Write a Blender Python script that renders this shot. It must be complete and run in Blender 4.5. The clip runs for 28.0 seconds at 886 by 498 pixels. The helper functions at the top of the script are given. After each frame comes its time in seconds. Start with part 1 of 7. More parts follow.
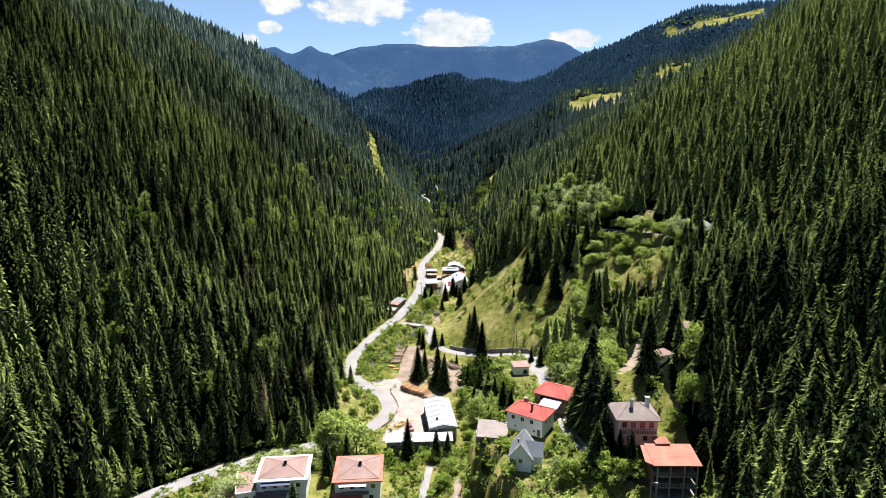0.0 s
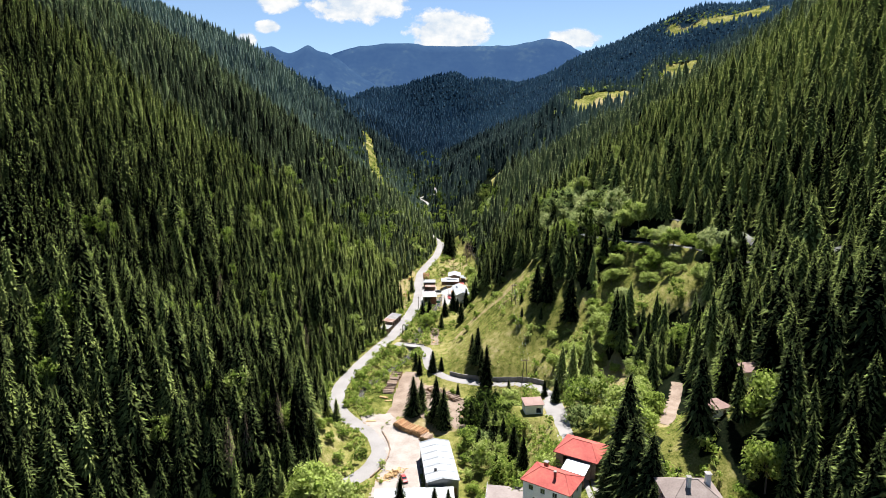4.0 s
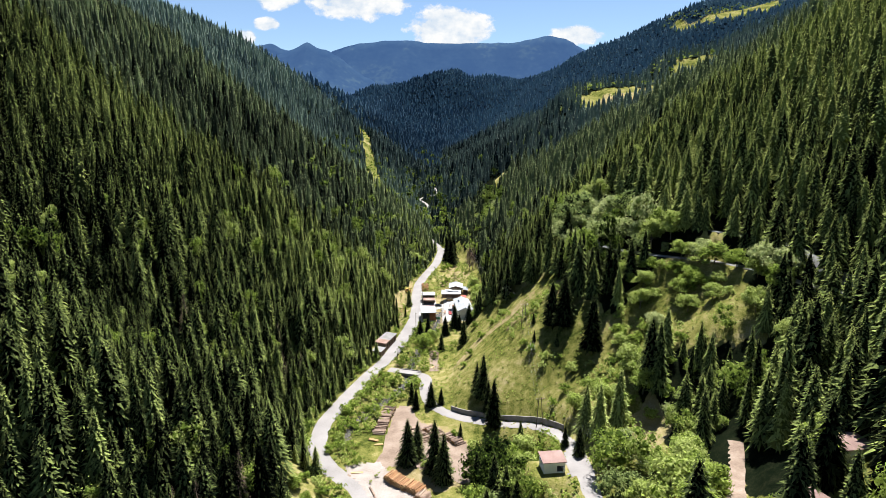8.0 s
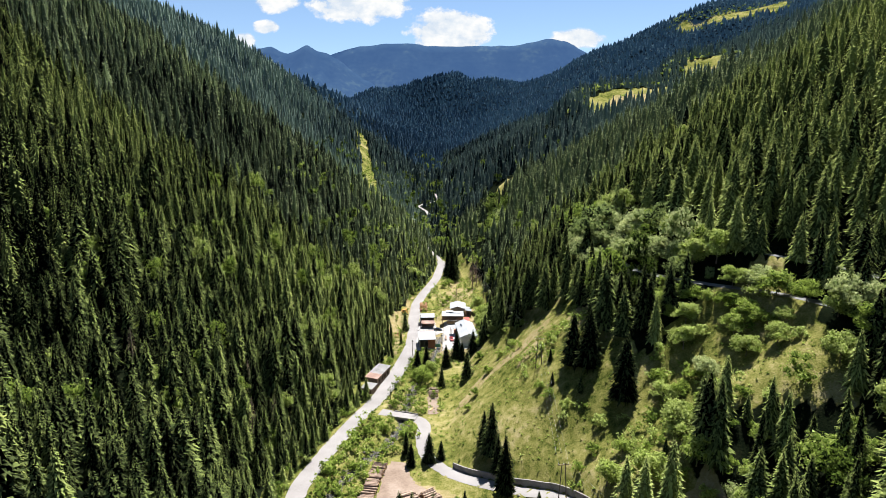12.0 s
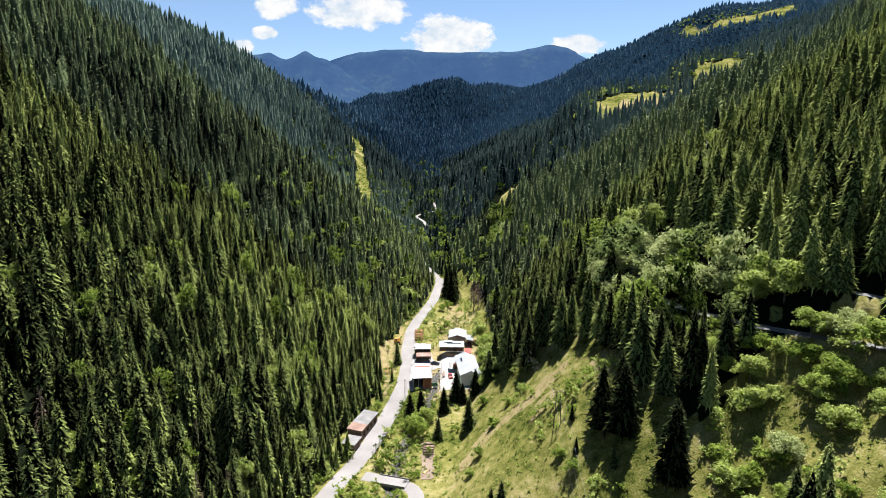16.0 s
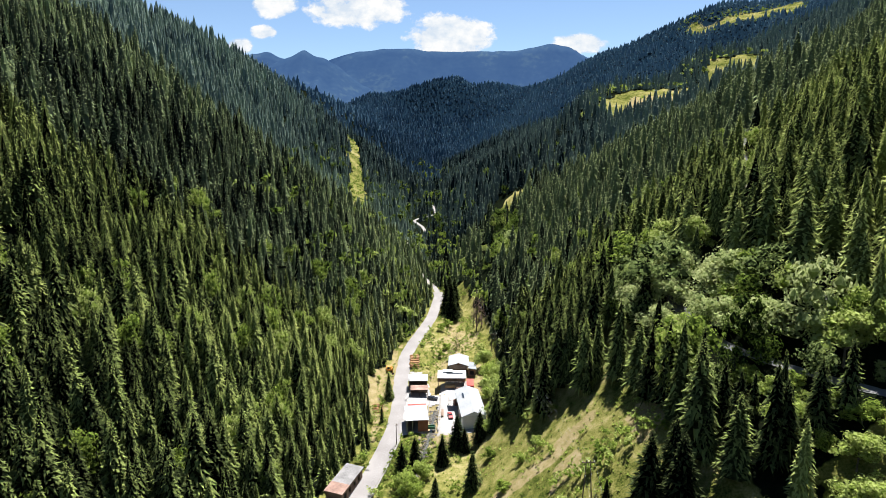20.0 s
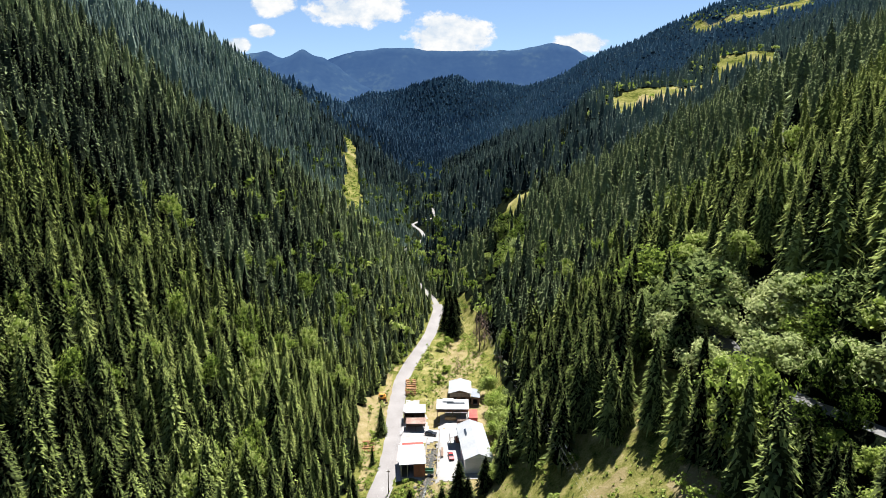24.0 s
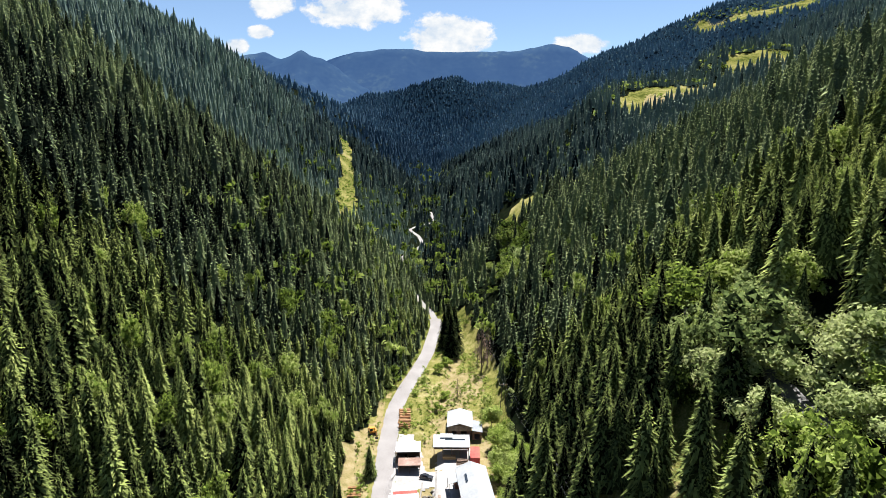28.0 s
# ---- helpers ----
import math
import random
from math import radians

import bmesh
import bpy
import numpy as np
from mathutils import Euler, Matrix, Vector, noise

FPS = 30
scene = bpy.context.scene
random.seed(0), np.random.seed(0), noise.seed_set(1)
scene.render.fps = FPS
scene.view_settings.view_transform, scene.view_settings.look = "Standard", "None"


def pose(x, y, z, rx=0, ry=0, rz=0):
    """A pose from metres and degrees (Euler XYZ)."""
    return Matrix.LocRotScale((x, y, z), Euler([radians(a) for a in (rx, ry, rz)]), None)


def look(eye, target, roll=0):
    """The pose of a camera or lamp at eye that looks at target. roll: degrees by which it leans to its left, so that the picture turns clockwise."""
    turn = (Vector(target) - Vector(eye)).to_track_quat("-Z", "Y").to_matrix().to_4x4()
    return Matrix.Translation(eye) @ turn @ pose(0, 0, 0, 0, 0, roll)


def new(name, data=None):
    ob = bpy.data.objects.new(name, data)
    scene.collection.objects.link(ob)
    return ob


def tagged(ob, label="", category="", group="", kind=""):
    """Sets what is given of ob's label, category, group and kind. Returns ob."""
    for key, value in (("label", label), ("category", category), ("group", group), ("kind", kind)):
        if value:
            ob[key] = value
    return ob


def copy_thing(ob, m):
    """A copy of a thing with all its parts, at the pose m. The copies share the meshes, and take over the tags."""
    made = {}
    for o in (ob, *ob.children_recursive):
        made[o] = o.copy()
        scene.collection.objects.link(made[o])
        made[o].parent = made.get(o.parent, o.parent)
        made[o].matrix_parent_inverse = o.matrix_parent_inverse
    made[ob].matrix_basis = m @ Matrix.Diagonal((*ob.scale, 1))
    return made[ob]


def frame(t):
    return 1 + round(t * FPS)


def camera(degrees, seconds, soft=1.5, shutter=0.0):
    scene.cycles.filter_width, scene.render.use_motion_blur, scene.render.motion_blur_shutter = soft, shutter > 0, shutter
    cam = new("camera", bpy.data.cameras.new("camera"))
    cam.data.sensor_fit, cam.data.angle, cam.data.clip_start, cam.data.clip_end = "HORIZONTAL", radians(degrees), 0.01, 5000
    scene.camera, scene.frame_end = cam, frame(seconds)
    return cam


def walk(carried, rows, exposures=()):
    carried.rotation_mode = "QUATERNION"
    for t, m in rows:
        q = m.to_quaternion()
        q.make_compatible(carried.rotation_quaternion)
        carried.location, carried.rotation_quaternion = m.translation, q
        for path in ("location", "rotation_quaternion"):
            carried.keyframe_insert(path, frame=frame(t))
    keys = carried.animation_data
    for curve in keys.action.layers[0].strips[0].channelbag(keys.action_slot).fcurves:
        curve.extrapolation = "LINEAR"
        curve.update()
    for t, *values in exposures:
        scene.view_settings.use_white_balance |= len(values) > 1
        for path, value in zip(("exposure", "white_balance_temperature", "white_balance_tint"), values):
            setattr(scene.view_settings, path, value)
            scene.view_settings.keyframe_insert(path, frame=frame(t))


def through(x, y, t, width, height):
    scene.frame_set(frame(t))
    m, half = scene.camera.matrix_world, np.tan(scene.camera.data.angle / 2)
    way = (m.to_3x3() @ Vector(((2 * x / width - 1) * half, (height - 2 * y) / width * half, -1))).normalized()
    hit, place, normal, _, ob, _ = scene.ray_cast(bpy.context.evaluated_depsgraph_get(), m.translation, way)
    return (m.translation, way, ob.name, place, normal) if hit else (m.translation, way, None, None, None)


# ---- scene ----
cam = camera(73.7, 28.0, soft=0.7)
PATH = [  # seconds, x, y, z, pitch, yaw
    (0, -0.809, -142.25, 111.08, -10.94, -0.045),
    (1, -0.845, -133.687, 110.958, -10.992, -0.052),
    (2, -0.799, -125.02, 110.865, -10.959, -0.094),
    (3, -0.826, -116.154, 110.75, -10.923, -0.125),
    (3.5, -0.856, -111.675, 110.683, -10.915, -0.136),
    (5.5, -1.049, -93.243, 110.343, -10.966, -0.143),
    (6.5, -0.9, -83.675, 110.241, -11.003, -0.121),
    (7.5, -0.704, -74.046, 110.167, -11.048, -0.084),
    (8.5, -0.469, -64.379, 110.088, -11.099, -0.051),
    (9.5, -0.52, -54.7, 110.06, -11.072, -0.019),
    (10.5, -0.56, -44.96, 110.04, -10.951, 0.004),
    (11.5, -0.52, -35.12, 110.01, -10.818, -0.004),
    (12.5, -0.37, -25.15, 109.98, -10.671, -0.012),
    (14.5, 0.14, -4.82, 109.9, -10.309, -0.004),
    (15.5, 0.45, 5.47, 109.87, -10.183, -0.009),
    (16.5, 0.74, 15.72, 109.84, -10.139, -0.032),
    (17.5, 0.97, 25.79, 109.83, -10.136, -0.043),
    (18.5, 1.13, 35.51, 109.84, -10.125, -0.042),
    (19.5, 1.21, 44.71, 109.86, -10.129, -0.024),
    (20.5, 1.22, 53.26, 109.9, -10.165, 0.016),
    (21.5, 1.19, 61.1, 109.95, -10.184, 0.028),
    (23.5, 1.22, 74.94, 110.1, -10.158, -0.025),
    (24.5, 1.36, 81.4, 110.16, -10.148, -0.036),
    (25.5, 1.61, 87.98, 110.22, -10.108, -0.068),
    (26.5, 1.89, 94.88, 110.23, -10.058, -0.061),
    (27.5, 2.05, 101.88, 110.19, -10.02, -0.057),
    (28, 1.99, 105.13, 110.14, -10.012, -0.059),
]
walk(cam, [(t, pose(x, y, z, 90 + p, 0, w)) for t, x, y, z, p, w in PATH])

# ---- light ----
SUN_TURN, SUN_HEIGHT = 22.0, 66.0  # degrees right of +y, degrees above the horizon
world = bpy.data.worlds.new("world")
scene.world = world
world.use_nodes = True
sky_nodes = world.node_tree.nodes
sky = sky_nodes.new("ShaderNodeTexSky")
sky.sky_type, sky.sun_disc = "NISHITA", False
sky.sun_elevation, sky.sun_rotation = radians(SUN_HEIGHT), radians(SUN_TURN)
sky.altitude, sky.air_density, sky.dust_density, sky.ozone_density = 1500, 1.0, 0.15, 2.6
world.node_tree.links.new(sky.outputs[0], sky_nodes["Background"].inputs["Color"])
sky_nodes["Background"].inputs["Strength"].default_value = 0.046
sun_way = Vector((math.sin(radians(SUN_TURN)) * math.cos(radians(SUN_HEIGHT)), math.cos(radians(SUN_TURN)) * math.cos(radians(SUN_HEIGHT)), math.sin(radians(SUN_HEIGHT))))
sun = new("sun", bpy.data.lights.new("sun", "SUN"))
sun.data.energy, sun.data.angle, sun.data.color = 5.0, radians(0.53), (0.97, 0.96, 0.945)
sun.matrix_world = look(sun_way * 500, (0, 0, 0))
scene.view_settings.exposure = 1.68

# ---- materials ----
def nodes_of(name):
    m = bpy.data.materials.new(name)
    m.use_nodes = True
    return m, m.node_tree.nodes, m.node_tree.links


def ramp(nodes, stops):
    r = nodes.new("ShaderNodeValToRGB")
    while len(r.color_ramp.elements) < len(stops):
        r.color_ramp.elements.new(0.5)
    for e, (p, c) in zip(r.color_ramp.elements, stops):
        e.position, e.color = p, (*c, 1)
    return r


def noise_node(nodes, links, scale, detail=4, vector=None, stretch=None):
    n = nodes.new("ShaderNodeTexNoise")
    n.inputs["Scale"].default_value, n.inputs["Detail"].default_value = scale, detail
    if vector is None:
        vector = nodes.new("ShaderNodeNewGeometry").outputs["Position"]
    if stretch:
        mp = nodes.new("ShaderNodeMapping")
        mp.inputs["Scale"].default_value = stretch
        links.new(vector, mp.inputs["Vector"])
        vector = mp.outputs["Vector"]
    links.new(vector, n.inputs["Vector"])
    return n


def maths(nodes, links, op, a, b):
    n = nodes.new("ShaderNodeMath")
    n.operation = op
    for k, v in enumerate((a, b)):
        if isinstance(v, (int, float)):
            n.inputs[k].default_value = v
        else:
            links.new(v, n.inputs[k])
    return n.outputs[0]


def surface(name, stops, coarse=0.15, fine=2.0, rough=0.9, bump=0.3, metal=0.0, stretch=None, vary=0.0, local=False, spec=0.3):
    """A weathered surface: two scales of noise between the given colours, with relief."""
    m, nodes, links = nodes_of(name)
    bsdf = nodes["Principled BSDF"]
    vec = nodes.new("ShaderNodeTexCoord").outputs["Object"] if local else None
    a, b = noise_node(nodes, links, coarse, 5, vec, stretch), noise_node(nodes, links, fine, 6, vec, stretch)
    mixed = maths(nodes, links, "ADD", maths(nodes, links, "MULTIPLY", a.outputs[0], 0.6), maths(nodes, links, "MULTIPLY", b.outputs[0], 0.4))
    if vary:
        info = nodes.new("ShaderNodeObjectInfo")
        mixed = maths(nodes, links, "ADD", mixed, maths(nodes, links, "MULTIPLY", maths(nodes, links, "SUBTRACT", info.outputs["Random"], 0.5), vary))
    r = ramp(nodes, [(0.32 + 0.36 * k / max(1, len(stops) - 1), c) for k, c in enumerate(stops)])
    links.new(mixed, r.inputs[0])
    links.new(r.outputs[0], bsdf.inputs["Base Color"])
    bsdf.inputs["Roughness"].default_value, bsdf.inputs["Metallic"].default_value = rough, metal
    bsdf.inputs["Specular IOR Level"].default_value = spec
    if bump:
        bp = nodes.new("ShaderNodeBump")
        bp.inputs["Strength"].default_value, bp.inputs["Distance"].default_value = bump, 0.1
        links.new(b.outputs[0], bp.inputs["Height"])
        links.new(bp.outputs[0], bsdf.inputs["Normal"])
    return m


def foliage(name, stops, through=0.35, grain=1.2, spread=0.25):
    """Leaves and needles: colour by the tree's own tint, which also carries painted shade, and by fine noise; some
    light shines through.
    """
    m, nodes, links = nodes_of(name)
    nodes.remove(nodes["Principled BSDF"])
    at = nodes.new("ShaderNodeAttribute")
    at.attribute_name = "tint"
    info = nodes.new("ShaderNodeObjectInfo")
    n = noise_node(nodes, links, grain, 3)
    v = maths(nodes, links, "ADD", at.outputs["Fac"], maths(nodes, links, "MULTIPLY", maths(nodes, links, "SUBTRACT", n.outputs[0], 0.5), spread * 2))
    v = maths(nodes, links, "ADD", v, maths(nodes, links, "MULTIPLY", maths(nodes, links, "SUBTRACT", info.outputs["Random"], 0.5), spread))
    r = ramp(nodes, [(k / (len(stops) - 1), c) for k, c in enumerate(stops)])
    links.new(v, r.inputs[0])
    d, t, mix = nodes.new("ShaderNodeBsdfDiffuse"), nodes.new("ShaderNodeBsdfTranslucent"), nodes.new("ShaderNodeMixShader")
    mix.inputs[0].default_value = through
    links.new(r.outputs[0], d.inputs["Color"])
    links.new(r.outputs[0], t.inputs["Color"])
    links.new(d.outputs[0], mix.inputs[1])
    links.new(t.outputs[0], mix.inputs[2])
    links.new(mix.outputs[0], nodes["Material Output"].inputs["Surface"])
    return m


def glass(name, colour, rough=0.08):
    m, nodes, links = nodes_of(name)
    b = nodes["Principled BSDF"]
    b.inputs["Base Color"].default_value, b.inputs["Roughness"].default_value = (*colour, 1), rough
    b.inputs["Specular IOR Level"].default_value = 0.8
    return m


# The near-black first stop holds the shade painted inside the crowns.
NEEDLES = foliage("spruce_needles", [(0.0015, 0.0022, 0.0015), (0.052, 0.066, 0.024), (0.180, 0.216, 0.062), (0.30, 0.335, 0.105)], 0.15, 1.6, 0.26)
# Next three: aerial haze mixed into the needle colour as blue.
FAR_NEEDLES = foliage("hazed_distant_spruce", [(0.036, 0.072, 0.108), (0.084, 0.148, 0.200), (0.140, 0.22, 0.265), (0.18, 0.275, 0.295)], 0.5, 0.05, 0.10)
NEXT_NEEDLES = foliage("hazed_needles_up_valley", [(0.003, 0.0045, 0.004), (0.058, 0.075, 0.045), (0.170, 0.212, 0.098), (0.28, 0.32, 0.145)], 0.14, 1.4, 0.22)
MID_NEEDLES = foliage("hazed_spruce_needles", [(0.005, 0.010, 0.012), (0.078, 0.116, 0.112), (0.185, 0.245, 0.188), (0.27, 0.33, 0.235)], 0.25, 1.0, 0.22)
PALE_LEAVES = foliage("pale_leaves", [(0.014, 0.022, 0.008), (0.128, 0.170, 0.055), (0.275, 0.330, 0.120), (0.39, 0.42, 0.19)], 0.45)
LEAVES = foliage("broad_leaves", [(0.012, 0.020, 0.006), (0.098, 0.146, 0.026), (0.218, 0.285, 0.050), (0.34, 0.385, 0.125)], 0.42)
DEAD_TWIGS = foliage("dead_twigs", [(0.074, 0.0518, 0.037), (0.126, 0.0888, 0.0666), (0.178, 0.133, 0.104)], 0.1)
BARK = surface("bark", [(0.0444, 0.0333, 0.0259), (0.0888, 0.0703, 0.0555), (0.141, 0.118, 0.0962)], 1.0, 8, 0.95, 0.6)
ASPHALT = surface("pale_worn_asphalt", [(0.142, 0.129, 0.121), (0.182, 0.168, 0.159), (0.218, 0.203, 0.193)], 0.12, 2.5, 0.92, 0.25)
OLD_ASPHALT = surface("grey_asphalt", [(0.0857, 0.0828, 0.0828), (0.119, 0.116, 0.112), (0.152, 0.145, 0.138)], 0.15, 3, 0.92, 0.25)
DIRT = surface("sawdust_dirt", [(0.116, 0.080, 0.057), (0.172, 0.126, 0.094), (0.228, 0.178, 0.140)], 0.2, 2, 0.95, 0.4)
SAWDUST = surface("packed_sawdust", [(0.165, 0.134, 0.113), (0.222, 0.188, 0.163), (0.27, 0.237, 0.212)], 0.2, 2, 0.95, 0.3)
CONCRETE = surface("pale_concrete", [(0.200, 0.184, 0.168), (0.262, 0.244, 0.228), (0.30, 0.284, 0.27)], 0.2, 2, 0.9, 0.25)
OLD_CONCRETE = surface("weathered_concrete", [(0.107, 0.0999, 0.0866), (0.18, 0.167, 0.153), (0.24, 0.226, 0.206)], 0.3, 3, 0.92, 0.35)
PLASTER = surface("white_plaster", [(0.62, 0.61, 0.595), (0.71, 0.70, 0.685), (0.77, 0.765, 0.75)], 0.3, 3, 0.9, 0.2)
PINK = surface("pink_plaster", [(0.60, 0.31, 0.29), (0.69, 0.385, 0.36), (0.74, 0.45, 0.42)], 0.3, 3, 0.9, 0.2)
RED_METAL = surface("red_sheet_metal", [(0.205, 0.042, 0.036), (0.285, 0.066, 0.055), (0.325, 0.098, 0.068)], 0.25, 1.6, 0.8, 0.15, spec=0.12)
ORANGE_TILE = surface("orange_roof_tile", [(0.29, 0.072, 0.045), (0.36, 0.098, 0.062), (0.40, 0.135, 0.09)], 0.3, 4, 0.75, 0.4)
BROWN_TILE = surface("brown_roof_tile", [(0.138, 0.0829, 0.0696), (0.192, 0.12, 0.1012), (0.235, 0.155, 0.133)], 0.25, 3, 0.8, 0.4)
GREY_TILE = surface("grey_brown_roof", [(0.120, 0.092, 0.081), (0.165, 0.130, 0.115), (0.21, 0.172, 0.154)], 0.3, 3, 0.8, 0.4)
WHITE_METAL = surface("white_sheet_metal", [(0.198, 0.205, 0.21), (0.242, 0.247, 0.25), (0.275, 0.278, 0.278)], 0.2, 1.5, 0.5, 0.1)
GREY_METAL = surface("galvanised_sheet", [(0.16, 0.168, 0.181), (0.221, 0.231, 0.244), (0.275, 0.279, 0.288)], 0.3, 2, 0.42, 0.15, 0.5)
RUSTY = surface("rusty_sheet", [(0.118, 0.071, 0.0533), (0.195, 0.118, 0.0888), (0.272, 0.201, 0.166)], 0.25, 1.5, 0.8, 0.3)
TAR = surface("grey_tar_felt", [(0.0888, 0.0851, 0.0814), (0.148, 0.141, 0.137), (0.207, 0.2, 0.192)], 0.3, 2, 0.9, 0.3)
TIMBER = surface("weathered_boards", [(0.0962, 0.0629, 0.0444), (0.163, 0.111, 0.0777), (0.229, 0.163, 0.118)], 0.4, 3, 0.9, 0.4)
RED_BOARDS = surface("red_brown_boards", [(0.178, 0.0629, 0.0333), (0.266, 0.0999, 0.0518), (0.326, 0.148, 0.0814)], 0.4, 3, 0.85, 0.3)
FRESH_WOOD = surface("fresh_cut_wood", [(0.26, 0.154, 0.0651), (0.355, 0.225, 0.101), (0.426, 0.296, 0.154)], 0.5, 3, 0.85, 0.3, vary=0.4)
LOG_WOOD = surface("stacked_logs", [(0.0888, 0.0592, 0.0444), (0.166, 0.11, 0.0799), (0.237, 0.166, 0.124), (0.308, 0.225, 0.166)], 0.6, 3, 0.9, 0.4, vary=0.5)
ORANGE_LOG = surface("orange_logs", [(0.201, 0.101, 0.0474), (0.296, 0.154, 0.071), (0.355, 0.213, 0.112)], 0.6, 3, 0.9, 0.4, vary=0.4)
DARK = surface("dark_interior", [(0.0222, 0.02, 0.0185), (0.037, 0.0333, 0.0296)], 0.5, 3, 0.9, 0.2)
STONE = surface("stream_stone", [(0.055, 0.048, 0.040), (0.095, 0.085, 0.070), (0.14, 0.125, 0.105)], 0.8, 4, 0.9, 0.4, vary=0.4)
WATER = surface("stream_water", [(0.037, 0.0407, 0.0333), (0.0666, 0.0666, 0.0555)], 0.6, 4, 0.15, 0.3, spec=0.5)
RED_PAINT = surface("red_paint", [(0.296, 0.0222, 0.0222), (0.385, 0.037, 0.0333)], 0.5, 3, 0.35, 0.05)
ORANGE_PAINT = surface("orange_paint", [(0.444, 0.163, 0.0222), (0.548, 0.237, 0.037)], 0.5, 3, 0.4, 0.05)
BLACK_PAINT = surface("black_paint", [(0.00888, 0.00888, 0.0104), (0.0222, 0.0222, 0.0244)], 0.5, 3, 0.25, 0.03, spec=0.5)
GREEN_PAINT = surface("green_paint", [(0.037, 0.118, 0.0666), (0.0666, 0.17, 0.0962)], 0.5, 3, 0.5, 0.05)
BLUE_PAINT = surface("dark_blue_paint", [(0.0259, 0.0296, 0.0666), (0.0444, 0.0518, 0.104)], 0.5, 3, 0.6, 0.1)
STEEL = surface("steel", [(0.222, 0.222, 0.229), (0.34, 0.34, 0.348)], 0.5, 3, 0.45, 0.05, 0.7)
RUBBER = surface("tyre_rubber", [(0.0148, 0.0148, 0.0148), (0.0296, 0.0296, 0.0296)], 0.5, 3, 0.85, 0.1)
PANE = glass("window_glass", (0.02, 0.025, 0.03))


def ground_material():
    m, nodes, links = nodes_of("valley_ground")
    b = nodes["Principled BSDF"]
    big, mid, fine = noise_node(nodes, links, 0.035, 4), noise_node(nodes, links, 0.35, 5), noise_node(nodes, links, 2.2, 5)
    v = maths(nodes, links, "ADD", maths(nodes, links, "MULTIPLY", mid.outputs[0], 0.55), maths(nodes, links, "MULTIPLY", fine.outputs[0], 0.45))
    v2 = maths(nodes, links, "ADD", maths(nodes, links, "MULTIPLY", big.outputs[0], 0.40), maths(nodes, links, "MULTIPLY", v, 0.60))
    # Forest soil is near black: the shade under trees sits in its colour.
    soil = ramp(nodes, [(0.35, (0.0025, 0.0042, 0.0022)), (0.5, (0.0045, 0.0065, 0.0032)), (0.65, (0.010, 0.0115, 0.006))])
    grass = ramp(nodes, [(0.39, (0.025, 0.036, 0.007)), (0.465, (0.085, 0.089, 0.021)), (0.54, (0.148, 0.136, 0.043)), (0.62, (0.226, 0.190, 0.094))])
    dry = ramp(nodes, [(0.35, (0.126, 0.111, 0.0407)), (0.5, (0.185, 0.148, 0.0703)), (0.66, (0.244, 0.196, 0.115))])
    links.new(v, soil.inputs[0])
    links.new(v2, grass.inputs[0])
    links.new(v, dry.inputs[0])
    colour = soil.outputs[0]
    # Far ground takes the blue of the haze into its colour.
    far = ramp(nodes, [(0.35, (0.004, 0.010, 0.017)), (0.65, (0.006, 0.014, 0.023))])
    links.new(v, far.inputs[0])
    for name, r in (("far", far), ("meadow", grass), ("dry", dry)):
        at = nodes.new("ShaderNodeAttribute")
        at.attribute_name = name
        k = maths(nodes, links, "ADD", at.outputs["Fac"], maths(nodes, links, "MULTIPLY", maths(nodes, links, "SUBTRACT", mid.outputs[0], 0.5), 0.9))
        step = ramp(nodes, [(0.40, (0, 0, 0)), (0.60, (1, 1, 1))])
        links.new(k, step.inputs[0])
        mix = nodes.new("ShaderNodeMixRGB")
        links.new(step.outputs[0], mix.inputs[0])
        links.new(colour, mix.inputs[1])
        links.new(r.outputs[0], mix.inputs[2])
        colour = mix.outputs[0]
    links.new(colour, b.inputs["Base Color"])
    b.inputs["Roughness"].default_value, b.inputs["Specular IOR Level"].default_value = 1.0, 0.0
    bp = nodes.new("ShaderNodeBump")
    bp.inputs["Strength"].default_value, bp.inputs["Distance"].default_value = 0.8, 0.5
    links.new(v, bp.inputs["Height"])
    links.new(bp.outputs[0], b.inputs["Normal"])
    return m


GROUND = ground_material()


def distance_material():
    """Far mountains: a backdrop; the haze of kilometres of air is put in as blue glow."""
    m, nodes, links = nodes_of("hazed_mountain_forest")
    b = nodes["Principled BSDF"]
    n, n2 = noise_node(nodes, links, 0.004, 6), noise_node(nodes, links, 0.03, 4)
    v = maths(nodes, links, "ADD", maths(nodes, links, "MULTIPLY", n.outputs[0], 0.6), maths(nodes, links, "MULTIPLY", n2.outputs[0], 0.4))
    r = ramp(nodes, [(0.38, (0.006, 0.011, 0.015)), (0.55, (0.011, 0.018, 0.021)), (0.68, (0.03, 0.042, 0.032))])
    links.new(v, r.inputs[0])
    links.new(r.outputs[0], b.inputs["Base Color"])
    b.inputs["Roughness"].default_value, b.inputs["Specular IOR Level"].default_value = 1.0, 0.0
    # Blue emission stands in for the haze.
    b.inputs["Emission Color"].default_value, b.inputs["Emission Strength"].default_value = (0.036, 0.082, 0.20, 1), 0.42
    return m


DISTANCE = distance_material()
# ---- the lie of the land ----


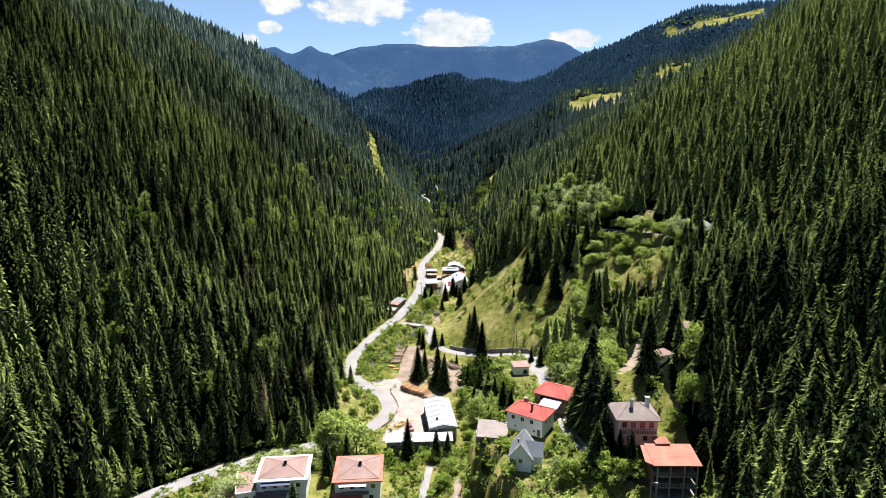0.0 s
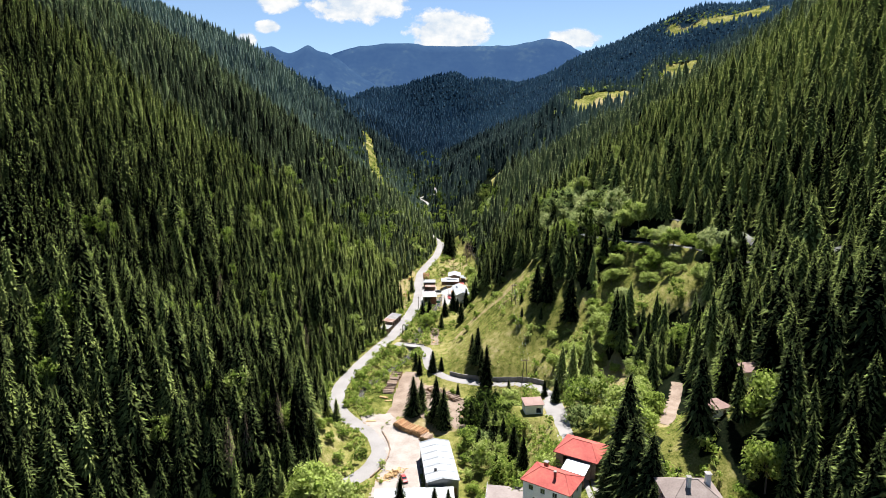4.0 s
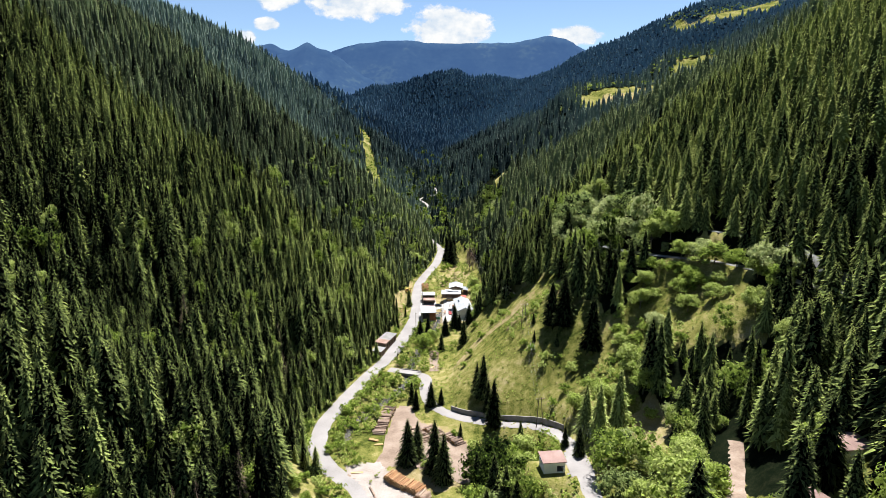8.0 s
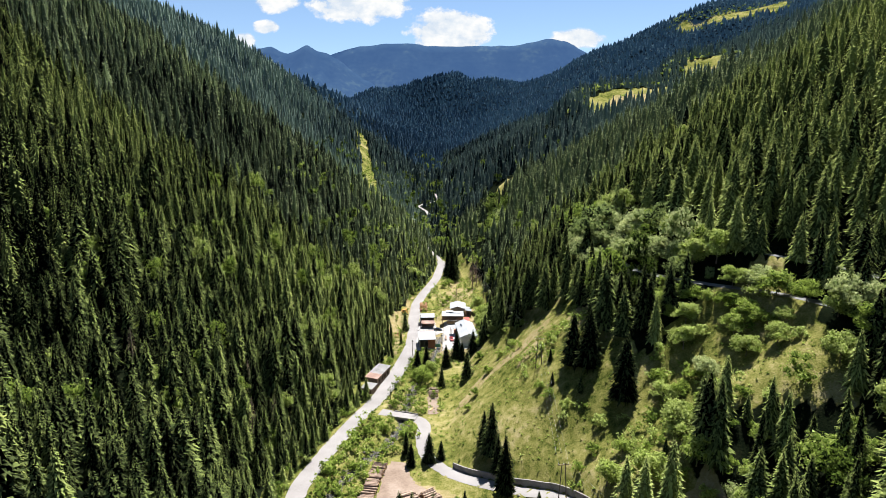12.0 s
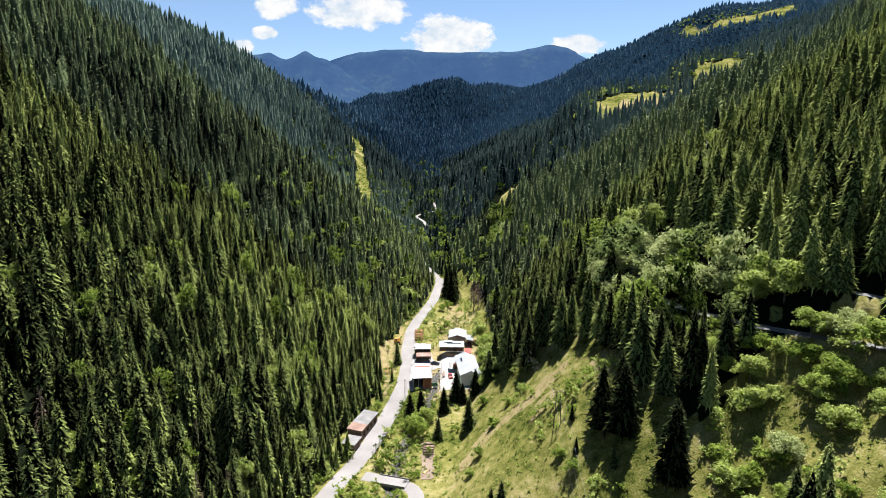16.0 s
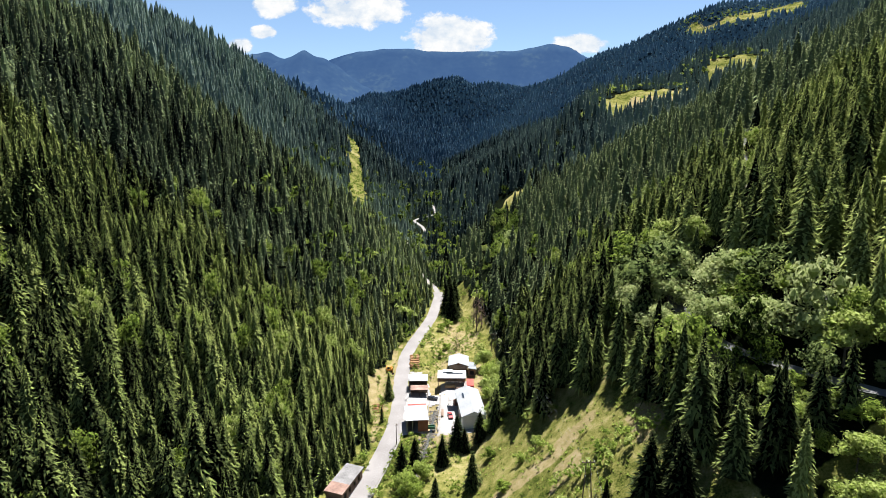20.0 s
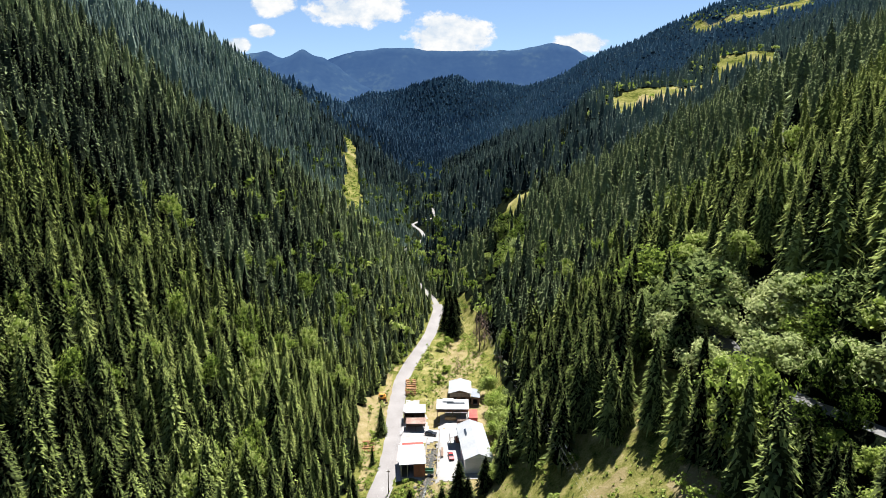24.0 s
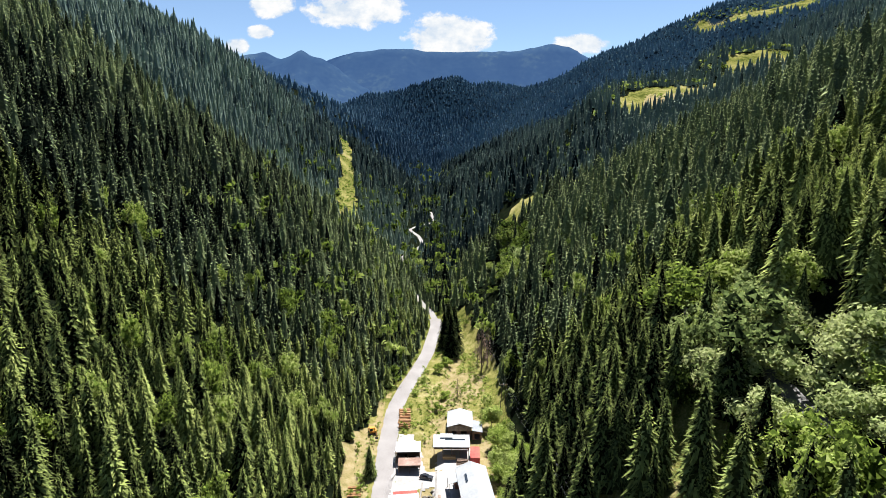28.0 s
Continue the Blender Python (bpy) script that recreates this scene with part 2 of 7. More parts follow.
def zfloor(y):
    y = np.asarray(y, float)
    return np.where(y > 100, 0.045 * (y - 100), 0.02 * (y - 100))
FOOT_Y = (-600, -40, 20, 40, 50, 64, 75, 90, 100, 112, 125, 138, 157, 176, 197, 222, 235, 250, 275, 300, 320, 337, 355, 374, 423, 500, 600, 709, 1000, 1600, 2500)
FOOT_L = (-160, -135, -105, -84, -72, -46, -37, -32, -37, -49, -54, -54, -49, -43, -37, -35, -28, -25, -27, -26, -21, -18, -13, -9, -6, -12, -22, -34, -20, -15, -20)
RIGHT_Y = (-600, -40, 0, 40, 64, 90, 105, 118, 125, 137, 148, 165, 180, 200, 250, 262, 300, 350, 370, 423, 500, 600, 709, 1000, 1600, 2500)
FOOT_R = (-20, -12, -4, 6, 12, 14, 18, 24, 20, 14, 4, 1, 2, 6, 14, 20, 22, 24, 18, 10, 6, 0, -8, -2, 0, -5)
STEPS = (0, 25, 60, 120, 250, 400, 650, 1000, 2500)
LEFT_H = {-600: (0, 16, 40, 84, 175, 262, 380, 430, 430), 700: (0, 17, 42, 86, 175, 258, 330, 330, 330), 1150: (0, 15, 40, 82, 165, 215, 225, 225, 225),
          1500: (0, 13, 35, 74, 140, 155, 155, 155, 155), 1900: (0, 10, 28, 58, 90, 95, 95, 95, 95), 2400: (0, 4, 10, 20, 30, 30, 30, 30, 30)}
RIGHT_H = {-600: (0, 22, 34, 70, 150, 235, 340, 420, 420), -24: (0, 20, 27, 60, 142, 235, 340, 420, 420), -2: (0, 24, 37, 72, 150, 236, 340, 420, 420), 20: (0, 26, 46, 80, 158, 238, 340, 420, 420), 60: (0, 19, 35, 82, 165, 250, 345, 420, 420), 90: (0, 16, 31, 80, 168, 255, 350, 420, 420), 115: (0, 22, 48, 94, 177, 260, 360, 420, 420),
           140: (0, 16, 45, 90, 176, 265, 380, 420, 420), 215: (0, 21, 54, 104, 192, 282, 390, 420, 420), 235: (0, 27, 63, 110, 196, 285, 392, 420, 420), 270: (0, 25, 58, 106, 194, 285, 395, 420, 420), 540: (0, 20, 46, 74, 136, 240, 375, 410, 410),
           700: (0, 18, 42, 76, 132, 170, 260, 360, 360), 1000: (0, 14, 32, 58, 100, 120, 230, 330, 330), 1300: (0, 12, 30, 55, 95, 130, 250, 400, 420), 1600: (0, 12, 32, 66, 140, 215, 330, 430, 440), 1900: (0, 12, 34, 75, 175, 285, 390, 450, 450),
           2450: (0, 8, 20, 42, 105, 190, 290, 320, 320), 3200: (0, 8, 20, 40, 90, 150, 240, 300, 300)}


def lattice(x, y, seed):
    n = np.sin(x * 127.1 + y * 311.7 + seed * 74.7) * 43758.5453
    return n - np.floor(n)


def vnoise(x, y, seed=0):
    x, y = np.asarray(x, float), np.asarray(y, float)
    i, j = np.floor(x), np.floor(y)
    u, v = x - i, y - j
    u, v = u * u * (3 - 2 * u), v * v * (3 - 2 * v)
    a, b, c, d = lattice(i, j, seed), lattice(i + 1, j, seed), lattice(i, j + 1, seed), lattice(i + 1, j + 1, seed)
    return (a + (b - a) * u) * (1 - v) + (c + (d - c) * u) * v


def profile(d, y, table):
    ys = sorted(table)
    rows = [np.interp(d, STEPS, table[k]) for k in ys]
    out = np.where(y <= ys[0], rows[0], rows[-1])
    for a, b, ra, rb in zip(ys, ys[1:], rows, rows[1:]):
        w = np.clip((y - a) / (b - a), 0, 1)
        w = w * w * (3 - 2 * w)
        out = np.where((y > a) & (y <= b), ra + (rb - ra) * w, out)
    return out


def foot(y, xs, ys):
    return (np.interp(y - 7, xs, ys) + np.interp(y, xs, ys) + np.interp(y + 7, xs, ys)) / 3


def natural(x, y):
    x, y = np.asarray(x, float), np.asarray(y, float)
    dl, dr = foot(y, FOOT_Y, FOOT_L) - x, x - foot(y, RIGHT_Y, FOOT_R)
    z = zfloor(y)
    rough = vnoise(x / 170, y / 170, 1) - 0.5 + 0.5 * (vnoise(x / 60, y / 60, 2) - 0.5)
    left, right = np.clip(dl, 0, None), np.clip(dr, 0, None)
    soft = np.clip((y - 1300) / 6, 0, 130)
    left, right = np.hypot(left, soft) - soft, np.hypot(right, soft) - soft
    z = z + profile(left, y, LEFT_H) * (1 + 0.16 * rough) + profile(right, y, RIGHT_H) * (1 + 0.14 * rough * np.clip((right - 40) / 120, 0, 1))
    z = z + 225 * np.exp(-np.abs((x + 10) / 430) ** 2.2 - ((y - 2500) / 420) ** 2) * (1 + 0.3 * rough)
    for a, b, rx, ry, level, rise in ((238, 712, 66, 64, 155, 0.30), (396, 838, 64, 62, 207, 0.41)):  # the two high pastures
        w = np.clip(2.0 - np.hypot((x - a) / rx, (y - b) / ry), 0, 1)
        z = z + (level + rise * (y - b) + 0.06 * (x - a) - z) * w * w * (3 - 2 * w)
    z = z + 1.1 * (vnoise(x / 14, y / 14, 3) - 0.5) * np.clip(np.maximum(dl, dr) / 15, 0, 1)
    return z


def along(points, step=2.0):
    """A smooth line through plan points, as an array of x, y at even steps."""
    p = np.array(points, float)
    d = np.concatenate([[0], np.cumsum(np.hypot(*np.diff(p, axis=0).T))])
    s = np.linspace(0, d[-1], max(3, int(d[-1] / step)))
    out = np.stack([np.interp(s, d, p[:, 0]), np.interp(s, d, p[:, 1])], 1)
    for _ in range(6):
        out[1:-1] = (out[:-2] + 2 * out[1:-1] + out[2:]) / 4
    return out


def nearest(x, y, line):
    """Distance to a line and the index of its nearest point."""
    best, at = np.full(np.shape(x), 1e9), np.zeros(np.shape(x), int)
    for k, (a, b) in enumerate(line):
        d = np.hypot(x - a, y - b)
        at, best = np.where(d < best, k, at), np.minimum(d, best)
    return best, at


ROAD = along([(-150, -20), (-118, 8), (-100, 22), (-92, 29), (-82, 38), (-69, 46), (-52, 55), (-36, 63), (-26, 73), (-22, 86), (-27, 100), (-38, 109), (-45, 121), (-46, 138),
              (-41, 157), (-35, 176), (-27, 197), (-21, 224), (-16.5, 250), (-16, 268), (-17, 292), (-16.5, 319), (-13, 338), (-9, 355), (-5, 374), (-1, 415), (-4, 432), (-13, 450), (-24, 482), (-28, 530), (-24, 580), (-15, 620), (-20, 655), (-31, 690), (-22, 714), (-6, 732), (-12, 800)])
LANE = along([(-25, 186), (-15, 183), (-7, 179), (-8, 166), (-6, 154), (2, 145), (14, 137.5), (31.1, 123.3), (37.6, 107.3), (39.9, 93.6), (39.6, 82.6), (37.9, 66.8), (37.1, 56.7), (37.4, 48.2), (37.4, 36.5)])
TRACK = along([(-31, 105), (-22, 109), (-18, 121), (-17.5, 138), (-15, 152)], 1.5)
UPPER = along([(150.5, 48.8), (128.6, 75.5), (115.3, 99.1), (114.3, 123.6), (108.6, 137.9), (99.8, 149.9), (93.4, 162.2), (89.1, 174.9), (88.5, 190.5), (95.5, 223.6), (103.6, 246.8), (116, 272.9), (127.1, 299.1), (160, 362)])
LOWER = along([(126, 52), (121, 74), (114.5, 90), (109.6, 101), (105.8, 111), (103.4, 121.5), (100.2, 132), (95.5, 140), (88.5, 146.6), (81.9, 156.5), (76.3, 167.7), (70.4, 187.1), (70.2, 214.8), (71.7, 241.8), (73.5, 259.9), (75.7, 282.5), (74.1, 308.4)])
HOUSE_TRACK = along([(37.4, 42), (36, 34), (34, 15), (37, 2), (46, -12)], 1.5)
PLOT_TRACK = along([(73, 67), (67.5, 55), (62.8, 46.2), (59, 38), (56, 34.5)], 1.5)
RAMP = along([(-8, 2), (-7.5, 20), (-6.5, 34), (-5, 44)], 1.5)
DRIVE = along([(4.5, 12), (3, 22), (4.5, 32), (9, 36), (12, 30)], 1.5)
STREAM = along([(14, 420), (10, 380), (5, 345), (-2, 312), (-2, 285), (-2.4, 262), (-3.5, 245), (-8, 226), (-13.5, 206), (-15.5, 190), (-16, 176), (-20, 166), (-28, 153), (-34, 140), (-37.5, 128), (-38, 122)], 1.5)
# line, half width, softness of its banks
BENCHES = [(ROAD, 4.0, 6.0), (LANE, 2.6, 4.0), (TRACK, 3.0, 3.0), (UPPER, 3.2, 4.0), (LOWER, 3.0, 4.0), (HOUSE_TRACK, 2.0, 3.0), (PLOT_TRACK, 2.2, 3.0), (RAMP, 1.5, 3.0), (DRIVE, 1.6, 3.0)]
# levelled plots: x, y, half sizes, turn, level
PLOTS = [(-7, 80, 14, 24, 8, -0.5), (2, 270, 15, 26, 0, 7.6), (24, 14, 9, 8, -34, 28.2), (33, 27, 7, 7, -34, 29.2), (14, 19, 6, 5, -10, 22.5), (20.4, 0, 6, 7, -20, 25.8),
         (47.8, -2.6, 7, 6, 0, 35.0), (53.6, -14.2, 7, 5, 0, 27.6), (-50, 26, 12, 10, 5, 1.0), (-27, 26, 10, 10, 4, 1.0), (31.5, 84.5, 7, 5, 0, 15.9), (-29, 213, 5, 14, -16, 5.2), (-9, 128, 22, 14, 30, 1.0), (9, 305, 8, 7, 0, 8.6)]
LEVELS = []
for line, half, soft in BENCHES:
    z = natural(line[:, 0], line[:, 1])
    for _ in range(60):
        z[1:-1] = (z[:-2] + 2 * z[1:-1] + z[2:]) / 4
    LEVELS.append(z)


def shaped(x, y):
    """The land with its plots, roads and stream bed."""
    z = natural(x, y)
    for a, b, hx, hy, turn, level in PLOTS:
        c, s = math.cos(radians(turn)), math.sin(radians(turn))
        u, v = (x - a) * c + (y - b) * s, -(x - a) * s + (y - b) * c
        d = np.hypot(np.clip(np.abs(u) - hx, 0, None), np.clip(np.abs(v) - hy, 0, None))
        w = np.clip(1 - d / 5, 0, 1)
        z = z + (level - z) * w * w * (3 - 2 * w)
    for (line, half, soft), levels in zip(BENCHES, LEVELS):
        lo, hi = line.min(0) - half - soft, line.max(0) + half + soft
        k = (x > lo[0]) & (x < hi[0]) & (y > lo[1]) & (y < hi[1])
        if k.any():
            d, at = nearest(x[k], y[k], line)
            w = np.clip(1 - (d - half) / soft, 0, 1)
            w = w * w * (3 - 2 * w)
            z[k] = z[k] + (levels[at] - z[k]) * w
    d, at = nearest(x, y, STREAM)
    return z - 1.7 * np.clip(1.6 - d / 2.4, 0, 1) * (y > 122) * (y < 415) * ((y < 267) | (y > 280))


def spread(a, b, fine, lo, hi, growth):
    """Grid lines: even inside a..b, ever wider out to lo and hi."""
    inner = list(np.arange(a, b + fine / 2, fine))
    out, step = [inner[-1]], fine
    while out[-1] < hi:
        step *= growth
        out.append(out[-1] + step)
    back, step = [inner[0]], fine
    while back[-1] > lo:
        step *= growth
        back.append(back[-1] - step)
    return np.array(back[:0:-1] + inner + out[1:])


GX, GY = spread(-125, 135, 2.2, -2600, 2600, 1.06), spread(-50, 345, 2.2, -500, 4300, 1.035)
MX, MY = np.meshgrid(GX, GY)
MZ = shaped(MX.ravel(), MY.ravel()).reshape(MX.shape)


def height(x, y):
    """The height of the ground sheet itself."""
    x, y = np.asarray(x, float), np.asarray(y, float)
    i = np.clip(np.searchsorted(GX, x) - 1, 0, len(GX) - 2)
    j = np.clip(np.searchsorted(GY, y) - 1, 0, len(GY) - 2)
    u, v = (x - GX[i]) / (GX[i + 1] - GX[i]), (y - GY[j]) / (GY[j + 1] - GY[j])
    return (MZ[j, i] * (1 - u) + MZ[j, i + 1] * u) * (1 - v) + (MZ[j + 1, i] * (1 - u) + MZ[j + 1, i + 1] * u) * v


def inside(x, y, corners):
    """1 where x, y lies in the polygon."""
    hit = np.zeros(np.shape(x), bool)
    for (ax, ay), (bx, by) in zip(corners, corners[1:] + corners[:1]):
        cross = (ay > y) != (by > y)
        hit ^= cross & (x < (bx - ax) * (y - ay) / (by - ay + 1e-9) + ax)
    return hit


MEADOWS = [[(-2, 182), (4, 150), (16, 140), (32.8, 124.8), (40.8, 110.3), (45.6, 98.6), (55.3, 100.7), (62.5, 104.5), (66, 114), (77.3, 111.8), (95.8, 101), (98.5, 103), (96, 113), (93, 124), (90, 133), (83, 140), (72, 144), (60, 147), (57, 156.6), (53.7, 174.7), (51.5, 199.5), (47, 210), (41, 216), (33, 221), (27, 226), (20, 236), (14, 236), (10, 214), (2, 200)],
           [(-44, 112), (-42, 150), (-34, 172), (-20, 180), (-12, 178), (-10, 160), (-16, 150), (-24, 140), (-26, 118), (-32, 110)],
           [(-20, 186), (-24, 200), (-18, 236), (-14, 246), (8, 244), (6, 214), (0, 186)],
           [(-10, 300), (-14, 330), (-5, 372), (2, 430), (14, 430), (20, 372), (20, 330), (14, 312), (0, 304)],
           [(-23.5, 236), (-20, 246), (-20, 320), (-16, 338), (-18.5, 340), (-22, 320), (-24, 290)],
           [(14, 66), (14, 100), (20, 112), (34.4, 111.5), (38.7, 94.5), (38.3, 56.8), (29.1, 39.7), (16, 44)],
           [(49.3, 12.5), (51, 22.5), (53.5, 33), (58, 42), (62, 49), (66, 50), (62, 40), (64, 33), (65.7, 30.8), (61, 21), (58.7, 15.5), (53.8, 10.9)],
           [(-16, 0), (-16, 50), (4, 54), (16, 40), (36, 40), (44, 8), (40, -20), (20, -24), (0, -10)],
           [(-70, 0), (-72, 40), (-50, 50), (-14, 50), (-14, 4)],
           [(172, 704), (178, 664), (206, 640), (246, 640), (290, 640), (310, 676), (292, 732), (262, 758), (228, 768), (196, 752)],
           [(286, 742), (300, 752), (330, 782), (350, 806), (338, 820), (312, 800), (290, 772), (270, 762)],
           [(332, 812), (350, 776), (390, 762), (430, 778), (452, 838), (446, 884), (414, 894), (378, 880), (346, 854)],
           [(680, 1808), (755, 1744), (835, 1722), (928, 1677), (890, 1582), (738, 1496), (666, 1510), (693, 1738)],
           [(44, 500), (52, 560), (72, 566), (70, 536), (54, 498)],
           [(-150, 965), (-106, 735), (-79, 545), (-63, 545), (-90, 740), (-130, 965)]]
DRY = [[(-29, 262), (-23.5, 262), (-22, 284), (-21.5, 312), (-24.5, 312), (-28, 296)], [(-1, 318), (2, 345), (6, 372), (13, 372), (12, 345), (14, 318)], [(192, 690), (214, 672), (262, 676), (276, 708), (252, 744), (212, 742)], [(372, 800), (420, 806), (424, 850), (384, 846)], [(-6, 279), (-4, 312), (14, 318), (19, 300), (19, 240), (-6, 240)], [(3, 183), (8, 191), (16, 203), (30.5, 201.7), (42.2, 205.6), (44, 200.1), (32.3, 195), (18, 195), (8, 183)], [(45.6, 179.4), (49, 193.5), (53.3, 188.6), (52, 177)], [(26.9, 184), (31.4, 192.4), (37.7, 193.1), (35.9, 183.4)], [(53, 82.6), (57.7, 79.3), (66.2, 86.8), (64.3, 102.1), (55.5, 96.4)],
       [(8, 316), (8, 340), (12, 352), (18, 352), (19, 336), (14, 320)], [(-23, 240), (-20, 240), (-20, 300), (-16.5, 330), (-20, 330), (-23, 296)], [(56, 22), (57, 26), (60, 24), (59, 20)], [(54.5, 34), (61.6, 47), (64.2, 46), (60.8, 38), (56.5, 32)], [(-16, 112), (-16, 146), (4, 136), (14, 108), (0, 98), (-22, 100)]]


# where broad-leaved trees stand among or instead of the spruces
LEAFY = [[(55.3, 178), (53.6, 216.5), (56.6, 247.9), (68.5, 285.2), (79.2, 280.1), (86.5, 243.1), (85.9, 198), (84.3, 163.3), (69.3, 158.3)], [(68, 113), (71, 143.9), (61.8, 158.4), (84.3, 163.3), (101.8, 144.1), (97, 96), (80, 106)],
         [(18, 246), (19, 300), (18, 330), (33.3, 325.3), (32.4, 248.5)], [(39.7, 41.4), (40.4, 61.9), (42.4, 91.5), (54.7, 84.6), (63.7, 65.1), (61.5, 52.2), (56, 39.2), (51.3, 29.6), (42.9, 32)], [(-16, -30), (-12, 54), (14, 60), (36.1, 36.7), (44, 6), (40, -40)], [(-110, -30), (-78, 40), (-58, 50), (-14, 54), (-14, -30)],
         [(4, 56), (6, 98), (16, 112), (25, 112), (25, 60), (16, 44)], [(-46, 62), (-28, 72), (-27, 84), (-30, 98), (-42, 106), (-52, 110), (-54, 96), (-42, 76)], [(10, 380), (26, 470), (60, 480), (44, 400)], [(30, 480), (44, 570), (84, 580), (70, 500)], [(57, 74), (60, 92), (72, 104), (80, 106), (97, 96), (92, 80), (74, 68)]]


def mask(x, y, areas):
    k = np.zeros(np.shape(x), bool)
    amp = np.clip((np.abs(y) - 120) / 25, 0, 9)
    x, y = x + amp * (vnoise(x / 9, y / 9, 41) - 0.5), y + amp * (vnoise(x / 9, y / 9, 42) - 0.5)
    for c in areas:
        k |= inside(x, y, c)
    return k


def tri_mesh(name, verts, tris, mats, tint=None, index=None, smooth=False):
    me = bpy.data.meshes.new(name)
    verts, tris = np.asarray(verts, np.float32), np.asarray(tris, np.int32)
    n = tris.shape[1]
    me.vertices.add(len(verts))
    me.vertices.foreach_set("co", verts.ravel())
    me.loops.add(tris.size)
    me.loops.foreach_set("vertex_index", tris.ravel())
    me.polygons.add(len(tris))
    me.polygons.foreach_set("loop_start", np.arange(0, tris.size, n, dtype=np.int32))
    if index is not None:
        me.polygons.foreach_set("material_index", np.asarray(index, np.int32))
    for m in mats:
        me.materials.append(m)
    if tint is not None:
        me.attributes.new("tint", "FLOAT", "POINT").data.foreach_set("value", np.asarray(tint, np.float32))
    me.polygons.foreach_set("use_smooth", np.full(len(tris), smooth))
    me.update(calc_edges=True)
    return me


def quads(nx, ny):
    i = np.arange(nx * ny).reshape(ny, nx)
    return np.stack([i[:-1, :-1], i[:-1, 1:], i[1:, 1:], i[1:, :-1]], -1).reshape(-1, 4)


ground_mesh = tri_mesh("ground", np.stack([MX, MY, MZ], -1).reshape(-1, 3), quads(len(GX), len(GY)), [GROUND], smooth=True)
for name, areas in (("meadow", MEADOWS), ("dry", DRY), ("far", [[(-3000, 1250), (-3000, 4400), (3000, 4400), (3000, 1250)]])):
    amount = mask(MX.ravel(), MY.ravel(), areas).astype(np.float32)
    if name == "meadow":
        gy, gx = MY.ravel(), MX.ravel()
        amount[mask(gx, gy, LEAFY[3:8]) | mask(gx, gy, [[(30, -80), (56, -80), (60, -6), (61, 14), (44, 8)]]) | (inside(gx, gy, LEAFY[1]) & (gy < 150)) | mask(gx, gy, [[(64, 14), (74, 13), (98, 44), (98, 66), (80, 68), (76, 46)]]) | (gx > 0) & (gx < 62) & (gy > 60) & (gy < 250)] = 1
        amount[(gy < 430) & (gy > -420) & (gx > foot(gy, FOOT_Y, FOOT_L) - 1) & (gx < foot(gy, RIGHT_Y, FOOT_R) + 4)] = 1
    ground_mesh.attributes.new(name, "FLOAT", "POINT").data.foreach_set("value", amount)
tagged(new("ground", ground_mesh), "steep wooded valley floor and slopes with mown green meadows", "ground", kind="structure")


def ribbon(name, line, half, mat, lift=0.10, label="", cat="road", wobble=0.10, across=5, seed=0):
    """A road or track laid on the ground along a line."""
    t = np.gradient(line, axis=0)
    t /= np.linalg.norm(t, axis=1)[:, None]
    side = np.stack([t[:, 1], -t[:, 0]], 1)
    rng = np.random.default_rng(seed)
    cols = []
    for k in np.linspace(-1, 1, across):
        w = half * k + (rng.normal(0, wobble, len(line)) if abs(k) == 1 else 0)
        p = line + side * np.reshape(w, (-1, 1))
        cols.append(np.column_stack([p, height(p[:, 0], p[:, 1]) + (lift if abs(k) < 1 else 0.03)]))
    v = np.stack(cols, 1).reshape(-1, 3)
    return tagged(new(name, tri_mesh(name, v, quads(across, len(line)), [mat], smooth=True)), label, cat, kind="structure")


def sheet(name, corners, mat, lift=0.12, label="", cat="yard", step=0.6):
    """A levelled patch of ground with a ragged outline."""
    c = np.array(corners, float)
    xs, ys = np.arange(c[:, 0].min() - step, c[:, 0].max() + step, step), np.arange(c[:, 1].min() - step, c[:, 1].max() + step, step)
    x, y = np.meshgrid(xs, ys)
    k = inside(x + (vnoise(x, y, 5) - 0.5) * 1.2, y + (vnoise(x, y, 6) - 0.5) * 1.2, corners)
    f = quads(len(xs), len(ys))
    f = f[k.ravel()[f].all(1)]
    v = np.column_stack([x.ravel(), y.ravel(), height(x.ravel(), y.ravel()) + lift])
    used, f = np.unique(f, return_inverse=True)
    return tagged(new(name, tri_mesh(name, v[used], f.reshape(-1, 4), [mat], smooth=True)), label, cat, kind="structure")


ribbon("road", ROAD[:260], 3.1, ASPHALT, 0.12, "sun-bleached worn asphalt road along the valley floor", seed=1)
ribbon("road_beyond", ROAD[259:], 1.7, ASPHALT, 0.12, "narrowing asphalt road between the trees", seed=9)
ribbon("road_lane", LANE, 2.5, ASPHALT, 0.13, "narrow pale asphalt lane over the bridge", seed=2)
ribbon("road_upper", UPPER, 1.5, OLD_ASPHALT, 0.13, "grey asphalt hill road on the wooded slope", seed=3)
ribbon("road_lower", LOWER, 2.0, OLD_ASPHALT, 0.13, "grey asphalt hill road below the hairpin", seed=4)
ribbon("track", TRACK, 2.8, DIRT, 0.10, "sawdust-covered dirt track between log piles", "track", seed=5)
turn_of = np.gradient(HOUSE_TRACK, axis=0)
turn_of = np.stack([turn_of[:, 1], -turn_of[:, 0]], 1) / np.linalg.norm(turn_of, axis=1)[:, None]
for side in (-1, 1):
    ribbon("track_houses", HOUSE_TRACK + turn_of * 0.85 * side, 0.62, OLD_CONCRETE, 0.10, "pale gravel wheel track with grass beside it", "track", 0.08, seed=6 + side)
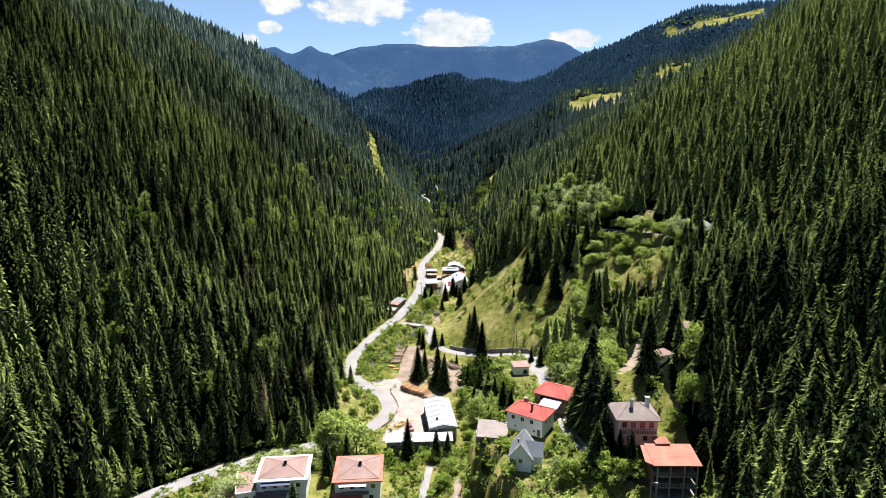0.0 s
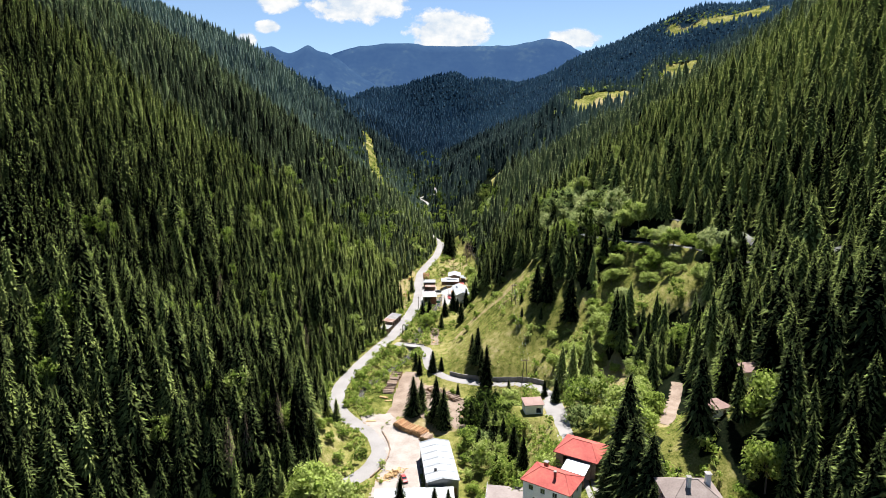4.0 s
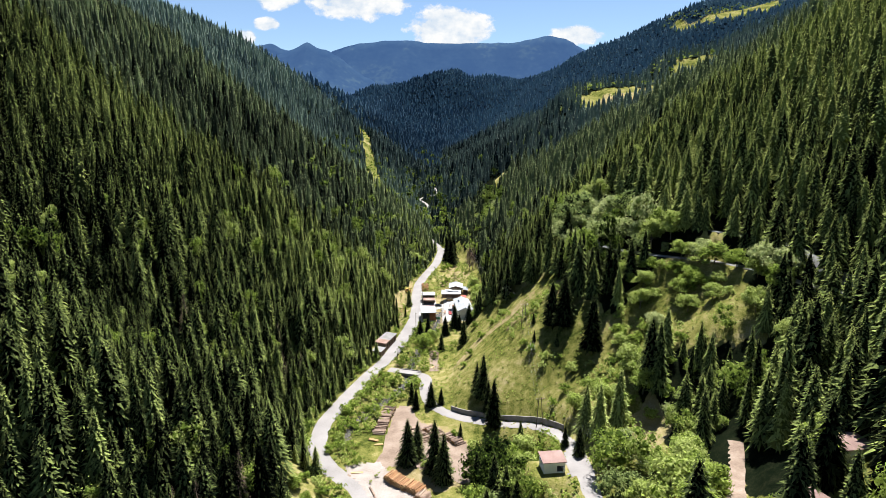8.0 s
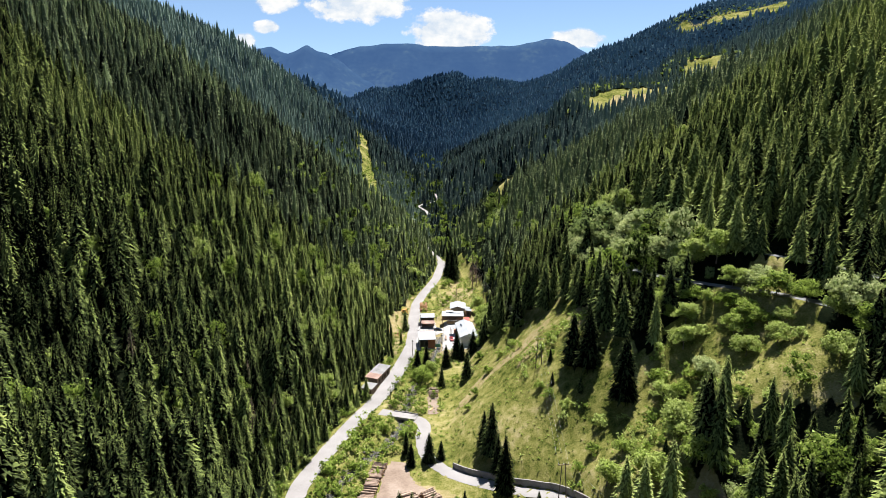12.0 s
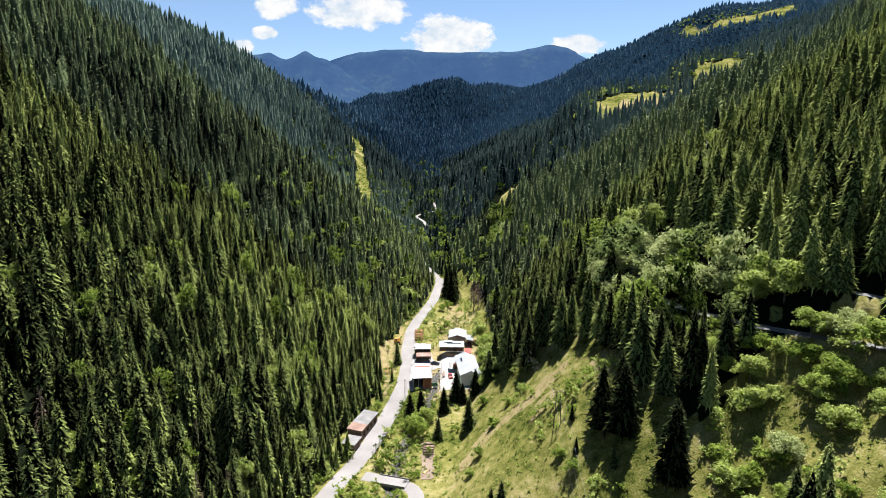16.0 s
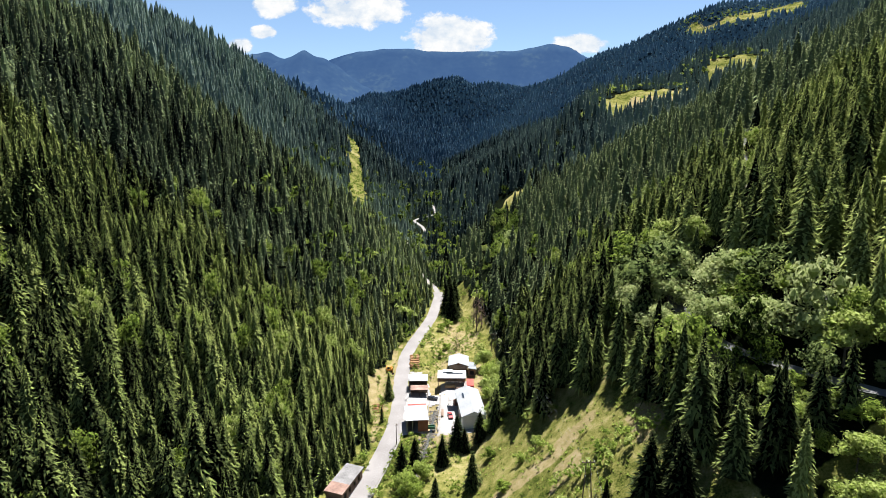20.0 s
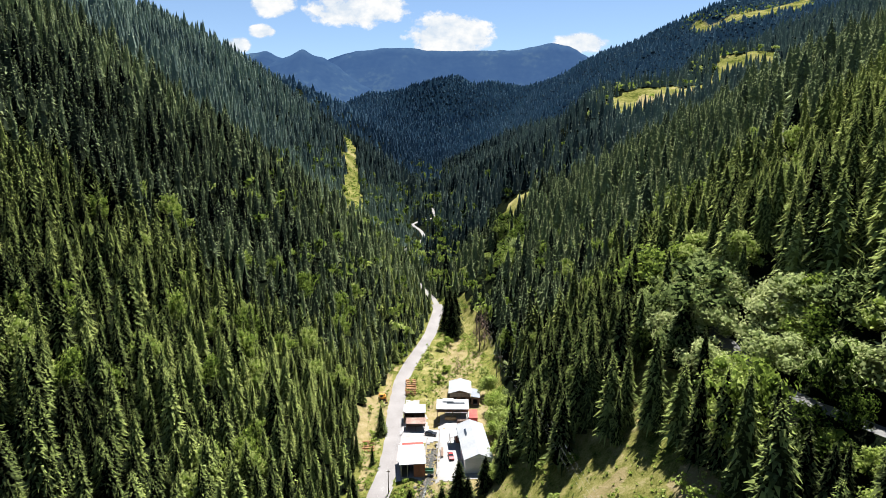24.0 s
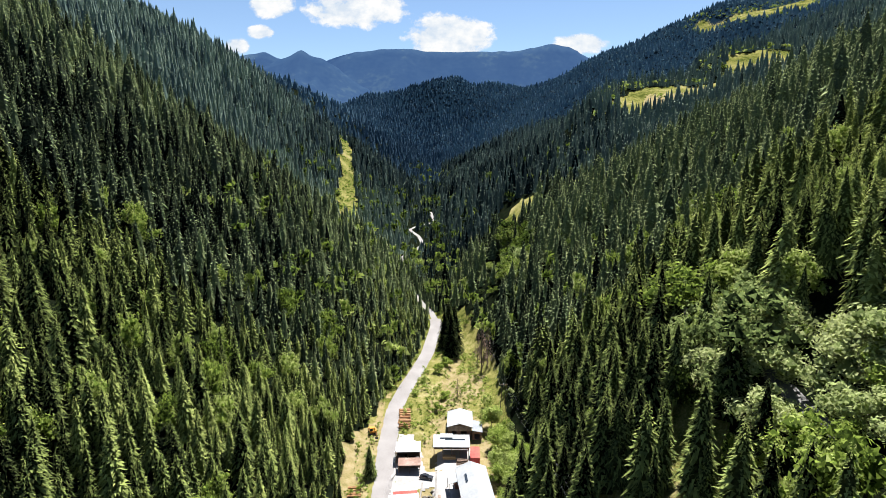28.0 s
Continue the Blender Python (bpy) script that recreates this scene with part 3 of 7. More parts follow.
ribbon("track_plot", PLOT_TRACK, 1.8, DIRT, 0.09, "dry dirt track across the yellow grass", "track", seed=7)
ribbon("path_ramp", RAMP, 1.3, OLD_CONCRETE, 0.10, "grey paved path between the gardens", "path", seed=8)
ribbon("path_drive", DRIVE, 1.3, DIRT, 0.10, "pale paved drive up to the garage", "path", seed=10)
sheet("pavement_yard", [(-30, 104), (-34, 112), (-22, 114), (-16, 106), (-8, 98), (-7, 60), (-24, 59), (-23, 68), (-20.4, 80), (-21.8, 92), (-27, 101)], SAWDUST, 0.14, "log yard of pale packed sawdust and gravel")
sheet("pavement_mill", [(-0.3, 292), (12, 293), (15, 268), (15, 246), (-1, 244)], CONCRETE, 0.14, "bright concrete yard of the sawmill")
sheet("pavement_pad", [(-14, 300), (-8, 300), (-4.5, 290), (-3.5, 281), (0.4, 279.5), (0.4, 269), (-4.4, 268), (-4.6, 246), (-14, 246)], CONCRETE, 0.16, "pale concrete pad beside the road")
sheet("pavement_logs", [(-20, 150), (-13, 151), (-9, 142), (0, 134), (7, 128), (13, 117), (15, 107), (8, 101), (-2, 106), (-10, 110), (-17, 110), (-21, 113), (-22, 128), (-20.5, 140)], DIRT, 0.12, "bare sandy ground under cut timber")
sheet("pavement_sand", [(-7, 184), (-2, 184), (-2, 206), (-7, 206)], DIRT, 0.10, "bare sandy strip below the lane")


sheet("pavement_apron", [(34.4, 78), (34.4, 92), (37, 97), (40.6, 92), (40.6, 78)], ASPHALT, 0.12, "worn concrete apron beside the hut", step=0.8)


def far_range(name, rows, base, mat, label):
    """A mountain range far off: a crest line (x, y, z) with spurs running down to base on the near side and the far side."""
    crest = np.array(rows, float)
    s = np.linspace(0, len(crest) - 1, 160)
    k = np.arange(len(crest))
    c = np.stack([np.interp(s, k, crest[:, j]) for j in range(3)], 1)
    for _ in range(5):
        c[1:-1] = (c[:-2] + 2 * c[1:-1] + c[2:]) / 4
    c[:, 2] += 14 * (vnoise(s * 1.7, s * 0, 8) - 0.5) + 7 * (vnoise(s * 5, s * 0, 9) - 0.5)
    cols = []
    for d in np.linspace(-1, 0.25, 26):
        drop = abs(d) ** 0.9
        spur = 1 + 0.5 * (vnoise(s * 0.8 + 3, s * 0 + d * 2, 11) - 0.5) + 0.25 * (vnoise(s * 2.4, s * 0 + d * 5, 12) - 0.5)
        z = base + (c[:, 2] - base) * np.clip(1 - drop * spur, 0, 1)
        cols.append(np.column_stack([c[:, 0] * (1 + 0.1 * d), c[:, 1] + 900 * d, z]))
    v = np.stack(cols, 0).reshape(-1, 3)
    return tagged(new(name, tri_mesh(name, v, quads(160, 26), [mat], smooth=True)), label, "mountain", kind="structure")


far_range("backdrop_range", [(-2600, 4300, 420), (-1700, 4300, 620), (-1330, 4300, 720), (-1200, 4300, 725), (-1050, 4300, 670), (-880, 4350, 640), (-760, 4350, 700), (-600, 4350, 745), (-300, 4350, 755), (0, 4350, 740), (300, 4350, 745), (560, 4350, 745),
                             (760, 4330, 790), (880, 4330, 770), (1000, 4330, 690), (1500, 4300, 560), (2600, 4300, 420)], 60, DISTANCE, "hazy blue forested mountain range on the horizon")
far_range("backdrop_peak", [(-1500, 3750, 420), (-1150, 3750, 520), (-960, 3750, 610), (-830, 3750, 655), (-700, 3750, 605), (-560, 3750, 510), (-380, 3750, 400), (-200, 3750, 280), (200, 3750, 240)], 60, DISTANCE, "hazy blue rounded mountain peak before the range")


def cloud(x, y, w, h, seed, depth=4500):
    """A fair-weather cloud far behind the mountains, as a plain backdrop of the sky."""
    m, nodes, links = nodes_of("cloud_vapour")
    nodes.remove(nodes["Principled BSDF"])
    co = nodes.new("ShaderNodeTexCoord").outputs["Object"]
    mp = nodes.new("ShaderNodeMapping")
    mp.inputs["Location"].default_value = (seed * 13.7, seed * 5.1, 0)
    mp.inputs["Scale"].default_value = (1 / 260, 1 / 200, 1)
    links.new(co, mp.inputs["Vector"])
    n = nodes.new("ShaderNodeTexNoise")
    n.inputs["Scale"].default_value, n.inputs["Detail"].default_value, n.inputs["Roughness"].default_value = 1.6, 9, 0.62
    links.new(mp.outputs[0], n.inputs["Vector"])
    sep = nodes.new("ShaderNodeSeparateXYZ")
    links.new(co, sep.inputs[0])
    ex = maths(nodes, links, "POWER", maths(nodes, links, "ABSOLUTE", maths(nodes, links, "DIVIDE", sep.outputs[0], w * 0.5), 0), 2.4)
    ey = maths(nodes, links, "POWER", maths(nodes, links, "ABSOLUTE", maths(nodes, links, "DIVIDE", sep.outputs[1], h * 0.5), 0), 2.0)
    body = maths(nodes, links, "SUBTRACT", 1.0, maths(nodes, links, "ADD", ex, ey))
    v = maths(nodes, links, "ADD", maths(nodes, links, "MULTIPLY", body, 0.95), maths(nodes, links, "MULTIPLY", maths(nodes, links, "SUBTRACT", n.outputs[0], 0.5), 2.7))
    a = ramp(nodes, [(0.0, (0, 0, 0)), (0.42, (1, 1, 1))])
    links.new(v, a.inputs[0])
    # Sunlit white and grey shading are painted; the sheet glows by itself.
    shade = ramp(nodes, [(0.38, (0.66, 0.75, 0.86)), (0.62, (0.97, 0.97, 0.96))])
    links.new(n.outputs[0], shade.inputs[0])
    em, tr, mix = nodes.new("ShaderNodeEmission"), nodes.new("ShaderNodeBsdfTransparent"), nodes.new("ShaderNodeMixShader")
    em.inputs["Strength"].default_value = 0.33
    links.new(shade.outputs[0], em.inputs["Color"])
    links.new(a.outputs[0], mix.inputs[0])
    links.new(tr.outputs[0], mix.inputs[1])
    links.new(em.outputs[0], mix.inputs[2])
    links.new(mix.outputs[0], nodes["Material Output"].inputs["Surface"])
    ww, hh = w * 0.8, h * 0.8
    ob = new("backdrop_cloud", tri_mesh("backdrop_cloud", [(-ww, -hh, 0), (ww, -hh, 0), (ww, hh, 0), (-ww, hh, 0)], [(0, 1, 2, 3)], [m]))
    ob.matrix_world = pose(x, depth + 12 * seed, y, 90, 0, 0)
    return tagged(ob, "white fair-weather cloud with ragged edges in a blue sky", "cloud", kind="structure")


for x, z, w, h, seed in ((60, 862, 640, 340, 1), (-607, 1050, 760, 250, 2), (-1205, 1085, 330, 190, 3), (-1300, 903, 210, 100, 4), (1000, 828, 420, 150, 5), (-1480, 815, 190, 110, 6)):
    cloud(x, z, w, h, seed)


# ---- trees ----
def spruce(rng, tufts, slim=0.18, bare=0.06, tiers=4, droop=0.68, sides=6, wide=0.17):
    """One spruce of height 1: drooping tufts of needles shingled over a tiered core tinted dark for inner shade.
    Vertices, triangles, tint.
    """
    v, f, lit = [], [], []
    lean = rng.uniform(0, 6.283)
    for i in range(tufts):
        h = bare + (0.98 - bare) * min(1, max(0, (i + rng.uniform(-0.9, 0.9)) / tufts)) ** 1.15
        a = 2.39996 * i + rng.uniform(-0.4, 0.4)
        r = slim * (1 - h) ** 0.82 * (1 + 0.12 * math.cos(a - lean)) + 0.010
        q = r * rng.choice((0.78, 0.88, 0.96, 1.04, 1.12, 1.25))
        m = q * rng.uniform(0.46, 0.70)
        w = min(q * wide, 0.011 + 0.02 * wide) * rng.uniform(0.8, 1.4) + 0.003
        z0 = h + 0.015
        z1 = z0 - (q - m) * droop * rng.uniform(-0.2, 1.9)
        roll = rng.uniform(-0.5, 0.5) * w
        b, t = a + rng.uniform(-0.12, 0.12), rng.uniform(-0.18, 0.18)
        c, s = math.cos(a), math.sin(a)
        n = len(v)
        v += [(c * m - s * w, s * m + c * w, z0 + roll), (math.cos(b) * q, math.sin(b) * q, z1), (c * m + s * w, s * m - c * w, z0 - roll)]
        f += [(n, n + 2, n + 1)]
        # Paler young tips; the darker bases also stand in for inner shade.
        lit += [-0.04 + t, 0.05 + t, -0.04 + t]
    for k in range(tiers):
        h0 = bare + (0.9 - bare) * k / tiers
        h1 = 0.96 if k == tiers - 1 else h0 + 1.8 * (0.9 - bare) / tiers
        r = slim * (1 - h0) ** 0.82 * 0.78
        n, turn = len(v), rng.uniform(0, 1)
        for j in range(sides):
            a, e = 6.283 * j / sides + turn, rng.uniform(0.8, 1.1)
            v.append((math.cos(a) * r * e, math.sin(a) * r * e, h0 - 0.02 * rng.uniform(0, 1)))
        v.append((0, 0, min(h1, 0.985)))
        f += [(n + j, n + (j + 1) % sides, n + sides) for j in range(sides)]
        # Core tint dropped to near black: painted shade between the boughs.
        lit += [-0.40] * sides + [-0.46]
    return np.array(v, np.float32), np.array(f, np.int32), np.array(lit, np.float32)


def crown(rng, lobes, leaves, size=0.085, tall=0.62, wide=0.42, low=0.38, core=-0.4):
    """One broad-leaved crown on a tree of height 1: leaf clumps on uneven lobes round cores tinted dark as inner shade.
    """
    v, f, lit = [], [], []
    middles = [(rng.uniform(-0.05, 0.05), rng.uniform(-0.05, 0.05), low + tall * 0.45, 0.23)]
    for k in range(lobes):
        a, z = 6.283 * (k + rng.uniform(-0.35, 0.35)) / lobes * 2.4, rng.uniform(0.05, 0.95)
        d = wide * (1 - abs(z - 0.35) ** 1.5) * rng.uniform(0.35, 0.85)
        middles.append((math.cos(a) * d, math.sin(a) * d, low + tall * (0.10 + 0.78 * z), rng.uniform(0.09, 0.19)))
    for x, y, z, r in middles:
        n = len(v)
        q = r * 0.6
        v += [(x + q, y, z), (x - q, y, z), (x, y + q, z), (x, y - q, z), (x, y, z + q), (x, y, z - q)]
        f += [(n + a, n + b, n + c) for a, b, c in ((0, 2, 4), (2, 1, 4), (1, 3, 4), (3, 0, 4), (2, 0, 5), (1, 2, 5), (3, 1, 5), (0, 3, 5))]
        # The lobe's inner shade is put into its core tint.
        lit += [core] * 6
        for _ in range(int(leaves * (r / 0.18) ** 2)):
            d = rng.normal(size=3)
            d /= np.linalg.norm(d)
            p = np.array((x, y, z)) + d * r * rng.uniform(0.5, 1.4) * np.array((1.0, 1.0, 0.72))
            t = rng.normal(size=3) + d * 0.2
            t -= d * t.dot(d) * 0.8
            t /= np.linalg.norm(t)
            b = np.cross(d, t) + rng.normal(size=3) * 0.6
            e = size * rng.uniform(0.6, 1.25)
            n = len(v)
            v += [p - t * e * 0.7, p + b * e * 0.7, p + t * e * 0.7 + d * e * 0.3]
            f += [(n, n + 1, n + 2)]
            lit += [rng.uniform(-0.14, 0.16)] * 3
    return np.array(v, np.float32), np.array(f, np.int32), np.array(lit, np.float32)


def trunk(rng, top, radius, sides=6, limbs=0, reach=0.25):
    """A tapered trunk with limbs, on a tree of height 1."""
    v, f = [], []

    def pole(a, b, ra, rb, k):
        a, b = np.array(a, float), np.array(b, float)
        d = (b - a) / np.linalg.norm(b - a)
        u = np.cross(d, (0.3, 1, 0.2))
        u /= np.linalg.norm(u)
        w = np.cross(d, u)
        n = len(v)
        for p, r in ((a, ra), (b, rb)):
            v.extend(tuple(p + (u * math.cos(6.283 * j / k) + w * math.sin(6.283 * j / k)) * r) for j in range(k))
        for j in range(k):
            f.append((n + j, n + (j + 1) % k, n + k + (j + 1) % k))
            f.append((n + j, n + k + (j + 1) % k, n + k + j))

    pole((0, 0, -0.04), (0, 0, top), radius, radius * 0.35, sides)
    for k in range(limbs):
        a, z = 2.4 * k + rng.uniform(-0.3, 0.3), top * rng.uniform(0.35, 0.85)
        q = reach * rng.uniform(0.6, 1.0)
        pole((0, 0, z), (math.cos(a) * q, math.sin(a) * q, z + q * 0.8), radius * 0.45, radius * 0.15, 4)
    return np.array(v, np.float32), np.array(f, np.int32)


def thicket(name, spots, kinds, mat, label, cat="forest", seed=0):
    """Many trees joined into one mesh. spots: x, y, z, height, width factor, tint."""
    rng = np.random.default_rng(seed)
    which = rng.integers(0, len(kinds), len(spots))
    vs, fs, ts, base = [], [], [], 0
    for k, (v, f, lit) in enumerate(kinds):
        p = spots[which == k]
        if not len(p):
            continue
        a = rng.uniform(0, 6.283, len(p))
        c, s = np.cos(a)[:, None], np.sin(a)[:, None]
        h, w = p[:, 3:4], p[:, 3:4] * p[:, 4:5]
        lx, ly = rng.normal(0, 0.02, (len(p), 1)), rng.normal(0, 0.02, (len(p), 1))
        x = (v[:, 0] * c - v[:, 1] * s) * w + p[:, 0:1] + lx * v[:, 2] * h
        y = (v[:, 0] * s + v[:, 1] * c) * w + p[:, 1:2] + ly * v[:, 2] * h
        vs.append(np.stack([x, y, v[:, 2] * h + p[:, 2:3]], -1).reshape(-1, 3))
        fs.append((f[None] + (np.arange(len(p)) * len(v))[:, None, None]).reshape(-1, 3) + base)
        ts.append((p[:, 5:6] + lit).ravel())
        base += len(p) * len(v)
    me = tri_mesh(name, np.concatenate(vs), np.concatenate(fs), [mat], np.concatenate(ts))
    return tagged(new(name, me), label, cat, kind="stuff")


def scatter(x0, x1, y0, y1, gap, seed):
    """Jittered places in a rectangle."""
    rng = np.random.default_rng(seed)
    x, y = np.meshgrid(np.arange(x0, x1, gap, dtype=float), np.arange(y0, y1, gap * 0.9))
    x[::2] += gap / 2
    x, y = x.ravel() + rng.uniform(-0.36, 0.36, x.size) * gap, y.ravel() + rng.uniform(-0.36, 0.36, x.size) * gap
    return x, y


def clear_of_roads(x, y, extra=0.0):
    k = np.ones(len(x), bool)
    for line, room in ((ROAD, 4.0), (LANE, 4.0), (TRACK, 4.5), (UPPER, 2.0), (LOWER, 2.4), (HOUSE_TRACK, 3.2), (PLOT_TRACK, 3.5), (RAMP, 2.4), (DRIVE, 2.4), (STREAM, 2.2 if np.min(extra) > -0.3 else 1.1)):
        near = (np.abs(x) < 175) & (y < 1150)
        d = np.full(len(x), 99.0)
        d[near] = nearest(x[near], y[near], line)[0]
        k &= d > np.where(y > 428, np.where((y > 580) & (y < 745), 5.5, 1.5), room + extra)
    for a, b, hx, hy, turn, level in PLOTS:
        c, s = math.cos(radians(turn)), math.sin(radians(turn))
        u, v = (x - a) * c + (y - b) * s, -(x - a) * s + (y - b) * c
        k &= (np.abs(u) > hx + 0.5 + extra) | (np.abs(v) > hy + 0.5 + extra)
    return k


OPEN = MEADOWS + DRY + [[(30, -80), (56, -80), (60, -16), (64, 4), (60, 15), (51, 14), (44, 27), (40, 14), (43, 4)], [(44, 26), (40.1, 96.7), (55.2, 89.6), (69.4, 64.2), (74.5, 44), (77.3, 30.9), (70, 40), (64, 14), (50, 12)], [(64, 18), (72, 22), (80, 29), (80, 37), (72, 36), (66, 28)]]


def stand(x, y):
    """What grows at each place: height, tint with its painted light, and whether a spruce stands there."""
    rng = np.random.default_rng(len(x))
    dl, dr = foot(y, FOOT_Y, FOOT_L) - x, x - foot(y, RIGHT_Y, FOOT_R)
    wood = (dl > np.where((y > 100) & (y < 425), -8, -3.5)) | (dr > 3) | (y > 425)
    wood &= ~mask(x, y, OPEN)
    leafy = mask(x, y, LEAFY)
    wood &= ~leafy | (rng.random(len(x)) < np.where((y > 108) & (y < 143), 0.03, np.where(y > 142, np.where(x < 62, 0.22, np.where(y < 182, 0.14, 0.09)), np.where((x > 55) & (y > 68), 0.42, 0.03))))
    young = np.clip(1.2 - dl / 150, 0, 1) * np.clip((y - 110) / 140, 0, 1) * (dl > -4) * np.clip((900 - y) / 200, 0, 1)
    h = rng.normal(17.6, 4.2, len(x)) * (1 - 0.30 * young) * np.where(leafy, 0.75, 1.0) * (0.85 + 0.3 * vnoise(x / 60, y / 60, 21))
    edge = np.maximum(np.maximum(dl, dr), 0)
    h *= np.where(y > 900, 1, np.clip(0.6 + edge / 30, 0.6, 1))
    # Besides growth, area terms paint in mill-side shade, up-slope haze and sun balance.
    tint = 0.42 + (0.30 + 0.10 * (y > 190)) * young + 0.16 * (dr > 0) * np.clip((dr - 70) / 90, 0, 1) * np.clip(np.maximum((110 - y) / 60, (y - 320) / 80), 0, 1) - 0.11 * np.clip((dl - 15) / 30, 0, 1) * np.clip((y - 70) / 50, 0, 1) * np.clip((330 - y) / 60, 0, 1) + 0.36 * np.clip((dl - 30) / 30, 0, 1) * np.clip((150 - y) / 90, 0, 1) + 0.10 * np.clip((dr - 130) / 40, 0, 1) + 0.12 * (dr > 20) * np.clip((y - 210) / 40, 0, 1) * np.clip((470 - y) / 60, 0, 1) + 0.10 * (dl > 0) * np.clip((90 - y) / 60, 0, 1) + 0.35 * (vnoise(x / 90, y / 90, 22) - 0.5) + 0.05 + rng.normal(0, 0.15, len(x)) + 0.10 * (dr > 0) * np.clip((y - 110) / 100, 0, 1) + 0.12 * (dr > 0) * np.clip((y - 250) / 100, 0, 1) - 0.14 * ((dr > 0) & (x < 80)) * np.exp(-((y - 295) / 45) ** 2) + 0.08 * (dr > 0) * np.exp(-((y - 80) / 55) ** 2) + 0.24 * (dl > 0) * np.clip((50 - y) / 60, 0, 1) - 0.10 * (dl > 0) * np.exp(-((y - 75) / 45) ** 2) + 0.24 * np.clip((dl - 110) / 80, 0, 1) + 0.10 * np.clip((dl - 90) / 60, 0, 1) * np.clip((y - 250) / 60, 0, 1) + 0.08 * (dr > 0) * np.clip((y - 240) / 60, 0, 1) * np.clip((700 - y) / 100, 0, 1) + 0.16 * np.clip((dl - 130) / 60, 0, 1) * np.clip((220 - y) / 80, 0, 1) - 0.12 * np.clip(dl / 12, 0, 1) * np.clip((y + 20) / 40, 0, 1) * np.clip((420 - y) / 60, 0, 1) - 0.13 * (dl > 0) * np.exp(-((y - 75) / 40) ** 2) + 0.03 * (dr > 0) * np.clip((480 - y) / 60, 0, 1) - 0.07 * (dr > 0) * np.clip((50 - y) / 60, 0, 1)
    return wood, np.clip(h, 7, 31), np.clip(tint, 0.02, 0.95)


def wood_spots(x0, x1, y0, y1, gap, seed, where):
    x, y = scatter(x0, x1, y0, y1, gap, seed)
    k = where(x, y)
    x, y = x[k], y[k]
    wood, h, tint = stand(x, y)
    k = wood & clear_of_roads(x, y)
    x, y, h, tint = x[k], y[k], h[k], tint[k]
    rng = np.random.default_rng(seed + 50)
    return np.column_stack([x, y, height(x, y) - 0.4, h, rng.uniform(0.72, 1.15, len(x)), tint])


def wedge(x, y):
    return np.abs(x) < 0.77 * (y + 158) + 22


rng0 = np.random.default_rng(7)
NEAR_KINDS = [spruce(rng0, 165, rng0.uniform(0.18, 0.235), tiers=3, wide=0.155) for _ in range(8)]
NEXT_KINDS = [spruce(rng0, 76, rng0.uniform(0.19, 0.24), tiers=3, wide=0.21) for _ in range(7)]
MID_KINDS = [(v, f, lit) for v, f, lit in (spruce(rng0, 24, rng0.uniform(0.205, 0.25), tiers=2, sides=5, wide=0.32) for _ in range(6))]
FINE_KINDS = [spruce(rng0, 400, rng0.uniform(0.175, 0.225), tiers=4, wide=0.125) for _ in range(8)]
FAR_KINDS = [(v, f, lit) for v, f, lit in (spruce(rng0, 7, 0.19, 0.05, 1, 0.6, 5, 0.5) for _ in range(4))]
left = lambda x, y: (x < 0) & wedge(x, y)
right = lambda x, y: (x > 0) & wedge(x, y)
near_left = wood_spots(-330, 0, -120, 310, 5.15, 1, lambda x, y: left(x, y) & (x > -0.62 * (y + 150) - 60))
near_right = wood_spots(0, 330, -60, 310, 5.25, 2, lambda x, y: right(x, y) & (x < 0.62 * (y + 150) + 60))
def edge_trees(spots, sure):
    """Splits off the trees along the forest's edge that stand singly."""
    k = sure(spots[:, 0], spots[:, 1])
    k &= np.cumsum(k) <= 120
    return spots[~k], spots[k]


near_left, edge_left = edge_trees(near_left, lambda x, y: (foot(y, FOOT_Y, FOOT_L) - x < 13) & (y > 90) & (y < 310))
near_right, edge_right = edge_trees(near_right, lambda x, y: (x < 78) & (y > 150) & (y < 310))
def close_by(spots):
    """Trees that stand nearest to the valley floor."""
    return (np.abs(spots[:, 0]) < 132) & (spots[:, 1] < 285)


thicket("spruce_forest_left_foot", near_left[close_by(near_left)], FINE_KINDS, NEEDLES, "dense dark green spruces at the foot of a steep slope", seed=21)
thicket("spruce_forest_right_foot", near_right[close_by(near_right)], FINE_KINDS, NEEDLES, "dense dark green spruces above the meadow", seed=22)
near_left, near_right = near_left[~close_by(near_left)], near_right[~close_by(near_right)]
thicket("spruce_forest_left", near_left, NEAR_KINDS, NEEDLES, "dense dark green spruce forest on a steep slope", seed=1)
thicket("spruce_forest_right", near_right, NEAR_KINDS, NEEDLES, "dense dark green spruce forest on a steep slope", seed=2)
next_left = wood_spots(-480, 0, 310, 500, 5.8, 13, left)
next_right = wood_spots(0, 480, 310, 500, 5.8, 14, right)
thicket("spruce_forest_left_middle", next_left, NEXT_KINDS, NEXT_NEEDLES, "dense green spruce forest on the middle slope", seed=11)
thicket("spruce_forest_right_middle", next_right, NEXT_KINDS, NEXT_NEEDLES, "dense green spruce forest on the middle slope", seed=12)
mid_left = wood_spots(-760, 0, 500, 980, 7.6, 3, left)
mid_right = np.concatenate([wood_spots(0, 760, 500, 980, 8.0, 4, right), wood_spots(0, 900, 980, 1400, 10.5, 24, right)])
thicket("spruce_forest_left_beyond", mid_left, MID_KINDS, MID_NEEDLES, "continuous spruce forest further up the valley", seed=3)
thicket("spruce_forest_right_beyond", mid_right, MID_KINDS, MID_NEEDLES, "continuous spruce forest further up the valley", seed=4)
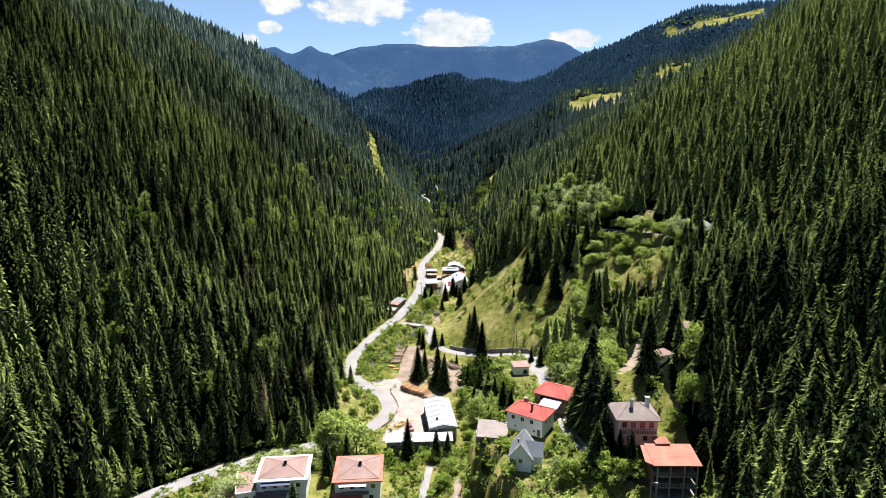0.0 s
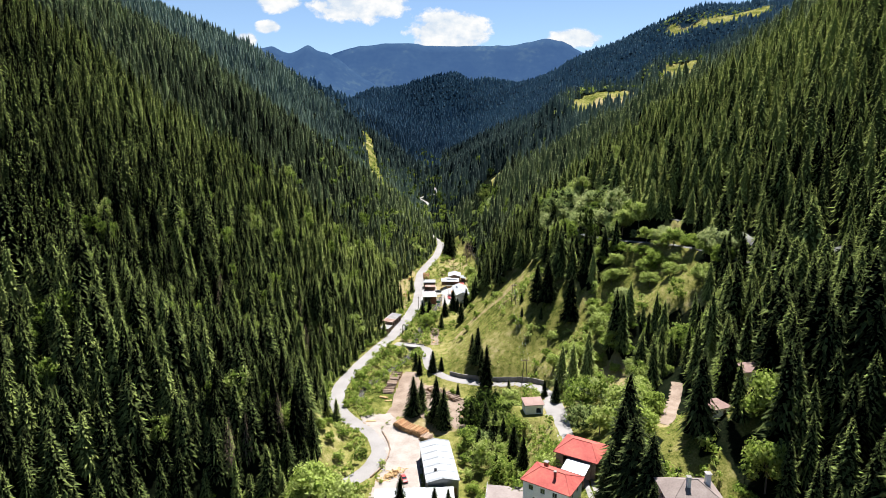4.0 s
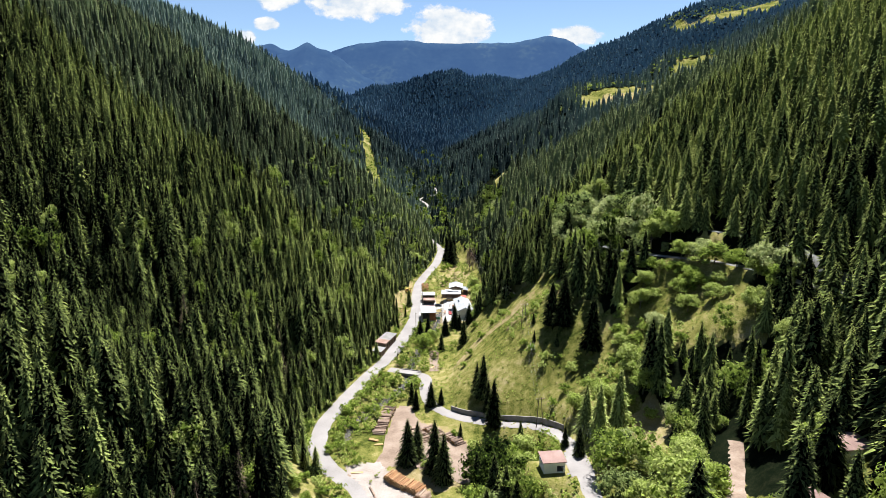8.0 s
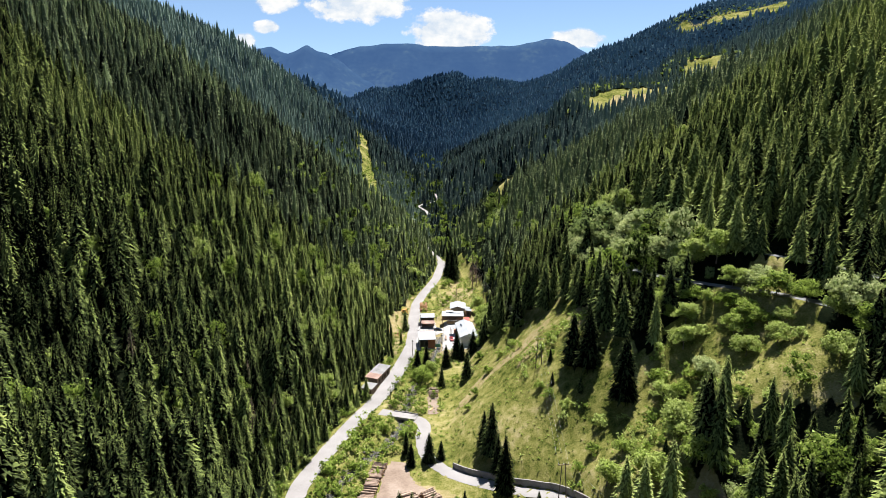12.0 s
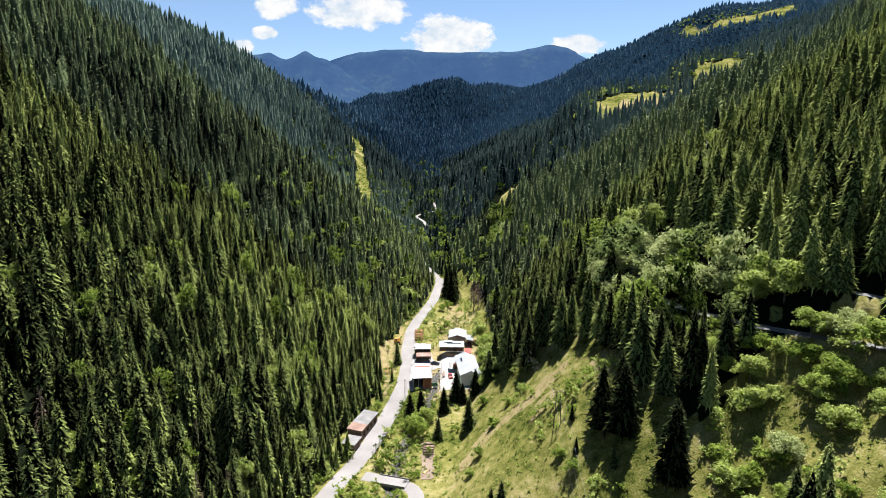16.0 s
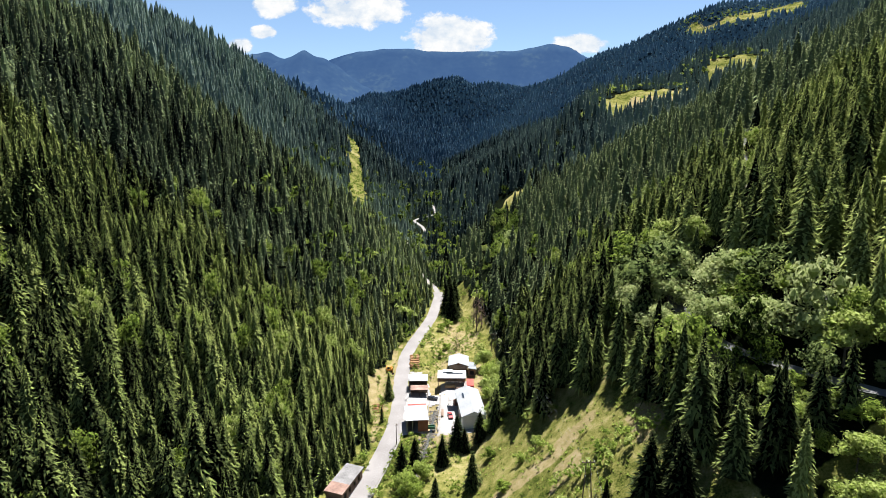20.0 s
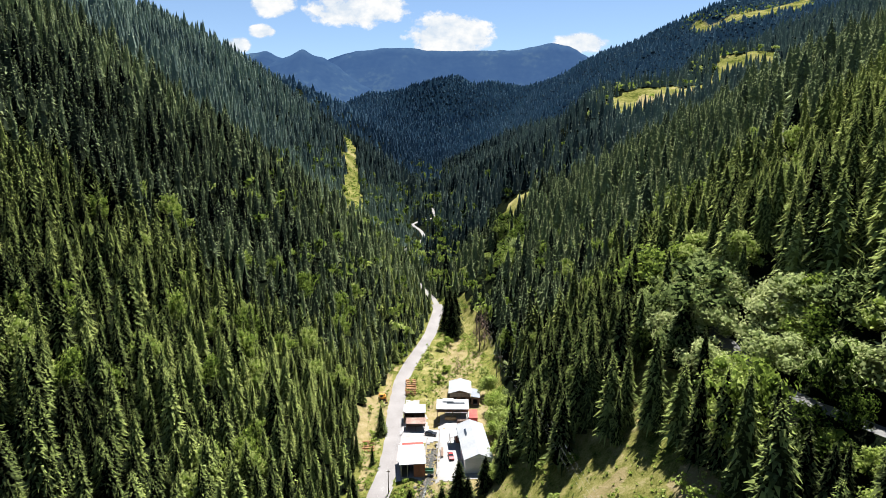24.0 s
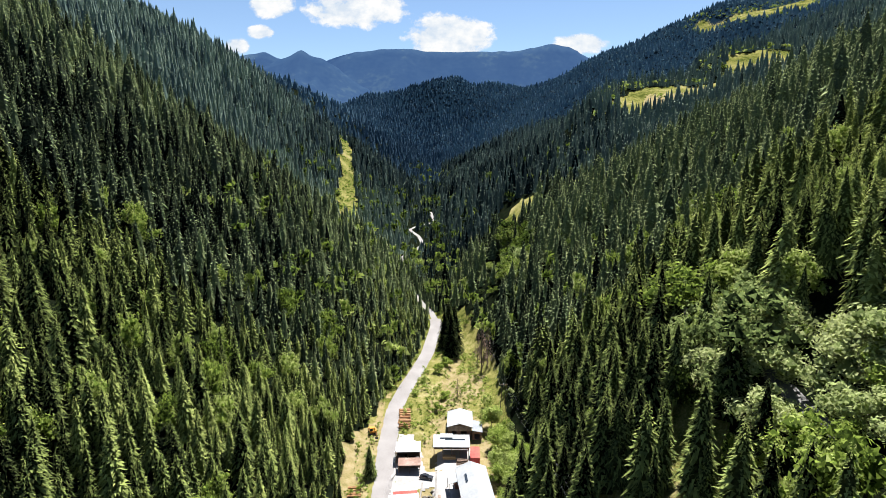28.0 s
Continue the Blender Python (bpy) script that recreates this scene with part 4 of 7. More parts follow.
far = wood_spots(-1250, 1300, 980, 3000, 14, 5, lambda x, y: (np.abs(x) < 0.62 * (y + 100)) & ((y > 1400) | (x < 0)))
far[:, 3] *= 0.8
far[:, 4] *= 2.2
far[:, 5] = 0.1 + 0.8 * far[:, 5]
thicket("spruce_forest_distant", far, FAR_KINDS, FAR_NEEDLES, "distant spruce forest, tinted blue for haze, on hills closing the valley", seed=5)

# the forest goes on behind the start and outside the valley's view
gx, gy = scatter(-240, 240, -175, 130, 7.5, 61)
k = ((gy < -52) | ~wedge(gx, gy)) & clear_of_roads(gx, gy) & ~mask(gx, gy, MEADOWS) & ~((gx > 28) & (gx < 64) & (gy > -70) & (gy < 0))
gx, gy = gx[k], gy[k]
thicket("spruce_forest_behind", np.column_stack([gx, gy, height(gx, gy) - 0.4, np.random.default_rng(62).uniform(11, 20, len(gx)), np.full(len(gx), 1.3), np.random.default_rng(63).uniform(0.25, 0.6, len(gx))]), MID_KINDS, NEEDLES, "dense spruce forest closing the lower end of the valley", seed=64)


gx, gy = scatter(-110, 0, 60, 430, 5.2, 45)
k = (foot(gy, FOOT_Y, FOOT_L) - gx < 34) & (foot(gy, FOOT_Y, FOOT_L) - gx > -9) & clear_of_roads(gx, gy, 0.3) & ~mask(gx, gy, OPEN + LEAFY)
gx, gy = gx[k], gy[k]
under = np.random.default_rng(46)
thicket("young_spruces", np.column_stack([gx, gy, height(gx, gy) - 0.2, under.uniform(5, 11, len(gx)), under.uniform(1, 1.4, len(gx)), np.clip(under.normal(0.66, 0.12, len(gx)), 0.2, 1)]), NEXT_KINDS, NEEDLES, "fresh green young spruces along the foot of the slope", seed=47)


def tree_kind(name, crown_data, trunk_data, leaf_mat, label, cat, tint=0.5):
    """A tree of height 1 with its parts, to be copied. Returned unplaced."""
    top = new(name)
    top.empty_display_size = 0.1
    c = new("crown", tri_mesh(name + "_crown", crown_data[0], crown_data[1], [leaf_mat], crown_data[2] + tint))
    t = new("trunk", tri_mesh(name + "_trunk", *trunk_data, [BARK]))
    c.parent = t.parent = top
    return tagged(top, label, cat)


def plant(kinds, spots, group, seed):
    """Single trees at spots of x, y, height, width factor; each kind's first tree is the original."""
    rng = np.random.default_rng(seed)
    fresh = set()
    for n, (x, y, h, w) in enumerate(spots):
        ob = kinds[n % len(kinds)]
        m = pose(x, y, float(height(x, y)) - 0.1, 0, 0, rng.uniform(0, 360)) @ Matrix.Diagonal((h * w, h * w, h, 1))
        if ob.name in fresh:
            o = copy_thing(ob, Matrix.Identity(4))
            o.matrix_basis = m
        else:
            o = ob
            o.matrix_basis = m
            fresh.add(ob.name)
        tagged(o, group=group)


single_spruce = [tree_kind("spruce_tree", spruce(rng0, 640, 0.22, 0.03, 7, wide=0.095), trunk(rng0, 0.5, 0.013), NEEDLES, "tall dark spruce standing alone with drooping branches", "tree", 0.22) for _ in range(4)]
edge_spruce = [tree_kind("spruce_tree", spruce(rng0, 420, 0.20, 0.04, 6, wide=0.11), trunk(rng0, 0.5, 0.013), NEEDLES, "dark green spruce at the edge of the forest", "tree", t) for t in (0.33, 0.42, 0.52, 0.46)]
plant(edge_spruce, [(x, y, h, w) for x, y, z, h, w, t in np.concatenate([edge_left, edge_right]).tolist()], "forest edge spruces", 6)
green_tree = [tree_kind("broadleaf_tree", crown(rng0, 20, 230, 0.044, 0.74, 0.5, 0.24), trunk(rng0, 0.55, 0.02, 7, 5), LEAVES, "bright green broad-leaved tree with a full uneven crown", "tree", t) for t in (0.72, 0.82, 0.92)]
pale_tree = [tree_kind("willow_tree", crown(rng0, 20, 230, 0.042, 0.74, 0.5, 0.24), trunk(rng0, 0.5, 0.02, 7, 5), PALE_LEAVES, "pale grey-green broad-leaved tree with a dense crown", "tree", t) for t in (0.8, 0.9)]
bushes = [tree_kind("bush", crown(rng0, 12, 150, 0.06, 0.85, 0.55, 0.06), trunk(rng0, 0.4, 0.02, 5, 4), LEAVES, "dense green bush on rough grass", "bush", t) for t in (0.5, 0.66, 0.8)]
# spruces on the meadow, by the log yard and round the houses
SPRUCES = [(15.5, 147, 19, 0.95), (18.3, 131.5, 19, 0.9), (13.3, 152, 13, 1.0), (17, 141, 13, 1.0), (47.7, 154.1, 20, 1.2), (43.8, 160.6, 19, 1.2), (54.5, 137.5, 21, 1.15), (49.1, 161.6, 17, 1.15),
           (-12, 112, 17, 1.1), (-9, 116, 14, 1), (-3, 108, 20, 1), (0, 104, 18, 1), (-5, 152, 11, 1.2), (-1, 154, 7, 1.2), (-13, 156, 9, 1), (-11, 150, 9, 1),
           (6, 238, 13, 1.3), (8.6, 236, 9, 1.3), (14, 239, 12, 1.25), (1, 228, 11, 1.2), (-12, 224, 11, 1.2), (-8, 228, 12, 1.2), (18, 236, 7, 1.2), (20, 250, 13, 1.2), (10, 212, 13, 1.2), (-1, 208, 9, 1.2),
           (6, 372, 22, 1), (8, 380, 24, 1), (5, 388, 22, 1), (3, 380, 20, 1), (10, 96, 15, 0.9), (15, 92, 17, 0.9), (18, 86, 14, 1), (12, 82, 12, 1), (20, 78, 13, 1), (22, 66, 14, 1), (16, 60, 11, 1), (24, 58, 12, 1),
           (43, 22, 24, 1.15), (40, 17, 20, 1.1), (43, 5, 17, 1.2), (45.5, -9.5, 13, 0.9), (43, -8, 12, 0.95), (41, -2, 15, 1.2), (-3, 48, 12, 1), (-13, 48, 16, 0.9), (1, 50, 10, 1), (69.5, 29, 18, 1.1),
           (72.4, 154, 16, 1), (66, 153.4, 17, 1), (61.6, 162, 16, 1), (57.7, 167.3, 15, 1), (92, 38, 16, 1), (85.2, 32.6, 18, 1), (81, 34, 13, 1), (84, 27, 15, 1), (79, 28, 14, 1), (41, 10, 20, 1.3), (37.5, 14, 15, 1.2), (42, 14, 17, 1.1), (38, -6, 12, 1.2), (58.6, 19.5, 21, 1.0), (72, 8, 22, 1), (-44, 12, 15, 1), (-38, 32, 14, 1), (-33, 40, 15, 0.9), (40.2, 91.4, 10, 1), (26.6, 119.9, 6, 1), (37.2, 97.7, 7, 1), (56.7, 109.3, 5, 1), (43.7, 147.7, 6, 1), (36.6, 158.2, 5, 1), (38.1, 170.8, 5, 1), (6, 128, 7, 0.9)]
plant(single_spruce, SPRUCES, "lone spruces", 1)
GREENS = [(-38, 52, 17, 1.1), (-31, 48, 15, 1.1), (-42, 58, 13, 1), (22, 102, 10, 1.1), (18, 105, 9, 1.1), (25, 107, 10, 1.1), (19, 97, 8, 1.1), (24, 92, 7, 1.2), (60.5, 111.6, 11, 1), (61.9, 102.7, 10, 1), (50, -9, 5, 1.1), (46, -10.5, 6, 1.1), (42.5, -11, 6.5, 1.1), (55, 50, 10, 1.1), (58, 58, 11, 1), (60, 66, 9, 1.1), (21, -15, 8, 1.2), (28, -18, 8, 1.2), (31, -6, 6, 1.2), (35, -19, 7, 1.2), (41, -22, 7, 1.2), (14, -11, 7, 1.2), (8, -13, 7, 1.2), (3, -8, 6, 1.2), (44, -27, 6, 1.1), (-4, -14, 7, 1.2), (1, 8, 5, 1.3), (-1, 30, 6, 1.2), (2, 40, 6, 1.2), (50.1, 43.9, 14, 1.1), (49.3, 33, 11, 1.1), (55.2, 45.5, 12, 1), (45.8, 54.2, 9, 1.1), (71.5, 32.2, 8, 1.1), (74.8, 38.1, 10, 1), (90, 38, 4, 1.3), (85, 37, 4, 1.3), (70, 34, 4, 1.3),
          (72, 139.5, 8, 1.2), (84, 134, 7, 1.3), (62.5, 128, 7, 1.3), (95.5, 134.5, 8, 1.1), (99, 126, 7, 1.2), (100.5, 115, 8, 1.1), (91, 142, 7, 1.2), (102, 106, 9, 1.1), (94, 127.5, 5, 1.3), (90, 122, 6, 1.3), (88.1, 133.7, 8, 1.2), (83.3, 124.9, 7, 1.3), (74.7, 145.5, 8, 1.2), (68.4, 157.4, 8, 1.2), (88.2, 145.7, 8, 1.2), (83.3, 164.2, 13, 1.2), (88.7, 158.4, 12, 1.1), (50.9, 104.4, 10, 1.15), (42.8, 111.6, 8, 1.1), (62.9, 115.8, 6, 1.3), (95.7, 105.4, 9, 1), (96.8, 87.7, 10, 1), (-8, 210, 8, 1), (-10, 216, 8, 1), (-6, 220, 7, 1), (70, 10, 15, 0.8), (64, 0, 13, 0.8), (19.5, 303, 10, 1), (22, 286, 9, 1), (21, 276, 10, 1), (24, 264, 10, 1), (20, 252, 8, 1.1), (23.5, 257, 9, 1.1), (18, 246, 6, 1.2), (26, 268, 9, 1), (26, 251, 7, 1.1), (22, 242, 6, 1.2), (28, 260, 8, 1), (19.5, 270, 8, 1), (24, 280, 9, 1), (20.5, 291, 9, 1), (27, 240, 6, 1.1), (17.5, 238, 5, 1.2)]
plant(green_tree, GREENS, "broad-leaved trees", 2)
PALES = [(-60, 32, 9, 1.3), (-66, 22, 10, 1.3), (-46, 42, 10, 1), (73.1, 126.4, 7, 1.1), (92.8, 139.4, 9, 1), (102.4, 114, 11, 1), (104.8, 108.4, 11, 1), (76.9, 179.9, 13, 1.2), (70.8, 196.5, 12, 1.2), (78.5, 207.5, 13, 1.2), (68.1, 219.7, 12, 1.2), (74.1, 228, 13, 1.2), (63.5, 207.9, 11, 1.2), (-56, 40, 8, 1.2), (70, 235.9, 11, 1.2), (60.8, 227.9, 11, 1.2), (63.5, 245.2, 11, 1.2)]
plant(pale_tree, PALES, "pale trees", 3)
# the mixed broad-leaved growth
gx, gy = scatter(-110, 110, -40, 480, 5.6, 31)
rng1 = np.random.default_rng(9)
k = mask(gx, gy, LEAFY) & clear_of_roads(gx, gy, np.where((gx > 55) & (gy > 160), -1.0, 0.4)) & ~mask(gx, gy, MEADOWS[:5])
k &= ~inside(gx, gy, LEAFY[1]) | (gy > 141) | (vnoise(gx / 9, gy / 9, 38) > 0.66)
k &= rng1.random(len(gx)) < np.where((gx > 50) & (gy > 150), np.where(gy < 180, 0.56, np.where(gx < 62, 0.56, 0.60)), 0.46)
gx, gy = gx[k], gy[k]
low = ((gx < -14) & (gy > 58) & (gy < 112)) | ((gy < 60) & (gx < 60)) | ((gy > 244) & (gx < 36))
gh = np.where(low, rng1.uniform(2.5, 6.5, len(gx)), rng1.uniform(6.5, 15.5, len(gx)) * np.where((gx > 60) & (gy < 141), 0.7, 1))
gt = np.clip(0.72 + 0.12 * ((gx > 62) & (gy > 182)) - 0.08 * ((gx > 50) & (gy > 141) & ((gx < 62) | (gy < 182))) + 1.0 * (vnoise(gx / 14, gy / 14, 33) - 0.5) + rng1.normal(0, 0.18, len(gx)), 0.1, 1)
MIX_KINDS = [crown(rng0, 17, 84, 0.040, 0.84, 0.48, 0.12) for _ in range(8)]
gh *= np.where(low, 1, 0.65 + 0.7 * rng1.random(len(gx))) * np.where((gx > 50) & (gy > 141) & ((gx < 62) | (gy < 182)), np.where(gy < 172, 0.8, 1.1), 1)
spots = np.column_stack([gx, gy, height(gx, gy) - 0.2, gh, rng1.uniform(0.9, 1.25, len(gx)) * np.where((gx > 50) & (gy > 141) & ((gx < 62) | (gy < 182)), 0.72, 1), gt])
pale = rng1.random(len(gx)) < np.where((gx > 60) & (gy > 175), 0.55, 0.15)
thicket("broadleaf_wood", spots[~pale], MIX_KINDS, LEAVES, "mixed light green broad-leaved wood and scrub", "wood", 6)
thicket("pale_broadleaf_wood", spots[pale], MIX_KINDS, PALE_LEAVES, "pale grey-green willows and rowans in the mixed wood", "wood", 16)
# light broad-leaved trees among the spruces near the valley floor
gx, gy = scatter(-200, 260, 60, 1300, 11, 32)
dl, dr = foot(gy, FOOT_Y, FOOT_L) - gx, gx - foot(gy, RIGHT_Y, FOOT_R)
k = (((dl > 2) & (dl < 110)) | ((dr > 3) & (dr < 130) & (gy > 230)) | (gy > 430) & (np.maximum(dl, dr) < 4)) & ((gy < 800) | (np.maximum(dl, dr) < 30)) & clear_of_roads(gx, gy) & ~mask(gx, gy, OPEN + LEAFY) & (rng1.random(len(gx)) < np.where((gy > 330) & (np.maximum(dl, dr) < 60), np.where(gy < 540, 0.65, 0.38), 0.30))
gx, gy = gx[k], gy[k]
gh = rng1.uniform(10, 16, len(gx))
FAR_MIX = [crown(rng0, 4, 12, 0.13, 0.8, 0.42, 0.14) for _ in range(4)]
spots = np.column_stack([gx, gy, height(gx, gy), gh, np.full(len(gx), 0.8), rng1.uniform(0.4, 1.0, len(gx)) - 0.25 * (gy > 540)])
thicket("scattered_broadleaf", spots[gy < 340], MIX_KINDS, LEAVES, "light green birches and willows among the spruces", "wood", 7)
thicket("scattered_broadleaf_beyond", spots[gy >= 340], FAR_MIX, LEAVES, "light green broad-leaved trees along the valley floor", "wood", 17)
# round trees about the high meadows
gx, gy = scatter(120, 900, 540, 1850, 13, 39)
near = mask(gx + 22, gy - 12, MEADOWS[9:13]) | mask(gx - 26, gy + 8, MEADOWS[9:13]) | mask(gx, gy + 30, MEADOWS[9:13]) | mask(gx, gy - 60, MEADOWS[9:13])
k = near & (rng1.random(len(gx)) < np.where(mask(gx, gy, MEADOWS[9:13]), 0.05, 0.72))
gx, gy = gx[k], gy[k]
thicket("high_meadow_trees", np.column_stack([gx, gy, height(gx, gy), rng1.uniform(7, 12, len(gx)), np.full(len(gx), 1.25), rng1.uniform(0.5, 0.9, len(gx))]), FAR_MIX, LEAVES, "round green trees along the high meadows", "wood", 18)
# growth on the cleared strip
gx, gy = scatter(-150, -60, 555, 965, 6, 48)
k = mask(gx, gy, MEADOWS[14:15]) & (rng1.random(len(gx)) < 0.5)
gx, gy = gx[k], gy[k]
thicket("strip_scrub", np.column_stack([gx, gy, height(gx, gy), rng1.uniform(2, 5, len(gx)), np.full(len(gx), 1.3), rng1.uniform(0.4, 0.7, len(gx))]), FAR_MIX, LEAVES, "low scrub on a cleared strip through the forest", "scrub", 19)
# scrub on the meadows and along the stream
gx, gy = scatter(-110, 100, -45, 440, 3.2, 34)
verge = (nearest(gx, gy, ROAD[:240:2])[0] < 8.5) | (nearest(gx, gy, STREAM[::3])[0] < 8)
village = mask(gx, gy, [[(-110, -30), (-84, 30), (-60, 48), (-14, 52), (16, 58), (44, 44), (62, 20), (60, -45), (-16, -45)]])
k = (mask(gx, gy, MEADOWS) | verge | village) & clear_of_roads(gx, gy, -0.4)
gx, gy = gx[k], gy[k]
field = inside(gx, gy, MEADOWS[0])
k = np.where(field, (vnoise(gx / 11, gy / 11, 35) > np.where(gx > 38, 0.50, 0.50)) & (vnoise(gx / 4, gy / 4, 43) > np.where(gx > 38, 0.42, 0.42)) & (gx > 24 + 8 * vnoise(gy / 20, gy * 0, 36)), vnoise(gx / 8, gy / 8, 37) > np.where(gy > 245, 0.42, np.where(gx < -16, 0.06, 0.24))) & ~mask(gx, gy, MEADOWS[6:7])
gx, gy = gx[k], gy[k]
BUSH_KINDS = [crown(rng0, 4, 17, 0.12, 0.9, 0.6, 0.05, -0.15) for _ in range(5)]
thicket("scrub", np.column_stack([gx, gy, height(gx, gy) - 0.1, rng1.uniform(1.0, 3.6, len(gx)) * np.where((gy < 60) | ((gx > 20) & (gy < 246)) | ((gx < -8) & (gy < 246)), 1.5, 1), np.full(len(gx), 1.15), np.clip(0.66 - 0.12 * ((gx < 20) & (gy < 246)) + rng1.normal(0, 0.17, len(gx)), 0, 0.95)]), BUSH_KINDS, LEAVES, "low green scrub on the meadow and stream banks", "scrub", 8)
# tufts of rough grass on the meadows and the valley floor
gx, gy = scatter(-110, 104, -45, 345, 1.75, 51)
k = (mask(gx, gy, MEADOWS[:9]) | ((gx > foot(gy, FOOT_Y, FOOT_L) + 2) & (gx < foot(gy, RIGHT_Y, FOOT_R) + 3))) & clear_of_roads(gx, gy, -0.9) & (rng1.random(len(gx)) < 0.25 + 0.75 * vnoise(gx / 6, gy / 6, 52))
k &= ~mask(gx, gy, [[(-20, 150), (-13, 151), (-9, 142), (0, 134), (7, 128), (13, 117), (15, 107), (8, 101), (-24, 100), (-22, 128)], [(-31, 100), (-7, 100), (-6, 59), (-26, 59)]])
gx, gy = gx[k], gy[k]


def tuft(rng, blades):
    """A low tuft of grass and herbs of height 1."""
    v, f, lit = [], [], []
    for i in range(blades):
        a, q, w = 6.283 * i / blades + rng.uniform(-0.3, 0.3), rng.uniform(0.5, 1.1), rng.uniform(0.3, 0.5)
        c, s, n = math.cos(a), math.sin(a), len(v)
        v += [(-s * w * 0.5, c * w * 0.5, 0), (s * w * 0.5, -c * w * 0.5, 0), (c * q + s * w * 0.4, s * q - c * w * 0.4, rng.uniform(0.4, 1.0))]
        f += [(n, n + 1, n + 2)]
        lit += [-0.1, -0.1, rng.uniform(-0.05, 0.15)]
    return np.array(v, np.float32), np.array(f, np.int32), np.array(lit, np.float32)


thicket("grass_tufts", np.column_stack([gx, gy, height(gx, gy) - 0.05, rng1.uniform(0.25, 0.75, len(gx)), rng1.uniform(0.9, 1.7, len(gx)), np.clip(0.50 + 0.5 * (vnoise(gx / 12, gy / 12, 53) - 0.5) + rng1.normal(0, 0.14, len(gx)), 0.1, 0.95)]), [tuft(rng0, 7) for _ in range(5)], LEAVES, "rough tufts of grass and herbs on the meadows", "grass", 54)
BUSHES = [(-40.6, 86.5, 4, 1.3), (-44.5, 90.6, 5, 1.2), (-40, 99, 4, 1.3), (-37.5, 93, 3.4, 1.4), (-36.5, 80, 4, 1.3), (-34, 88, 2.8, 1.4), (-43, 97, 3.4, 1.3), (-10, 124, 3, 1.4), (10, 122, 4, 1.3), (4, 129, 3.4, 1.3), (13, 112, 4, 1.3), (-14, 116.5, 3, 1.3), (1, 108.5, 3.4, 1.3), (-6, 111, 3, 1.3), (55.5, 96.4, 4.5, 1.3), (72.2, 126.5, 6, 1.2), (66.7, 127, 5, 1.2), (46.9, 134.4, 5, 1.2), (42.5, 126.9, 4, 1.2), (49, 119.4, 5, 1.2), (39.1, 146.6, 4, 1.2), (35, 153.7, 4, 1.2), (32.9, 161, 3.5, 1.2), (52.1, 107.1, 5, 1.1), (67.2, 110.3, 6, 1.1), (63.6, 134.6, 6, 1.1), (76.8, 140, 5, 1.2), (12, 186, 4, 1.2), (18, 200, 4, 1.2), (24, 208, 4, 1.2),
          (16, 222, 4, 1.2), (9, 178, 3, 1.2), (28.9, 210.5, 4, 1.2), (34.5, 219.6, 4, 1.2), (-38, 146, 4, 1.2), (-34, 160, 4, 1.2), (-28, 168, 4.5, 1.2), (-30, 150, 4, 1.2), (-38, 130, 4, 1.2), (-34, 138, 3.5, 1.2), (-22, 172, 4, 1.2), (-14, 168, 4, 1.2), (-20, 190, 3.5, 1.3), (-40, 120, 3.5, 1.3),
          (10, 10, 3.4, 1.4), (13, 8, 3, 1.4), (16, 10, 3, 1.4), (7, 13, 3.5, 1.4), (28, 5, 3, 1.4), (31, 8, 3, 1.4), (34, 7, 2.6, 1.4), (17, 7, 3, 1.4), (16, -4, 4, 1.4), (25, -6, 4, 1.4), (36, -5, 4, 1.4), (40, -9, 4.5, 1.4), (44, -23, 5, 1.4), (46, -25, 3, 1.4), (62, -18, 4, 1.4), (46, -8, 4, 1.4), (60, 0, 4, 1.4),
          (-20, 49.6, 3.4, 1.4), (-15, 50, 3, 1.4), (-8, 50.4, 4, 1.4), (-3, 50.5, 3.4, 1.4), (3, 51, 4, 1.4), (8, 53, 4, 1.4), (6, 18, 3.6, 1.4), (7, 26, 3.4, 1.4), (15, 31, 4, 1.4), (20, 30, 4, 1.4), (26, 28, 4, 1.4), (19, 26, 3, 1.4), (9, 62, 4, 1.4), (8, 70, 4.5, 1.4), (7, 78, 4, 1.4), (7, 86, 4.5, 1.4),
          (72.5, 160.4, 5, 1.3), (74.7, 156, 5, 1.3), (78.4, 150.6, 6, 1.2), (81.8, 146.7, 5, 1.3), (86.2, 140.7, 5, 1.3), (89.3, 135, 4, 1.4), (70, 166.1, 6, 1.2), (67.5, 171.7, 6, 1.2), (92, 129.7, 4, 1.4), (93.5, 119.3, 4, 1.4), (76.8, 154.4, 4, 1.4), (84.1, 143.4, 4, 1.4), (73.5, 163.4, 4, 1.4), (53.8, 96.7, 3, 1.4), (57.7, 102.3, 4, 1.4), (62.1, 95.1, 4, 1.3), (67.3, 99, 4.5, 1.3), (71.9, 95.6, 5, 1.3), (76.1, 101.8, 5, 1.2), (70.7, 106.3, 4, 1.3), (64.6, 104.7, 3, 1.4), (60.9, 114.5, 3.5, 1.3), (76, 110.8, 4, 1.3), (59.1, 124.9, 3, 1.4), (54, 115.8, 2.6, 1.4), (48.8, 99.8, 3.4, 1.3), (68.9, 118.6, 3.6, 1.3), (80.5, 107.2, 4, 1.2), (0, 320, 4, 1.3), (3, 330, 4, 1.3), (-6, 342, 4, 1.3), (0, 352, 4.5, 1.3), (4, 360, 5, 1.2), (-9, 330, 2.6, 1.5)]
plant(bushes, BUSHES, "meadow bushes", 4)

